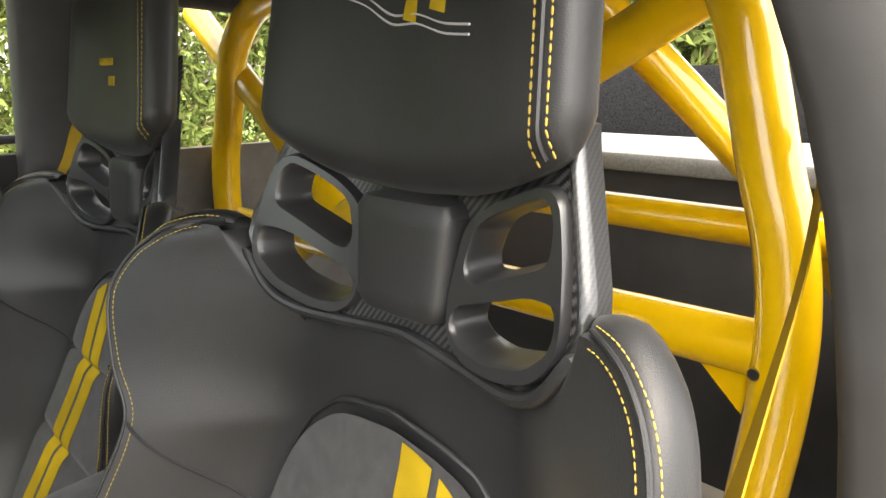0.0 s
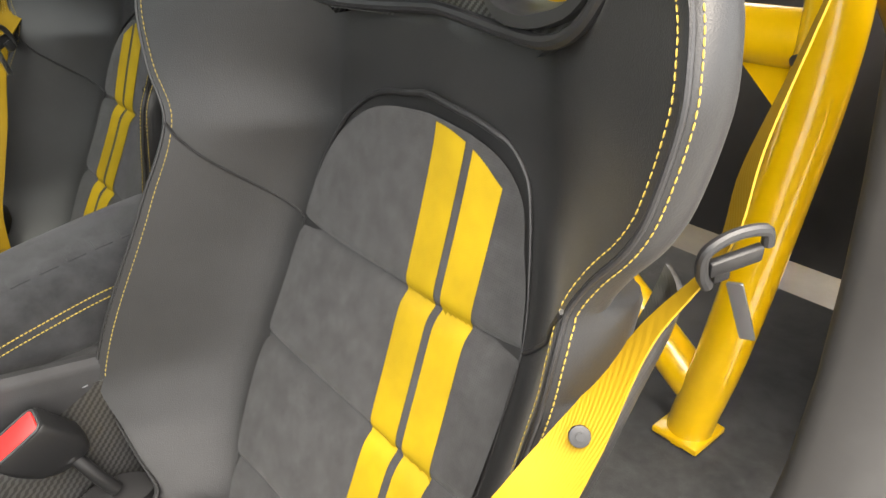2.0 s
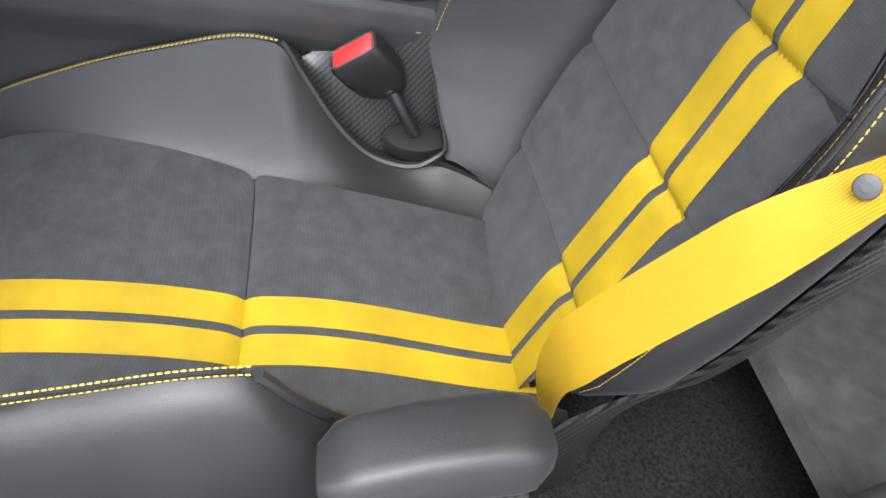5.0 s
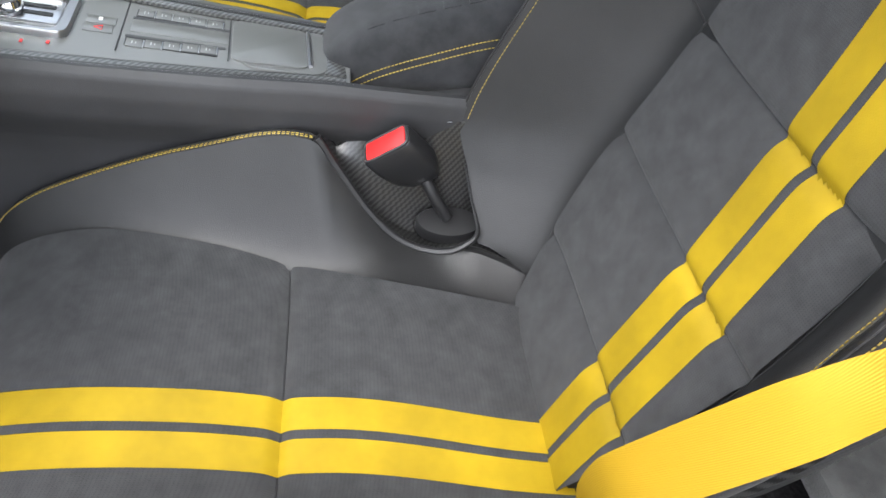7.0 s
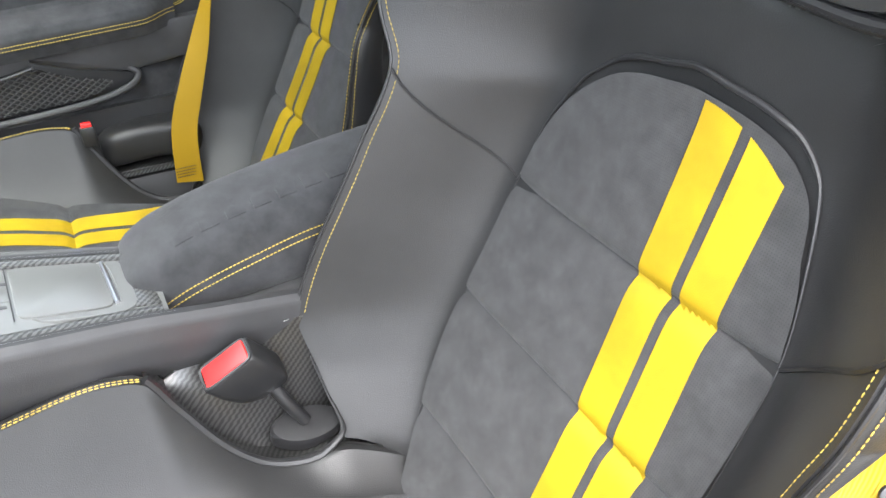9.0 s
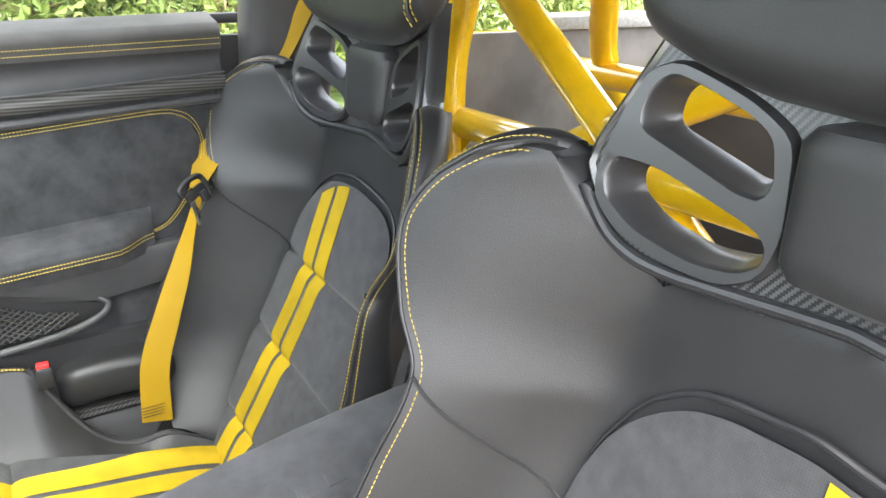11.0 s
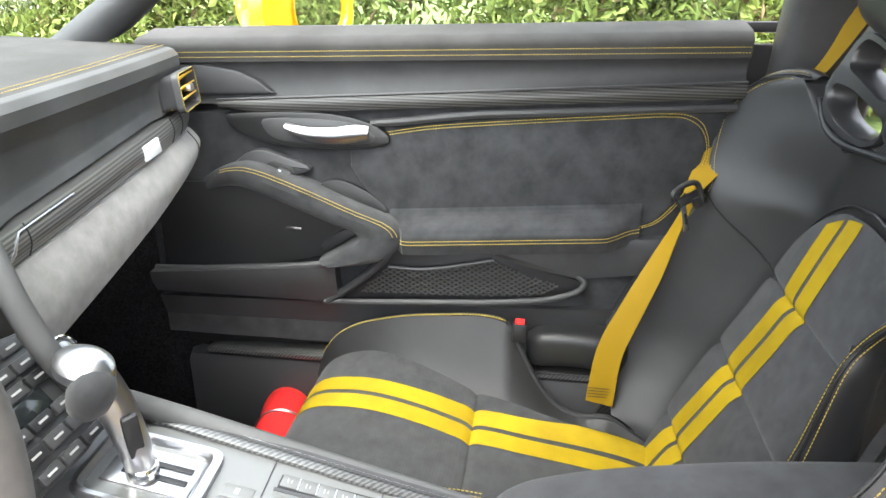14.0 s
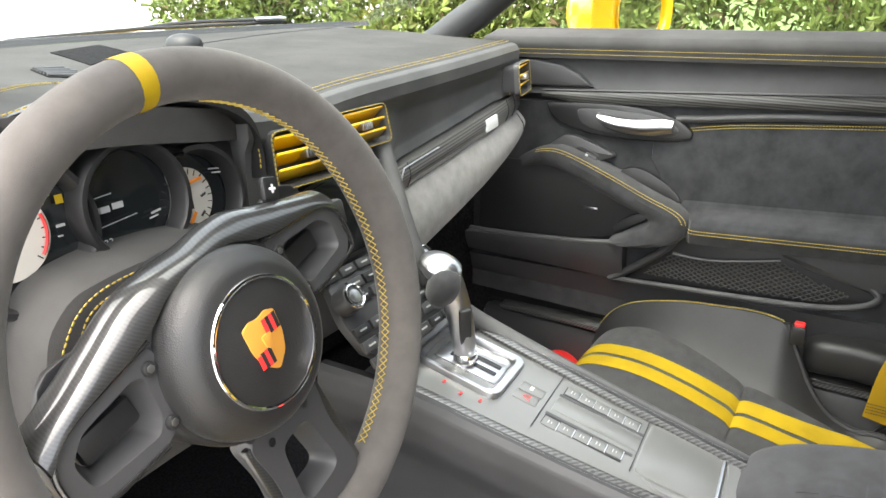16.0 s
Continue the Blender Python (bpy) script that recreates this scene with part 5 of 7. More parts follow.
dpart("net_hem", tube(smooth_line([(DX - 0.012, y, z) for y, z in NET[1:6]], 6), 0.0035, 8), SATIN)
dpart("pocket_shoulder", door_plate(list(reversed(rounded([(0.146, 0.622), (0.134, 0.636), (0.027, 0.645), (-0.25, 0.668), (-0.25, 0.598), (-0.128, 0.588), (-0.01, 0.572), (0.081, 0.590), (0.142, 0.610)], 3, 0.2))), DX - 0.010, 0.020, 0.008), DASH, "moulded pocket shoulder")
dpart("lower_panel", slab(lambda u, v: Vector((DX + 0.022 - 0.03 * v, 0.80 - 1.05 * u, 0.40 + (0.486 + 0.035 * u - 0.40) * v)), 16, 8, (0.03, 0, 0)), DASH)
dpart("door_glass", slab(lambda u, v: Vector((1.545 - 0.12 * v, 0.66 - 0.90 * u - 0.42 * v * (1 - u), 0.985 + 0.29 * v)), 6, 6, (0.004, 0, 0.002)), GLASS, "clear door glass")
dpart("outer_skin", box((0.03, 1.10, 0.70), (1.60, 0.24, 0.62), 0.01), PAINT, "yellow painted outer door skin")
dpart("glass_seal", box((0.012, 1.05, 0.018), (1.542, 0.22, 0.993), 0.004, (-1.2, 0, 0)), PLASTIC)

# ---- dashboard ----
dash = empty("dashboard", (CENTRE, 0.8, 0.7), "dark grey leather dashboard with yellow stitching and vents", "dashboard")


def hpart(name, bm, mat, label="", parent=None):
    return part(name, move(bm, (-CENTRE, -0.8, -0.7)), mat, parent or dash, label)


def nose_y(x):
    return curve(x, [(0.20, 0.55), (0.45, 0.535), (0.62, 0.565), (0.80, 0.590), (1.10, 0.615), (1.36, 0.650), (1.42, 0.70)])


def nose_z(x):
    return curve(x, [(0.20, 0.985), (0.40, 0.985), (0.62, 0.955), (0.80, 0.958), (1.10, 0.964), (1.36, 0.968), (1.42, 0.955)])


def top(u, v):
    x = 0.02 + 1.40 * u
    y0, z0 = nose_y(x) + 0.012, nose_z(x) + 0.006
    y = y0 + (1.20 - y0) * v
    return Vector((x, y, z0 + (0.985 - z0) * v + 0.006 * math.sin(math.pi * v)))


hpart("top_pad", slab(top, 50, 24, (0, 0, -0.03)), PAD, "dark grey leather top pad")
# front face of the passenger side: rolled nose, hollow fascia
def trim_top(x):
    return 0.842 + 0.046 * (x - 0.88) / 0.50


def face(u, v):
    x = 0.560 + 0.860 * u
    yn, zn, zt = nose_y(x), nose_z(x), trim_top(max(x, 0.85)) + 0.004
    hollow = ease((x - 0.850) / 0.06) * ease((1.27 - x) / 0.03)
    prof = [(yn + 0.012, zn + 0.006), (yn + 0.003, zn + 0.003), (yn - 0.004, zn - 0.006), (yn - 0.004, zn - 0.022), (yn + 0.003 + 0.004 * hollow, zn - 0.036), (yn + 0.004 + 0.012 * hollow, zn - 0.050), (yn + 0.004 + 0.014 * hollow, zt + 0.014), (yn + 0.002 + 0.008 * hollow, zt)]
    t = v * (len(prof) - 1)
    i = min(int(t), len(prof) - 2)
    q = t - i
    return Vector((x, prof[i][0] + (prof[i + 1][0] - prof[i][0]) * q, prof[i][1] + (prof[i + 1][1] - prof[i][1]) * q))


hpart("fascia", slab(face, 90, 42, (0, 0.04, 0)), TOP, "hollowed leather fascia")
def trimband(u, v):
    x = 0.850 + 0.540 * u
    return Vector((x, nose_y(x) - 0.004 - 0.006 * math.sin(math.pi * v) + 0.03 * max(0, u - 0.93), trim_top(x) - 0.036 * (1 - v) * (1 + 0.1 * u)))
hpart("trim_band", slab(trimband, 50, 8, (0, 0.03, 0)), RIBBED, "fine ribbed carbon trim band")
for x in (0.895, 1.275, 1.315):
    hpart("band_joint", tube([tuple(trimband((x - 0.850) / 0.540, v / 8) - Vector((0, 0.0006, 0))) for v in range(9)], 0.0009, 6), PLASTIC)
# Glint on the band's left end, laid on as a silver line.
hpart("band_highlight", tube([tuple(trimband(0.015 + 0.24 * k / 16, 0.25 + 0.62 * ease(k / 3)) - Vector((0, 0.001, 0))) for k in range(17)], 0.0012, 6), SILVER, "thin silver line drawn as a glint")
hpart("plaque", turned(prism(rounded([(-0.024, -0.011), (0.024, -0.011), (0.024, 0.011), (-0.024, 0.011)], 2, 0.12), 0.003, 0.0006), Matrix.Translation((1.19, nose_y(1.19) - 0.0115, trim_top(1.19) - 0.020)) @ pose(0, 0, 0, 84, -5, 3)), WHITE, "small white plaque")
def suede_low(u, v):
    x = 0.86 + 0.54 * u
    zb = lerp(x, [(0.86, 0.700), (0.90, 0.708), (1.15, 0.752), (1.35, 0.80), (1.40, 0.82)])
    zt = trim_top(x) - 0.036 * (1 + 0.1 * u) - 0.003
    e = ease((1 - u) / 0.06)
    y = nose_y(x) - 0.006 - 0.010 * math.sin(math.pi * v) * e - 0.012 * (1 - v) + 0.03 * (1 - e)
    return Vector((x, y, zb + (zt - zb) * v))
# Light from the open side is in this panel's pale colour.
hpart("knee_panel", slab(suede_low, 50, 14, (0, 0.05, 0.01)), LIT_SUEDE, "suede knee panel, the light on it put into the grey")
hpart("knee_seam", tube([tuple(suede_low(0.90, v / 10) - Vector((0, 0.0005, 0))) for v in range(11)], 0.0012, 6), PLASTIC)
for off in (0.004, 0.016):
    line = [(x, nose_y(x) + 0.016 + off, nose_z(x) + 0.0085 + 0.0006 * (off > 0.01)) for x in [0.60 + 0.77 * k / 50 for k in range(51)]]
    hpart("stitching", stitches(line, 0.0052, 0.004, 0.0006), THREAD, "yellow thread")
def pad_at(x, y, lift=0.0):
    y0 = nose_y(x) + 0.012
    p = top((x - 0.02) / 1.40, (y - y0) / (1.20 - y0))
    return Vector((x, y, p.z + lift))


hpart("speaker_cover", slab(lambda u, v: pad_at(0.648 + 0.112 * u + 0.045 * v, 0.915 + 0.07 * u + 0.16 * v - 0.02 * u * v, 0.0015), 10, 10, (0, 0, -0.004)), CARPET, "dark cloth speaker cover")
for off in (0.0, 0.008):
    line = smooth_line([tuple(pad_at(x, y + off, 0.0012)) for x, y in ((0.20, 0.575), (0.32, 0.615), (0.413, 0.680), (0.462, 0.722), (0.499, 0.738), (0.53, 0.725), (0.56, 0.68), (0.59, 0.62))], 8)
    hpart("stitching", stitches(line, 0.0052, 0.004, 0.0006), THREAD, "yellow thread")
hpart("pad_seam", tube(smooth_line([tuple(pad_at(x, y, 0.0)) for x, y in ((0.79, 0.98), (0.95, 1.03), (1.15, 1.08), (1.36, 1.10))], 8), 0.0016, 6), PLASTIC)


def vent(name, at, w, h, turn, lean=0.0, slats=3):
    """An air vent: dark box, frame with thread, yellow slats and a silver knob."""
    v = empty(name, at, "air vent with bright yellow slats and silver knob", "air vent", "dashboard vents")
    v.matrix_basis = pose(*at, 90 + lean, 0, turn)
    loop = even_loop(rounded([(-w / 2, -h / 2), (w / 2, -h / 2), (w / 2 * 0.94, h / 2), (-w / 2 * 0.97, h / 2)], 4, 0.16), 64)
    rows = [[Vector((p.x * k, p.y * k, d)) for p in loop] for k, d in ((1.14, -0.006), (1.12, 0.003), (1.06, 0.004), (1.0, 0.0), (0.98, -0.03))]
    bm = loft(rows, False)
    part("vent_frame", bm, DASH, v)
    part("vent_box", box((w * 0.98, h * 0.98, 0.004), (0, 0, -0.03)), PLASTIC, v)
    part("stitching", stitches([(p.x * 1.10, p.y * 1.10, 0.0042) for p in loop + loop[:1]], 0.0048, 0.0038, 0.0008), THREAD, v, "yellow thread")
    for k in range(slats):
        y = h * ((k + 0.5) / slats - 0.5) * 0.92
        bm = box((w * 0.96, 0.0035, 0.026), (0, 0, 0), 0.0014, (0, 0, 0))
        part("slat", turned(bm, pose(0, y, -0.008, -34, 0, 0)), PAINT, v, "yellow slat")
    part("knob", box((0.020, 0.009, 0.012), (0, 0.002, 0.002), 0.002), SILVER, v, "ribbed silver knob")
    for k in range(5):
        part("knob_rib", box((0.0012, 0.0094, 0.0125), (-0.008 + 0.004 * k, 0.002, 0.0025)), STEEL, v)
    return v


vent("air_vent", (1.322, 0.618, 0.915), 0.095, 0.052, 14, -6)
vent("air_vent", (0.772, 0.574, 0.914), 0.094, 0.044, 2, -10)
vent("air_vent", (0.640, 0.546, 0.911), 0.094, 0.054, -4, -8)

for k, x in enumerate((0.7035, 0.7155)):
    hpart("vent_toggle", tube(smooth_line([(x, 0.565, 0.893), (x - 0.001, 0.558, 0.903), (x, 0.564, 0.915)], 5), 0.0028, 8), SILVER, "small silver vent toggle")
# centre stack
hpart("stack_frame", slab(lambda u, v: Vector((0.575 + 0.232 * u, 0.570 + 0.02 * (1 - v), 0.655 + 0.215 * v)), 6, 10, (0, 0.05, 0)), TOP)
screen = empty("display_screen", (0.745, 0.55, 0.82), "dark switched-off glass display screen", "screen")
screen.matrix_basis = pose(0.705, 0.555, 0.822, 84, 0, 0)
part("bezel", prism(rounded([(-0.080, -0.053), (0.080, -0.053), (0.080, 0.053), (-0.080, 0.053)], 3), 0.010, 0.002), PLASTIC, screen)
part("glass", move(prism(rounded([(-0.074, -0.047), (0.074, -0.047), (0.074, 0.047), (-0.074, 0.047)], 3), 0.004, 0.0005), (0, 0, 0.001)), SCREEN, screen)
fin = [(0.818, 0.585, 0.890), (0.808, 0.562, 0.852), (0.797, 0.536, 0.80), (0.801, 0.516, 0.745), (0.826, 0.504, 0.694), (0.868, 0.485, 0.652), (0.896, 0.430, 0.614), (0.903, 0.300, 0.573), (0.902, 0.150, 0.535), (0.900, 0.040, 0.507)]
hpart("stack_fin", tube(smooth_line(fin, 8), 0.0125, 14), TOP, "slim leather fin beside the screen")
panel = empty("control_panel", (0.74, 0.53, 0.72), "dark control panel with rows of keys and two knobs", "control panel")
panel.matrix_basis = pose(0.745, 0.518, 0.712, 52, 0, 0)
part("face_plate", prism(rounded([(-0.094, -0.066), (0.094, -0.066), (0.094, 0.070), (-0.094, 0.070)], 3), 0.012, 0.002), SATIN, panel)
for row, (y, h) in enumerate(((0.055, 0.012), (0.036, 0.013), (0.018, 0.013), (-0.016, 0.012), (-0.036, 0.014), (-0.056, 0.012))):
    for k in range(6):
        x = -0.0775 + 0.031 * k
        if row in (1, 2) and k in (0, 5):
            continue
        part("key", box((0.027, h, 0.006), (x, y, 0.002), 0.0012), SATIN if (row + k) % 3 else PLASTIC, panel)
        part("key_mark", box((0.012, 0.0022, 0.0008), (x, y, 0.0054)), GREYP, panel)
for x in (-0.080, 0.073):
    k = part("knob", move(disc(0.0165, 0.024, 32, 0.002), (x, 0.022, 0.024)), SATIN, panel, "round black knob with silver ring")
    part("knob_ring", move(tube([(0.0135 * math.cos(a), 0.0135 * math.sin(a), 0) for a in [j / 32 * math.tau for j in range(32)]], 0.0018, 8, True), (x, 0.022, 0.0245)), CHROME, k)
    part("knob_cap", move(disc(0.008, 0.003, 24, 0.0006), (x, 0.022, 0.0258)), STEEL, k)
part("clock_display", box((0.06, 0.022, 0.004), (0.01, -0.002, 0.001), 0.001), SCREEN, panel)

# instrument cluster
cluster = empty("instrument_cluster", (0.40, 0.56, 0.91), "hooded cluster of five round black and white gauges", "instrument cluster")
cluster.matrix_basis = pose(0.421, 0.571, 0.903, 82, 0, 0)
def hood(u, v):
    a = radians(-8 + 196 * u)
    return Vector((0.150 * math.cos(a), 0.012 + 0.072 * math.copysign(abs(math.sin(a)) ** 0.7, math.sin(a)), -0.04 + 0.072 * v))
part("hood", slab(hood, 40, 8, (0, 0.010, 0)), PLASTIC, cluster, "leather instrument hood")
part("back_plate", prism([(0.16 * math.cos(k * math.tau / 40), 0.085 * math.sin(k * math.tau / 40)) for k in range(40)], 0.02), PLASTIC, cluster)
part("stitching", stitches([tuple(hood(k / 60, 0.92) + Vector((0, 0.0115, 0))) for k in range(61)], 0.0052, 0.004, 0.0008), THREAD, cluster, "yellow thread")
def gauge_bezel(r, span=180):
    """A cylindrical hood round a dial, with a flat front lip; span: how far it goes either way from the right."""
    prof = [(r + 0.001, -0.004), (r + 0.002, 0.016), (r, 0.020), (r - 0.004, 0.020), (r - 0.006, 0.017), (r - 0.008, 0.001)]
    return grid(lambda u, v: Vector((prof[round(5 * v)][0] * math.cos(radians(span * (2 * u - 1))), prof[round(5 * v)][0] * math.sin(radians(span * (2 * u - 1))), prof[round(5 * v)][1])), 56, 5)


DIAL = material("warm_white_dial", (0.52, 0.49, 0.44), 0.5)
for gx, gy, gr, dr, mat in ((-0.168, 0.004, 0.040, 0.032, DIAL), (-0.084, 0.002, 0.060, 0.034, DIAL), (0.012, 0.004, 0.051, 0.043, SCREEN), (0.078, -0.010, 0.049, 0.030, DIAL)):
    g = part("gauge", turned(gauge_bezel(gr, 104 if gx == 0.078 else 180), pose(gx, gy, 0.002 if gx != 0.012 else 0.006)), PLASTIC, cluster, "round gauge with a black hood")
    part("dial_floor", turned(disc(gr - 0.006, 0.003, 48), pose(gx, gy, 0.003 if gx != 0.078 else 0.001)), SCREEN, g)
    part("dial", turned(disc(dr, 0.003, 48), pose(gx - (0.006 if gr != 0.051 else 0.0), gy, 0.0055 if gx != 0.078 else 0.0035)), mat, g)
    if mat is DIAL:
        for k in range(19):
            a = radians(225 - 270 * k / 18)
            part("tick", turned(box((0.005, 0.0010, 0.0006)), Matrix.Translation((gx - 0.006 + (dr - 0.004) * math.cos(a), gy + (dr - 0.004) * math.sin(a), 0.0058)) @ pose(0, 0, 0, 0, 0, math.degrees(a))), PLASTIC, g)
for x, y, w, h, turn, mat in ((0.084, 0.006, 0.015, 0.003, 8, ORANGE), (0.074, -0.028, 0.014, 0.003, 50, ORANGE), (0.072, -0.014, 0.010, 0.010, 0, PLASTIC), (0.090, -0.009, 0.006, 0.002, 20, PLASTIC), (0.086, -0.026, 0.006, 0.002, 40, PLASTIC), (0.108, 0.012, 0.012, 0.0014, -8, GREYP), (0.110, 0.008, 0.010, 0.0014, -8, GREYP)):
    part("dial_mark", turned(box((w, h, 0.001)), pose(x, y, 0.0062, 0, 0, turn)), mat, cluster)
part("red_band", turned(tube([(0.031 * math.cos(radians(a)), 0.031 * math.sin(radians(a)), 0) for a in range(-40, 25, 6)], 0.0014, 6), pose(-0.090, 0.002, 0.0062)), REDP, cluster)
part("warning_lamp", turned(box((0.006, 0.007, 0.001)), pose(-0.044, 0.020, 0.0065)), STRIPE, cluster, "small yellow warning lamp")
for x, y, w, h, turn in ((-0.012, 0.003, 0.009, 0.0052, 0), (-0.0235, 0.003, 0.013, 0.0052, 0), (0.0, 0.004, 0.010, 0.0052, 0), (0.034, -0.010, 0.010, 0.0018, 8), (0.031, -0.014, 0.009, 0.0012, 8), (-0.004, -0.009, 0.040, 0.0006, 6), (-0.014, 0.014, 0.022, 0.0007, 4), (-0.048, 0.0, 0.007, 0.0022, 0), (-0.050, -0.008, 0.004, 0.0010, 0)):
    part("readout_bar", turned(box((w, h, 0.0008)), pose(x, y, 0.0108 if x > -0.04 else 0.0065, 0, 0, turn)), GREYP, cluster)

digits = bpy.data.curves.new("readout_digits", "FONT")
digits.body, digits.size, digits.extrude = "10:33", 0.0088, 0.0003
shown = new("readout_digits", digits)
shown.data.materials.append(WHITE)
shown.parent = cluster
shown.location = (-0.030, -0.027, 0.0106)
# stopwatch pod and defroster grille on the top pad
pod = [[Vector((0.838 + 0.75 * r * math.cos(a), 0.962 + r * math.sin(a) * 0.9, 0.984 + z)) for a in [j / 28 * math.tau for j in range(28)]] for z, r in ((0.0, 0.034), (0.008, 0.034), (0.016, 0.030), (0.021, 0.021), (0.0235, 0.008))]
hpart("stopwatch_pod", loft(pod), PLASTIC, "black domed stopwatch pod")
hpart("grille_well", slab(lambda u, v: pad_at(0.531 + 0.044 * u + 0.030 * v, 0.815 - 0.020 * u + 0.085 * v + 0.03 * u * v, 0.0012), 8, 8, (0, 0, -0.004)), CARPET)
for k in range(5):
    v = 0.12 + 0.19 * k
    hpart("grille_slat", tube([tuple(pad_at(0.533 + 0.040 * u + 0.030 * v, 0.815 - 0.020 * u + 0.085 * v + 0.03 * u * v, 0.002)) for u in (0, 0.25, 0.5, 0.75, 1)], 0.0026, 8), SATIN)
# ---- steering wheel ----
wheel = empty("steering_wheel", (0.415, 0.42, 0.828), "dark suede steering wheel with carbon spokes and yellow top mark", "steering wheel")
wheel.matrix_basis = pose(0.4155, 0.418, 0.8355, 75, 0, 0) @ pose(0, 0, 0, 0, 0, 16)
R = 0.191


def ring_point(a, b, r=0.0190, grow=0.0):
    """On the rim: a round the wheel, b round the grip, in degrees."""
    fat = r * (1.0 + 0.10 * math.exp(-((abs(((a + 180) % 360) - 180 - 0) - 0) / 28) ** 2) + 0.10 * math.exp(-((((a - 180 + 180) % 360) - 180) / 28) ** 2)) + grow
    rr = R + fat * math.cos(radians(b))
    return Vector((rr * math.cos(radians(a)), rr * math.sin(radians(a)), fat * 1.12 * math.sin(radians(b))))


part("rim", grid(lambda u, v: ring_point(360 * u, 360 * v), 128, 20, False), RIM, wheel, "dark suede rim")
part("top_mark", grid(lambda u, v: ring_point(82.2 + 4.2 * u, 360 * v, grow=0.0006), 8, 20), STRIPE, wheel, "yellow leather top mark")
for a0, a1 in ((-75, 66), (114, 255)):
    n = int((a1 - a0) / 2.2)
    for ph in (0, 1):
        zig = []
        for k in range(n + 1):
            side = 1 if (k + ph) % 2 else -1
            zig.append(ring_point(a0 + (a1 - a0) * k / n, 188 + side * 12, grow=0.0008))
        part("lacing", tube(zig, 0.0007, 5), THREAD, wheel, "yellow cross lacing")
part("hub_collar", turned(disc(0.076, 0.045, 48, 0.004), pose(0, 0, 0.012)), PLASTIC, wheel)
rows = []
for k in range(9):
    q = k / 8
    r = 0.072 * math.sqrt(max(0.0, 1 - (0.72 * q) ** 2.6))
    rows.append([Vector((r * math.cos(a), r * math.sin(a), 0.012 + 0.030 * q)) for a in [j / 48 * math.tau for j in range(48)]])
part("horn_pad", loft(rows), BLACK, wheel, "round black leather horn pad")
part("badge_ring", turned(tube([(0.047 * math.cos(a), 0.047 * math.sin(a), 0) for a in [k / 64 * math.tau for k in range(64)]], 0.0018, 8, True), pose(0, 0, 0.0425)), CHROME, wheel, "thin chrome ring")
shield = [(-0.019, 0.021), (-0.010, 0.0245), (0, 0.0225), (0.010, 0.0245), (0.019, 0.021), (0.0185, 0.0), (0.013, -0.016), (0.0, -0.027), (-0.013, -0.016), (-0.0185, 0.0)]
shield = rounded([(0.86 * x, 0.86 * y) for x, y in shield], 2, 0.2)
badge = part("badge", turned(prism(shield, 0.003, 0.0008), pose(0.0, 0.0, 0.0435, 0, 0, -5)), GOLD, wheel, "gold and red enamel shield")
for k, mat in enumerate((REDP, PLASTIC, REDP, PLASTIC)):
    for x, y, h in ((0.0030 + 0.0034 * k, 0.0105, 0.0125), (-0.0128 + 0.0034 * k, -0.0095, 0.0125 - 0.002 * (k == 0))):
        part("badge_field", turned(box((0.0034, h, 0.0008)), pose(0, 0, 0, 0, 0, -5) @ pose(x, y, 0.0438)), mat, badge)
part("badge_centre", turned(prism(rounded([(-0.0045, 0.006), (0.0045, 0.006), (0.004, -0.002), (0.0, -0.0065), (-0.004, -0.002)], 2, 0.2), 0.0012, 0.0003), pose(0, 0.0005, 0.0447, 0, 0, -5)), GOLD, badge)


def frame_plate(outline, hole, depth, mat, name, label="", soft=0.28):
    """A plate with one opening."""
    n = 56
    o, h = even_loop(rounded(outline, 5, soft), n), even_loop(rounded(hole, 5, soft), n)
    bm = bmesh.new()
    rows = []
    for k, z in ((1.0, -depth), (1.0, -0.002), (0.985, 0.0)):
        c = sum(o, Vector((0, 0))) / n
        rows.append([bm.verts.new(((c + (p - c) * k).x, (c + (p - c) * k).y, z)) for p in o])
    inner = []
    for k, z in ((1.08, 0.0), (1.0, -0.004), (0.97, -depth)):
        c = sum(h, Vector((0, 0))) / n
        inner.append([bm.verts.new(((c + (p - c) * k).x, (c + (p - c) * k).y, z)) for p in h])
    for some in (rows, inner):
        for a, b in zip(some, some[1:]):
            for i in range(n):
                bm.faces.new((a[i], a[(i + 1) % n], b[(i + 1) % n], b[i]))
    edges = [bm.edges.get((l[i], l[(i + 1) % n])) for l in (rows[-1], inner[0]) for i in range(n)]
    bmesh.ops.triangle_fill(bm, use_beauty=True, edges=edges)
    return bm


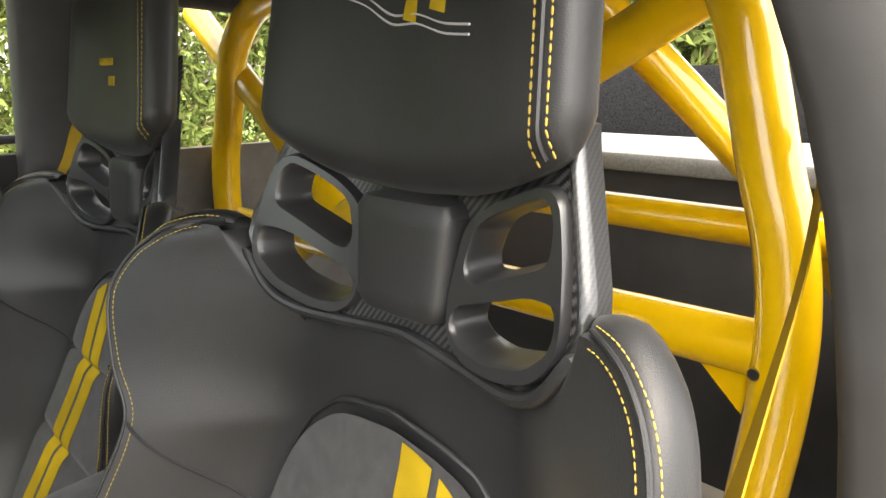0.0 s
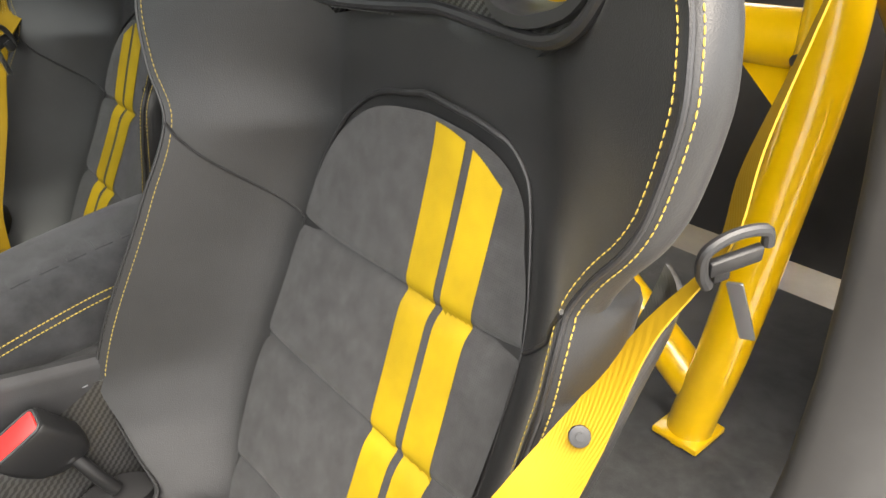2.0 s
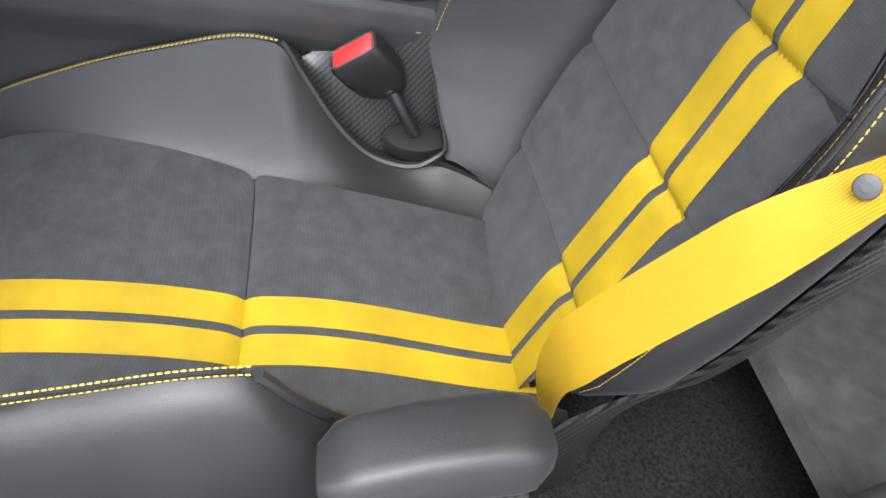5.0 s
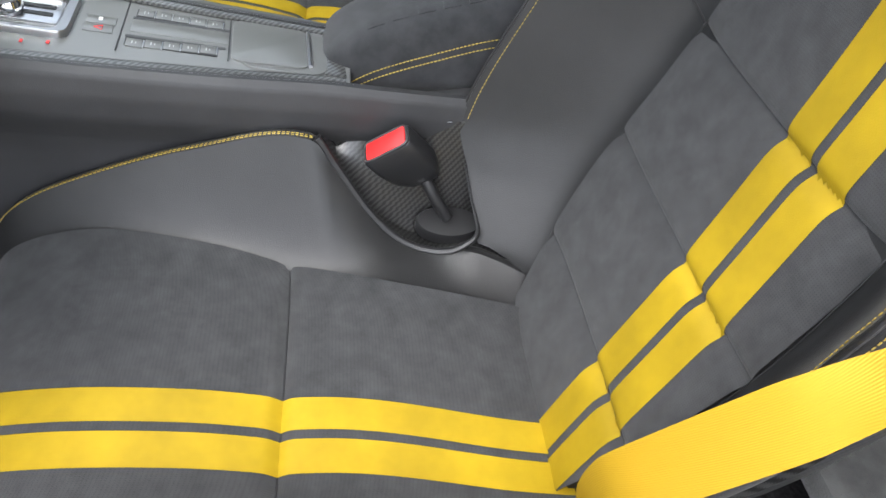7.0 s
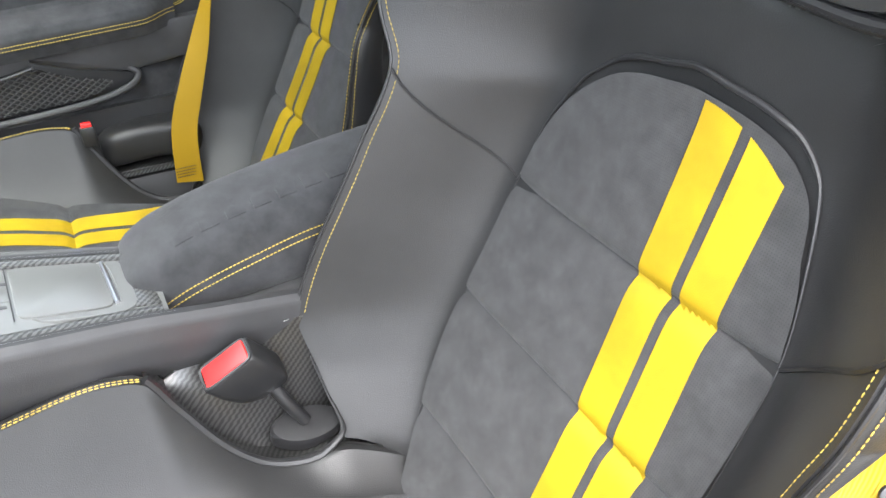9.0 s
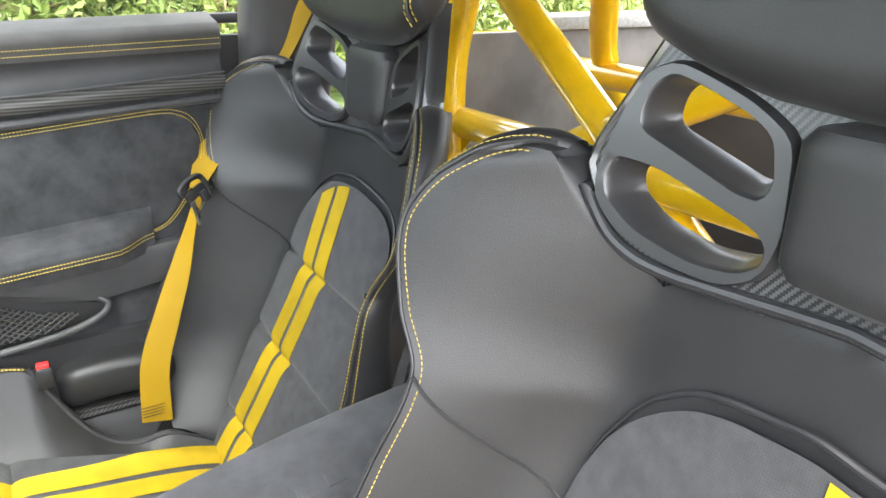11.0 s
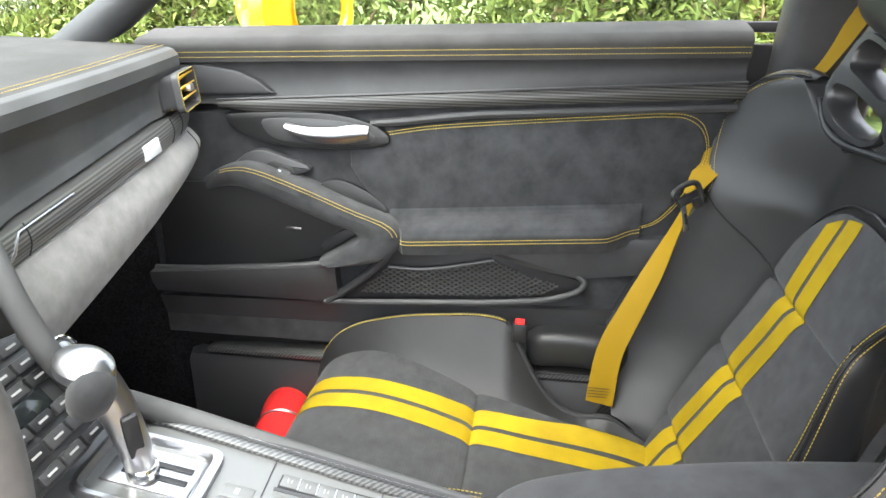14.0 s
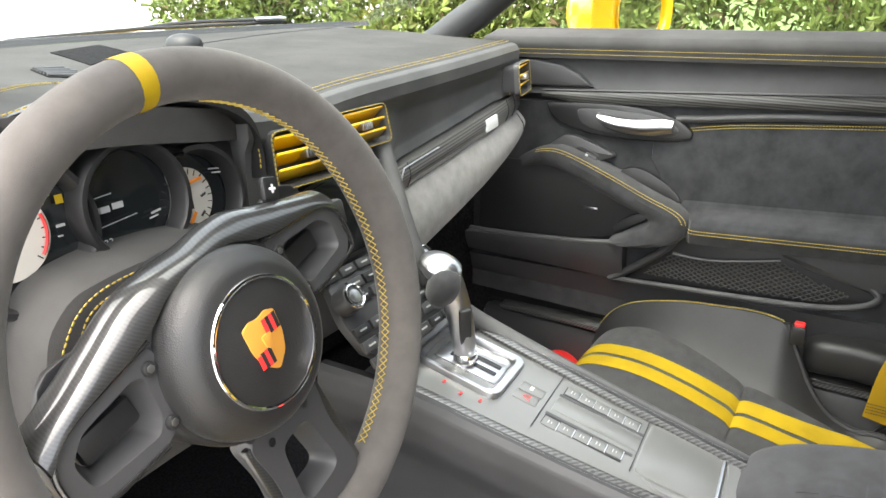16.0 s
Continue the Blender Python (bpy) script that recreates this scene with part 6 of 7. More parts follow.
def spoke_frame(outline, hole, depth):
    """A moulded frame whose opening narrows towards its back."""
    n = 56
    o, h = even_loop(rounded(outline, 5, 0.3), n), even_loop(rounded(hole, 5, 0.3), n)
    oc, hc = sum(o, Vector((0, 0))) / n, sum(h, Vector((0, 0))) / n
    bm = bmesh.new()

    def ring_row(loop, c, k, z):
        return [bm.verts.new(((c + (p - c) * k).x, (c + (p - c) * k).y, z)) for p in loop]
    rows = [ring_row(o, oc, 1.0, -depth), ring_row(o, oc, 1.0, -0.003), ring_row(o, oc, 0.975, 0.0)]
    inner = [ring_row(h, hc, 1.0, 0.0), ring_row(h, hc, 0.97, -0.002), ring_row(h, hc, 0.80, -depth * 0.7), ring_row(h, hc, 0.74, -depth)]
    for some in (rows, inner):
        for a, b in zip(some, some[1:]):
            for i in range(n):
                bm.faces.new((a[i], a[(i + 1) % n], b[(i + 1) % n], b[i]))
    edges = [bm.edges.get((l[i], l[(i + 1) % n])) for l in (rows[-1], inner[0]) for i in range(n)]
    bmesh.ops.triangle_fill(bm, use_beauty=True, edges=edges)
    return bm


BLADE_TOP = [(0.0, 0.082), (0.03, 0.083), (0.055, 0.080), (0.085, 0.069), (0.12, 0.056), (0.150, 0.046)]
BLADE_LOW = [(0.0, 0.069), (0.03, 0.066), (0.055, 0.054), (0.075, 0.048), (0.10, 0.044), (0.131, 0.037), (0.150, 0.024)]
for sg in (-1, 1):
    outline = [(sg * x, y) for x, y in ((0.058, 0.050), (0.100, 0.045), (0.134, 0.038), (0.150, 0.022), (0.151, -0.006), (0.140, -0.016), (0.084, -0.018), (0.064, -0.006))]
    hole = [(sg * x, y) for x, y in ((0.074, 0.036), (0.124, 0.030), (0.138, 0.018), (0.136, -0.004), (0.086, -0.008), (0.078, 0.002))]
    sp = part("spoke", turned(spoke_frame(outline, hole, 0.026), pose(0, 0, 0.018, 0, sg * 3, 0)), SATIN, wheel, "moulded satin black spoke")

    def blade_at(u, v):
        x = 0.150 * u
        lo, hi = curve(x, BLADE_LOW), curve(x, BLADE_TOP)
        a = v * math.pi / 2
        return Vector((sg * x, lo + (hi - lo) * math.sin(a), 0.0215 - 0.05 * x - 0.026 * (1 - math.cos(a))))
    part("carbon_blade", slab(blade_at, 30, 14, (0, -0.002, -0.005)), CARBON_GLOSS, sp, "glossy carbon spoke cover")
    rim_line = [(sg * x, y, 0.0195 - 0.05 * x) for x, y in ((0.060, 0.049), (0.100, 0.044), (0.133, 0.037), (0.149, 0.022), (0.150, -0.006), (0.140, -0.015), (0.086, -0.017))]
    part("spoke_edge", tube(smooth_line(rim_line, 5), 0.0019, 8), GLOSSY, sp, "gloss black edge line")
    for x, y in ((0.069, 0.034), (0.076, -0.006)):
        part("screw", turned(disc(0.0050, 0.004, 16, 0.0008), pose(sg * x, y, 0.0178)), PLASTIC, sp)
        part("screw_head", turned(disc(0.0030, 0.002, 6, 0.0004), pose(sg * x, y, 0.0184)), STEEL, sp)
    part("key_pod", box((0.046, 0.020, 0.010), (sg * 0.104, 0.012, -0.008), 0.004), PLASTIC, sp)
low = [(-0.042, -0.066), (0.042, -0.066), (0.036, -0.110), (0.044, -0.172), (-0.044, -0.172), (-0.036, -0.110)]
lowh = [(-0.016, -0.092), (0.016, -0.092), (0.024, -0.150), (-0.024, -0.150)]
lsp = part("lower_spoke", turned(spoke_frame(low, lowh, 0.024), pose(0, 0, 0.012)), SATIN, wheel, "moulded lower spoke")
for sg in (-1, 1):
    part("screw", turned(disc(0.0045, 0.004, 16, 0.0008), pose(sg * 0.021, -0.082, 0.012)), PLASTIC, lsp)
    part("carbon_blade", turned(prism(rounded([(sg * x, y) for x, y in ((0.030, -0.072), (0.044, -0.070), (0.046, -0.165), (0.034, -0.165))], 3, 0.2), 0.006, 0.002), pose(0, 0, 0.011)), CARBON_GLOSS, lsp, "glossy carbon spoke cover")
for sg in (-1, 1):
    part("shift_paddle", turned(prism(rounded([(sg * x, y) for x, y in ((0.07, 0.055), (0.13, 0.065), (0.15, 0.02), (0.09, 0.0))], 3), 0.006, 0.002), pose(0, 0, -0.028)), PLASTIC, wheel, "dark shift paddle")
for ob in wheel.children:
    if ob.name.split(".")[0] not in ("rim", "top_mark", "lacing", "shift_paddle"):
        ob.location = (-0.015, 0.0, -0.005)
column = empty("steering_column", (0.415, 0.50, 0.79), "black steering column cover with stalks", "steering column")
column.matrix_basis = pose(0.415, 0.51, 0.80, 75, 0, 0)
part("cover", box((0.12, 0.10, 0.16), (0, -0.005, -0.02), 0.025, segments=4), PLASTIC, column)
part("stalk", tube([(0.05, 0.01, 0.03), (0.10, 0.03, 0.04), (0.17, 0.055, 0.05)], 0.008, 10), PLASTIC, column)
part("stalk_tip", turned(box((0.02, 0.026, 0.014), (0.178, 0.058, 0.051), 0.004), pose(0, 0, 0)), SATIN, column)
part("stalk", tube([(-0.05, 0.0, 0.03), (-0.10, 0.0, 0.04), (-0.15, -0.01, 0.05)], 0.008, 10), PLASTIC, column)
paddle = part("paddle_tip", turned(box((0.017, 0.020, 0.008), (0, 0, 0), 0.003), pose(0.094, 0.070, -0.012, 0, 0, -25)), PLASTIC, wheel, "black paddle tip with white plus")
for w, h in ((0.007, 0.002), (0.002, 0.007)):
    part("plus_mark", turned(box((w, h, 0.0008)), pose(0.094, 0.070, -0.0078, 0, 0, -25)), WHITE, paddle)
# lower dashboard by the driver
def knee(u, v):
    x = 0.20 + 0.42 * u
    return Vector((x, 0.545 + 0.05 * (1 - v) + 0.03 * (2 * u - 1) ** 2, 0.62 + 0.235 * v - 0.03 * (2 * u - 1) ** 2 * v))
hpart("driver_knee_panel", slab(knee, 20, 12, (0, 0.05, 0)), DASH)
SHROUD = [(0.298, 0.69), (0.302, 0.805), (0.312, 0.850), (0.336, 0.874), (0.385, 0.882), (0.46, 0.880), (0.52, 0.866), (0.54, 0.79), (0.53, 0.69)]
hpart("column_shroud", turned(prism(rounded(list(reversed(SHROUD)), 4, 0.4), 0.07, 0.016), Matrix(((1, 0, 0, 0), (0, 0, -1, 0.502), (0, 1, 0, 0), (0, 0, 0, 1)))), PAD, "grey leather shroud behind the wheel")
for off in (0.0, 0.008):
    line = smooth_line([(x + 0.014 + off * (1 if k < 3 else 0.3), 0.5012, z - (0.0 if k < 2 else 0.008 + off)) for k, (x, z) in enumerate(SHROUD[:6]) if k != 0 or True], 8)
    hpart("stitching", stitches(line, 0.0052, 0.004, 0.0008), THREAD, "yellow thread")

# ---- centre console ----
console = empty("centre_console", (0.80, 0.25, 0.45), "black centre console with silver framed switches and selector", "centre console")


def cpart(name, bm, mat, label="", parent=None):
    return part(name, move(bm, (-0.80, -0.25, -0.45)), mat, parent or console, label)


def con_z(y):
    return 0.506 + 0.250 * y


def con_l(y):
    return curve(y, [(-0.2, 0.790), (0.02, 0.762), (0.10, 0.753), (0.20, 0.733), (0.32, 0.714), (0.48, 0.690), (0.56, 0.662)])


def con_r(y):
    return curve(y, [(0.02, 0.893), (0.10, 0.890), (0.20, 0.888), (0.32, 0.888), (0.48, 0.888), (0.56, 0.886)])


def con_top(u, v, lift=0.0):
    y = 0.52 - 0.455 * v
    a, b = con_l(y), con_r(y)
    return Vector((a + (b - a) * u, y, con_z(y) + lift - 0.004 * (2 * u - 1) ** 4))


CON = math.degrees(math.atan(0.250))
cpart("deck", slab(con_top, 10, 30, (0, 0, -0.02)), DECK, "dark grey satin deck")
def flank(sg):
    def f(u, v):
        y = 0.56 - (0.74 if sg < 0 else 0.52) * u
        x = con_l(y) if sg < 0 else con_r(y)
        prof = [(0.0, 0.004), (0.010, 0.004), (0.016, -0.004), (0.018, -0.03), (0.014, -0.06)] + ([(0.03, -0.16), (0.03, -0.26)] if sg > 0 else [(-0.012, -0.11), (-0.03, -0.26)])
        t = v * (len(prof) - 1)
        i = min(int(t), len(prof) - 2)
        q = t - i
        return Vector((x + sg * (prof[i][0] + (prof[i + 1][0] - prof[i][0]) * q), y, con_z(y) + prof[i][1] + (prof[i + 1][1] - prof[i][1]) * q))
    return grid(f, 30, 24)
cpart("flank", flank(-1), DASH, "leather console flank")
cpart("flank", flank(1), DASH, "leather console flank")
for sg, fn in ((-1, con_l), (1, con_r)):
    cpart("edge_band", slab(lambda u, v: Vector((fn(0.50 - 0.43 * u) + sg * (0.001 - 0.014 * v), 0.50 - 0.43 * u, con_z(0.50 - 0.43 * u) + 0.003 + 0.002 * math.sin(math.pi * v))), 20, 3, (0, 0, -0.004)), CARBON_FINE, "carbon weave edge band")
    cpart("bright_edge", tube([(fn(0.40 - 0.34 * k / 16) + sg * 0.004, 0.40 - 0.34 * k / 16, con_z(0.40 - 0.34 * k / 16) + 0.003) for k in range(17)], 0.0010, 8), SILVER, "bright edge line")


def on_deck(x, y, lift=0.0):
    x, y = x + 0.021, y + 0.014
    return Matrix.Translation((x - 0.80, y - 0.25, con_z(y) + lift - 0.45)) @ pose(0, 0, 0, CON, 0, 4)


def deck_part(name, bm, x, y, mat, label="", lift=0.004, parent=None):
    return part(name, turned(bm, on_deck(x, y, lift)), mat, parent or console, label)


gate = deck_part("gate_frame", frame_plate([(-0.052, -0.060), (0.052, -0.060), (0.050, 0.062), (-0.050, 0.062)], [(-0.043, -0.046), (0.043, -0.046), (0.041, 0.054), (-0.041, 0.054)], 0.012, SILVER, "g", "", 0.16), 0.782, 0.419, STEEL, "brushed silver selector frame", 0.008)
deck_part("gate_well", box((0.080, 0.098, 0.004), (0, 0.004, -0.010)), 0.782, 0.419, PLASTIC, "", 0.004, gate)
deck_part("gate_plate", box((0.056, 0.088, 0.004), (0.006, 0.0, -0.004), 0.001), 0.782, 0.419, SILVER, "", 0.004, gate)
for x in (-0.004, 0.014):
    deck_part("gate_slot", box((0.007, 0.066, 0.003), (x, -0.004, -0.0015), 0.001), 0.782, 0.419, PLASTIC, "", 0.004, gate)
for k, (dx, dy) in enumerate(((-0.060, -0.016), (-0.054, -0.040), (-0.056, 0.010))):
    deck_part("red_letter_bar", box((0.006, 0.003, 0.0008)), 0.776 + dx, 0.414 + dy, REDP, "", 0.0012)

selector = empty("gear_selector", (0.798, 0.440, 0.614), "chrome gear selector lever with dark leather grip", "gear selector")
part("stem", tube(smooth_line([(0, 0, 0.0), (-0.001, 0.002, 0.03), (-0.004, 0.008, 0.07), (-0.008, 0.018, 0.105), (-0.012, 0.028, 0.125)], 6), lambda t: 0.0135 + 0.007 * t, 20), SILVER, selector, "polished chrome stem")
part("stem_collar", move(disc(0.016, 0.012, 32, 0.003), (0, 0, 0.018)), CHROME, selector)
part("grip", turned(loft([[Vector((r * math.cos(a), r * 0.8 * math.sin(a), z)) for a in [j / 20 * math.tau for j in range(20)]] for z, r in ((-0.026, 0.006), (-0.022, 0.016), (-0.010, 0.024), (0.004, 0.026), (0.016, 0.022), (0.024, 0.014), (0.027, 0.004))]), pose(-0.024, 0.020, 0.112, 25, -12, 0)), SUEDE, selector, "dark suede knob side")
part("cap", turned(loft([[Vector((r * math.cos(a), 1.25 * r * math.sin(a), z)) for a in [j / 24 * math.tau for j in range(24)]] for z, r in ((-0.012, 0.018), (-0.004, 0.023), (0.006, 0.022), (0.012, 0.016), (0.015, 0.005))]), pose(-0.014, 0.030, 0.134, 18, -14, 0)), SILVER, selector, "polished chrome cap")
part("release_panel", turned(box((0.016, 0.008, 0.052), (0, 0, 0), 0.003), pose(-0.0125, -0.0055, 0.060, 8, -5, -37)), PLASTIC, selector, "dark inlay")

for x in (0.7725, 0.7925):
    deck_part("hazard_key", box((0.0190, 0.032, 0.002), (0, 0, 0), 0.0008), x, 0.336, DECK, "flush grey key", 0.0003)
tri_mark = tube([(0.006 * math.cos(a), 0.006 * math.sin(a), 0) for a in (radians(90), radians(210), radians(330))], 0.0006, 5, True)
deck_part("hazard_triangle", tri_mark, 0.7725, 0.334, REDP, "", 0.0019)
deck_part("key_mark", box((0.007, 0.004, 0.0006)), 0.793, 0.337, WHITE, "", 0.0018)
deck_part("joint", box((0.125, 0.0012, 0.001)), 0.790, 0.313, PLASTIC, "", 0.0006)
deck_part("joint", box((0.115, 0.0012, 0.001)), 0.803, 0.196, PLASTIC, "", 0.0006)
for x0, drift in ((0.752, 0.0030), (0.828, 0.0004)):
    deck_part("key_slot", box((0.0195, 0.102, 0.0008)), x0 + 2 * drift, 0.255, PLASTIC, "", 0.0003)
    for k in range(5):
        y = 0.294 - 0.0195 * k
        x = x0 + drift * k
        deck_part("switch", box((0.0180, 0.0182, 0.002), (0, 0, 0), 0.0004), x, y, DECK, "flush grey console key", 0.0003)
        deck_part("switch_gap", box((0.0165, 0.0012, 0.0012)), x, y - 0.00975, SILVER, "", 0.0010)
        deck_part("key_mark", box((0.006, 0.0012, 0.0004)), x, y + 0.002, GREYP, "", 0.0014)
        deck_part("key_mark", box((0.004, 0.0010, 0.0004)), x, y - 0.002, GREYP, "", 0.0014)
    # dark channel along the row
    deck_part("channel", box((0.0050, 0.112, 0.0006)), x0 + 2 * drift + (0.0125 if x0 < 0.8 else -0.0125), 0.252, SATIN, "", 0.0003)
deck_part("deck_rib", box((0.030, 0.112, 0.0016), (0, 0, 0), 0.0006), 0.796, 0.250, DECK, "", 0.0000)
lid = deck_part("tray_lid", prism(rounded([(-0.050, -0.044), (0.048, -0.044), (0.052, 0.048), (-0.054, 0.048)], 4, 0.14), 0.003, 0.0008), 0.805, 0.146, DECK, "grey satin tray lid", 0.0012)
deck_part("lid_edge", tube([(-0.046, -0.0462, 0.0), (0.044, -0.0462, 0.0)], 0.0026, 8), 0.805, 0.146, SILVER, "bright rear edge", 0.0012, lid)
deck_part("deck_end", frame_plate([(-0.066, -0.066), (0.060, -0.066), (0.062, 0.045), (-0.064, 0.045)], [(-0.051, -0.047), (0.049, -0.047), (0.053, 0.043), (-0.055, 0.043)], 0.004, SILVER, "e"), 0.805, 0.144, DECK, "grey tray surround", 0.0008)
deck_part("weave_end", box((0.12, 0.03, 0.008), (0, 0, 0), 0.003), 0.814, 0.074, CARBON_FINE, "", -0.004)

# armrest box
armrest = empty("console_armrest", (0.865, -0.1, 0.48), "dark suede centre armrest with embossed bars and stitching", "armrest")
REST_TOP = [(-0.38, 0.620), (-0.196, 0.608), (-0.093, 0.595), (0.0, 0.578), (0.053, 0.561), (0.085, 0.544), (0.100, 0.530)]
REST_LOW = [(-0.38, 0.468), (0.030, 0.470), (0.070, 0.484), (0.100, 0.508)]
REST_SEAM = [(-0.38, 0.572), (-0.121, 0.552), (-0.043, 0.537), (0.029, 0.519), (0.060, 0.506), (0.080, 0.490)]


def rest_side(y):
    """Half width of the armrest, rounded at its nose."""
    v = (0.100 - y) / 0.47
    return (0.068 + 0.012 * v) * (0.62 + 0.38 * math.sqrt(max(0.0, 1 - max(0.0, 1 - v / 0.12) ** 2)))


def rest(u, v):
    y = 0.100 - 0.47 * v
    a = u * math.tau
    c, s = math.cos(a), math.sin(a)
    hi, lo = curve(y, REST_TOP), curve(y, REST_LOW)
    return Vector((0.866 + 0.015 * v + rest_side(y) * math.copysign(abs(c) ** 0.38, c), y, (hi + lo) / 2 + (hi - lo) / 2 * math.copysign(abs(s) ** 0.55, s)))
bm = grid(rest, 48, 60, True)
bm.verts.ensure_lookup_table()
bm.faces.new([bm.verts[i] for i in range(48)])
part("cushion", move(bm, (-0.865, 0.1, -0.48)), SUEDE, armrest)
for drop in (0.0, 0.010):
    line = []
    for k in range(41):
        y = 0.080 - 0.43 * k / 40 - 0.4 * drop
        hi, lo, z = curve(y, REST_TOP), curve(y, REST_LOW), curve(y, REST_SEAM) - drop
        q = min(1.0, abs((2 * z - hi - lo) / (hi - lo))) ** (1 / 0.55)
        line.append((0.866 + 0.015 * (0.100 - y) / 0.47 - rest_side(y) * (1 - q * q) ** 0.19 - 0.0006 - 0.865, y + 0.1, z - 0.48))
    part("stitching", stitches(line, 0.005, 0.004, 0.0008), THREAD, armrest, "yellow thread")
for k in range(7):
    v0 = 0.13 + 0.068 * k
    bar_face = slab(lambda u, v: rest(0.268 + 0.050 * u, v0 + 0.046 * v) + Vector((0, 0, 0.0012)), 6, 4, (0, 0, -0.003))
    part("embossed_bar", move(bar_face, (-0.865, 0.1, -0.48)), SUEDE, armrest)
part("base", box((0.125, 0.42, 0.12), (0.01, -0.05, -0.077), 0.02), DASH, armrest)
# leather ledge between seat and console
cpart("side_ledge", tube(smooth_line([(0.785, 0.45, 0.44), (0.792, 0.25, 0.450), (0.798, 0.10, 0.450), (0.802, -0.05, 0.455), (0.81, -0.3, 0.47)], 6), 0.028, 14, flat=0.8), DASH, "soft leather ledge")
cpart("side_ledge", tube(smooth_line([(0.915, 0.45, 0.44), (0.91, 0.25, 0.45), (0.905, 0.10, 0.45), (0.90, -0.05, 0.452), (0.90, -0.3, 0.47)], 6), 0.028, 14, flat=0.8), DASH, "soft leather ledge")

# ---- red extinguisher in the passenger footwell ----
ext = empty("fire_extinguisher", (1.09, 0.50, 0.25), "red fire extinguisher lying before the passenger seat", "fire extinguisher")
ext.matrix_basis = pose(1.345, 0.535, 0.245, 0, 90, 10)
rows = [[Vector((r * math.cos(a), r * math.sin(a), z)) for a in [j / 32 * math.tau for j in range(32)]] for z, r in ((-0.16, 0.012), (-0.155, 0.035), (-0.14, 0.047), (-0.12, 0.05), (0.10, 0.05), (0.12, 0.047), (0.135, 0.035), (0.14, 0.012))]
part("cylinder", loft(rows), RED, ext, "glossy red cylinder")
for k in range(3):
    part("label_bar", turned(box((0.0008, 0.05 - 0.01 * k, 0.004)), pose(-0.0502, 0.0, -0.09 + 0.012 * k)), WHITE, ext)
part("valve", move(disc(0.014, 0.03, 20, 0.003), (0, 0, 0.165)), PLASTIC, ext)
part("clamp_band", tube([(0.051 * math.cos(a), 0.051 * math.sin(a), 0.03) for a in [k / 40 * math.tau for k in range(40)]], 0.003, 6, True), STEEL, ext)

# ---- outside ----
CONCRETE = material("pale_concrete", (0.36, 0.35, 0.33), 0.9)
mottle(CONCRETE, (0.30, 0.29, 0.275), (0.42, 0.41, 0.39), 3.0, 8.0)
GRASS = material("lawn_green", (0.10, 0.16, 0.03), 1.0)
mottle(GRASS, (0.06, 0.11, 0.02), (0.16, 0.22, 0.05), 6.0, 8.0)
LEAF = material("conifer_green", (0.07, 0.13, 0.03), 0.95, spec=0.1)
gi = node(LEAF, "ShaderNodeNewGeometry")
lr = node(LEAF, "ShaderNodeValToRGB")
lr.color_ramp.elements[0].color, lr.color_ramp.elements[1].color = (0.102, 0.136, 0.038, 1), (0.187, 0.230, 0.064, 1)
mid = lr.color_ramp.elements.new(0.12)
mid.color = (0.145, 0.102, 0.060, 1)
mid2 = lr.color_ramp.elements.new(0.2)
mid2.color = (0.119, 0.162, 0.047, 1)
link(LEAF, gi.outputs["Random Per Island"], lr.inputs["Fac"])
link(LEAF, lr.outputs["Color"], LEAF.node_tree.nodes["Principled BSDF"].inputs["Base Color"])
LEAF.node_tree.nodes["Principled BSDF"].inputs["Subsurface Weight"].default_value = 0.0

ground = mesh_object("ground", grid(lambda u, v: Vector((-400 + 800 * u, -400 + 800 * v, 0)), 4, 4), CONCRETE)
tagged(ground, "pale sunlit concrete drive", "ground", kind="structure")
lawn = mesh_object("lawn", slab(lambda u, v: Vector((4.2 + 60 * u, -40 + 54 * v, 0.03)), 4, 4, (0, 0, -0.02)), GRASS)
tagged(lawn, "green lawn behind the drive", "lawn", kind="structure")
far = mesh_object("lawn_far", slab(lambda u, v: Vector((-30 + 34 * u, 26 + 14 * v, 0.03)), 4, 4, (0, 0, -0.02)), GRASS)
tagged(far, "green lawn beyond the drive", "lawn", kind="structure")


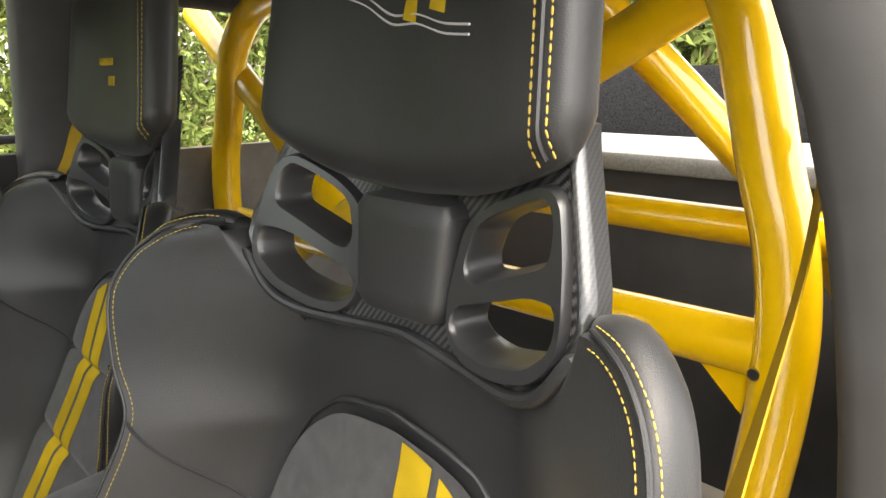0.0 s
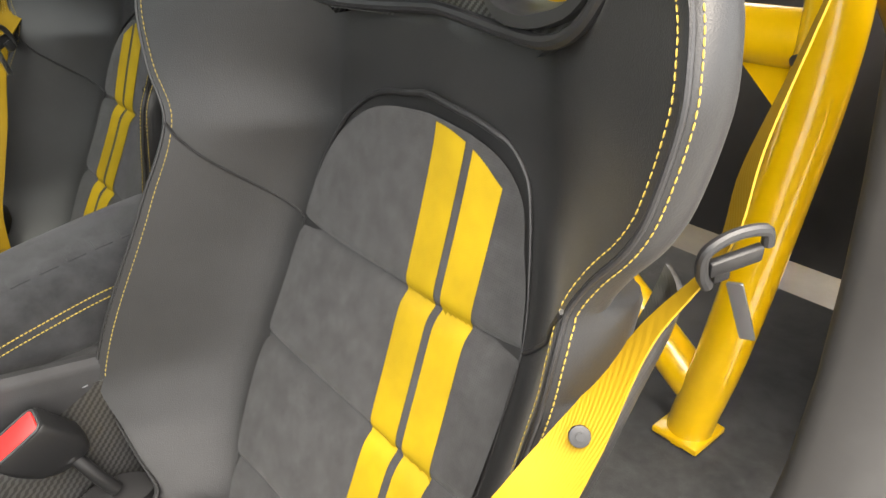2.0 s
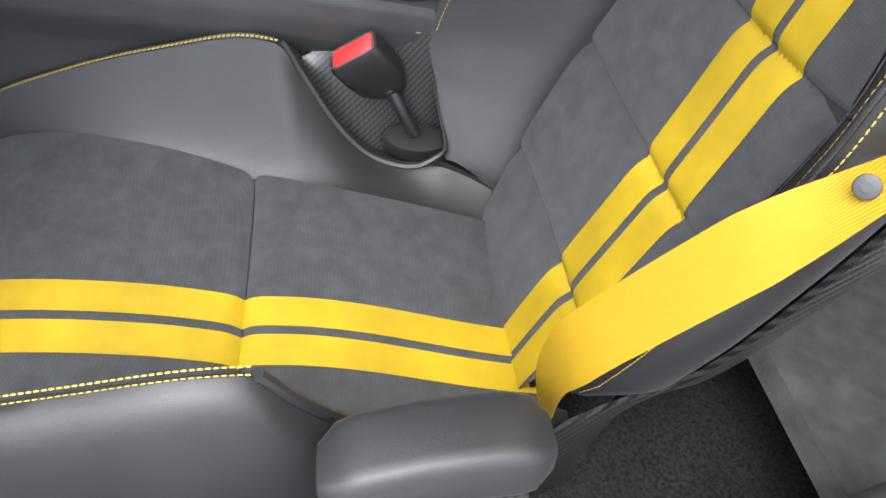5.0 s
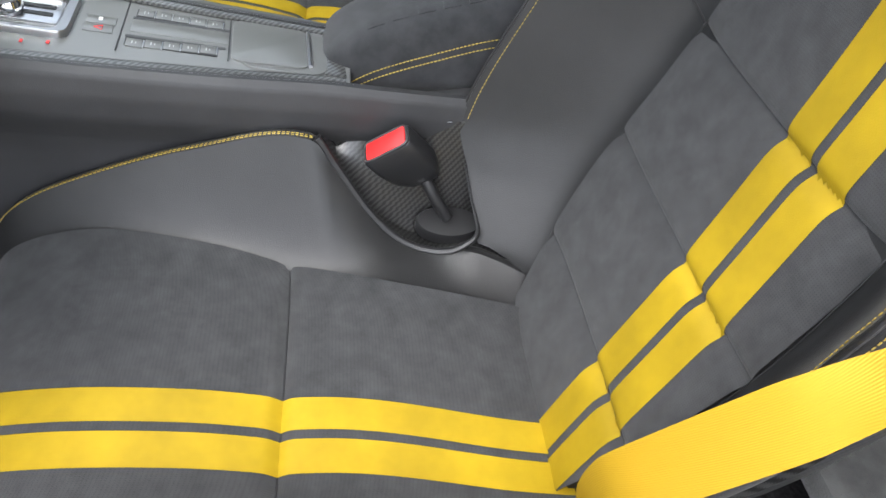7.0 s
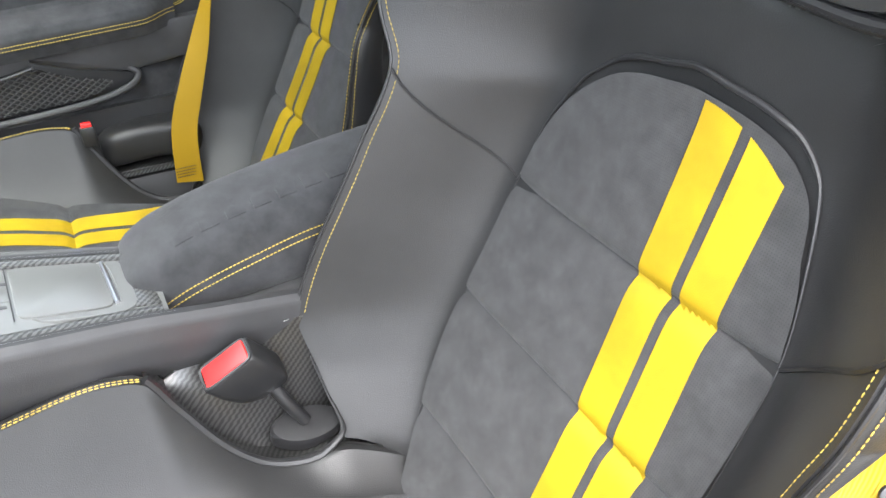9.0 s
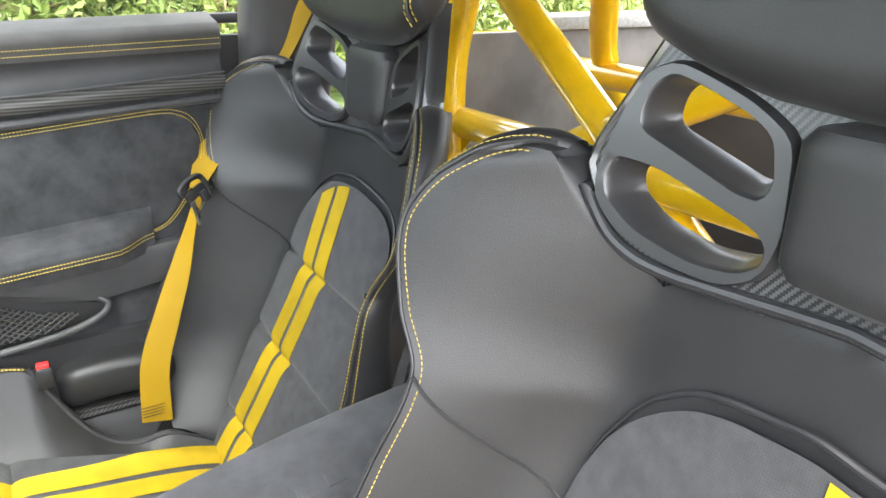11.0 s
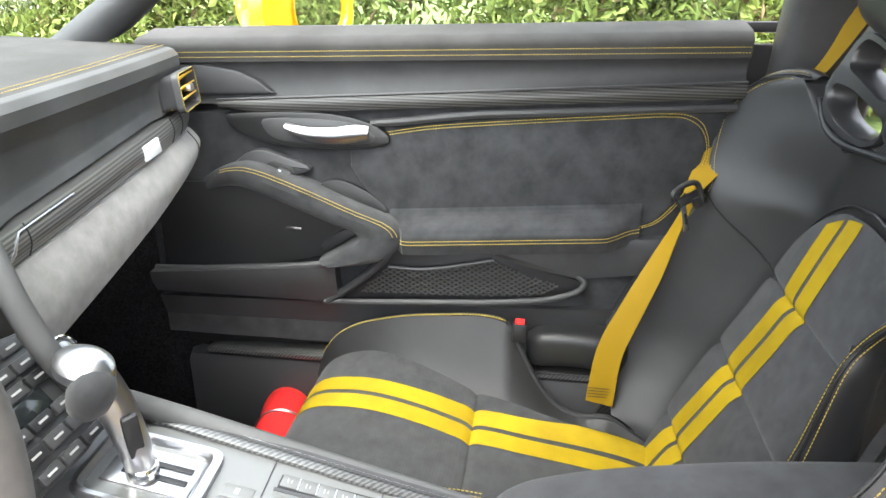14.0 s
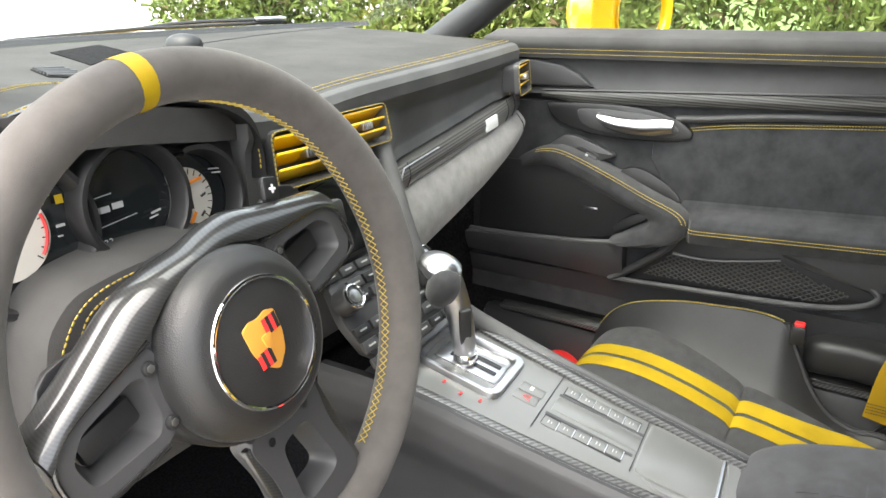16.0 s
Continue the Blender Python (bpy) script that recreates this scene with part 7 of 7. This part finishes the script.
def shrubs(name, count, box_of, height, lumps, size, seed, label):
    """A mass of small feathery sprays on rounded lumps."""
    x0, x1, y0, y1 = box_of
    rng = np.random.default_rng(seed)
    cs = np.stack([x0 + (x1 - x0) * rng.random(lumps), y0 + (y1 - y0) * rng.random(lumps), 0.15 + (height - 0.3) * rng.random(lumps) ** 0.8], 1)
    rs = 0.3 + 0.45 * rng.random(lumps)

    def unit(a):
        return a / np.linalg.norm(a, axis=1, keepdims=True)
    pick = rng.integers(lumps, size=count)
    d = unit(rng.normal(size=(count, 3)))
    c = cs[pick] + d * rs[pick][:, None] * (0.55 + 0.55 * rng.random((count, 1)))
    c[:, 2] = np.abs(c[:, 2])
    way = unit(rng.normal(size=(count, 3)) + np.array([0, 0, 0.9]) + 1.2 * d)
    side = unit(np.cross(way, rng.normal(size=(count, 3))))
    length, wide = size * (0.6 + rng.random((count, 1))), size * 0.20 * (0.6 + rng.random((count, 1)))
    mid = c + way * length * 0.45 + np.cross(side, way) * wide * 0.5
    verts = np.stack([c, mid + side * wide, c + way * length, mid - side * wide], 1).reshape(-1, 3)
    k = np.arange(count)[:, None] * 4
    faces = np.concatenate([k + np.array([0, 1, 2]), k + np.array([0, 2, 3])], 0)
    me = bpy.data.meshes.new(name)
    me.from_pydata(verts.tolist(), [], faces.tolist())
    me.materials.append(LEAF)
    ob = new(name, me)
    return tagged(ob, label, "hedge", kind="stuff")


shrubs("hedge", 220000, (5.4, 7.2, -11, 7.4), 3.2, 460, 0.085, 5, "dense green conifer hedge with brown patches")
shrubs("hedge", 36000, (0.5, 6.5, 15, 19), 3.4, 140, 0.16, 9, "green conifer shrubs beyond the drive")
shrubs("hedge", 20000, (1.6, 6, -13, -8), 3.2, 120, 0.18, 13, "green conifer shrubs behind the car")

# ---- door mirror ----
mirror = empty("door_mirror", (1.735, 0.60, 0.962), "yellow painted door mirror", "door mirror")
def shell(s, y):
    return [Vector((0.125 * s * math.copysign(abs(math.cos(a)) ** 0.6, math.cos(a)), y, 0.066 * s * math.copysign(abs(math.sin(a)) ** 0.7, math.sin(a)))) for a in [j / 40 * math.tau for j in range(40)]]
rows = [shell(0.86, -0.040), shell(0.90, -0.062)] + [shell(math.sqrt(max(0.01, 1 - (k / 12) ** 2.6)), -0.064 + 0.13 * k / 12) for k in range(13)]
part("housing", move(loft(rows, False), (0.02, 0.02, 0.052)), PAINT, mirror)
loop = [(v.x, v.z) for v in shell(0.87, 0)]
part("face", turned(prism(loop, 0.006), pose(0.02, -0.024, 0.052, 90, 0, 0)), PAINT, mirror)
part("mirror_glass", turned(prism([(0.62 * x + 0.036, 0.86 * y) for x, y in loop], 0.004), pose(0.02, -0.033, 0.052, 90, 0, 0)), MIRROR, mirror, "mirror glass")
part("arm", box((0.16, 0.07, 0.03), (-0.08, 0.02, -0.015), 0.012), PAINT, mirror)
mirror.rotation_euler = (0, 0, radians(-22))
mirror.scale = (1.12, 1.12, 1.12)
# ---- wiper ----
wiper = empty("wiper", (1.30, 1.36, 0.99), "black windscreen wiper at rest below the glass", "wiper")
part("arm", tube(smooth_line([(-0.24, 0.10, -0.012), (-0.10, 0.04, 0.004), (0.06, -0.05, 0.008)], 5), 0.0045, 8), PLASTIC, wiper)
part("blade", tube([(-0.45, 0.12, -0.016), (-0.2, 0.06, -0.004), (0.10, -0.07, 0.002)], 0.004, 8), PLASTIC, wiper)
part("clip", box((0.075, 0.022, 0.010), (0.075, -0.058, 0.010), 0.004, (0, 0, -22)), SILVER, wiper)
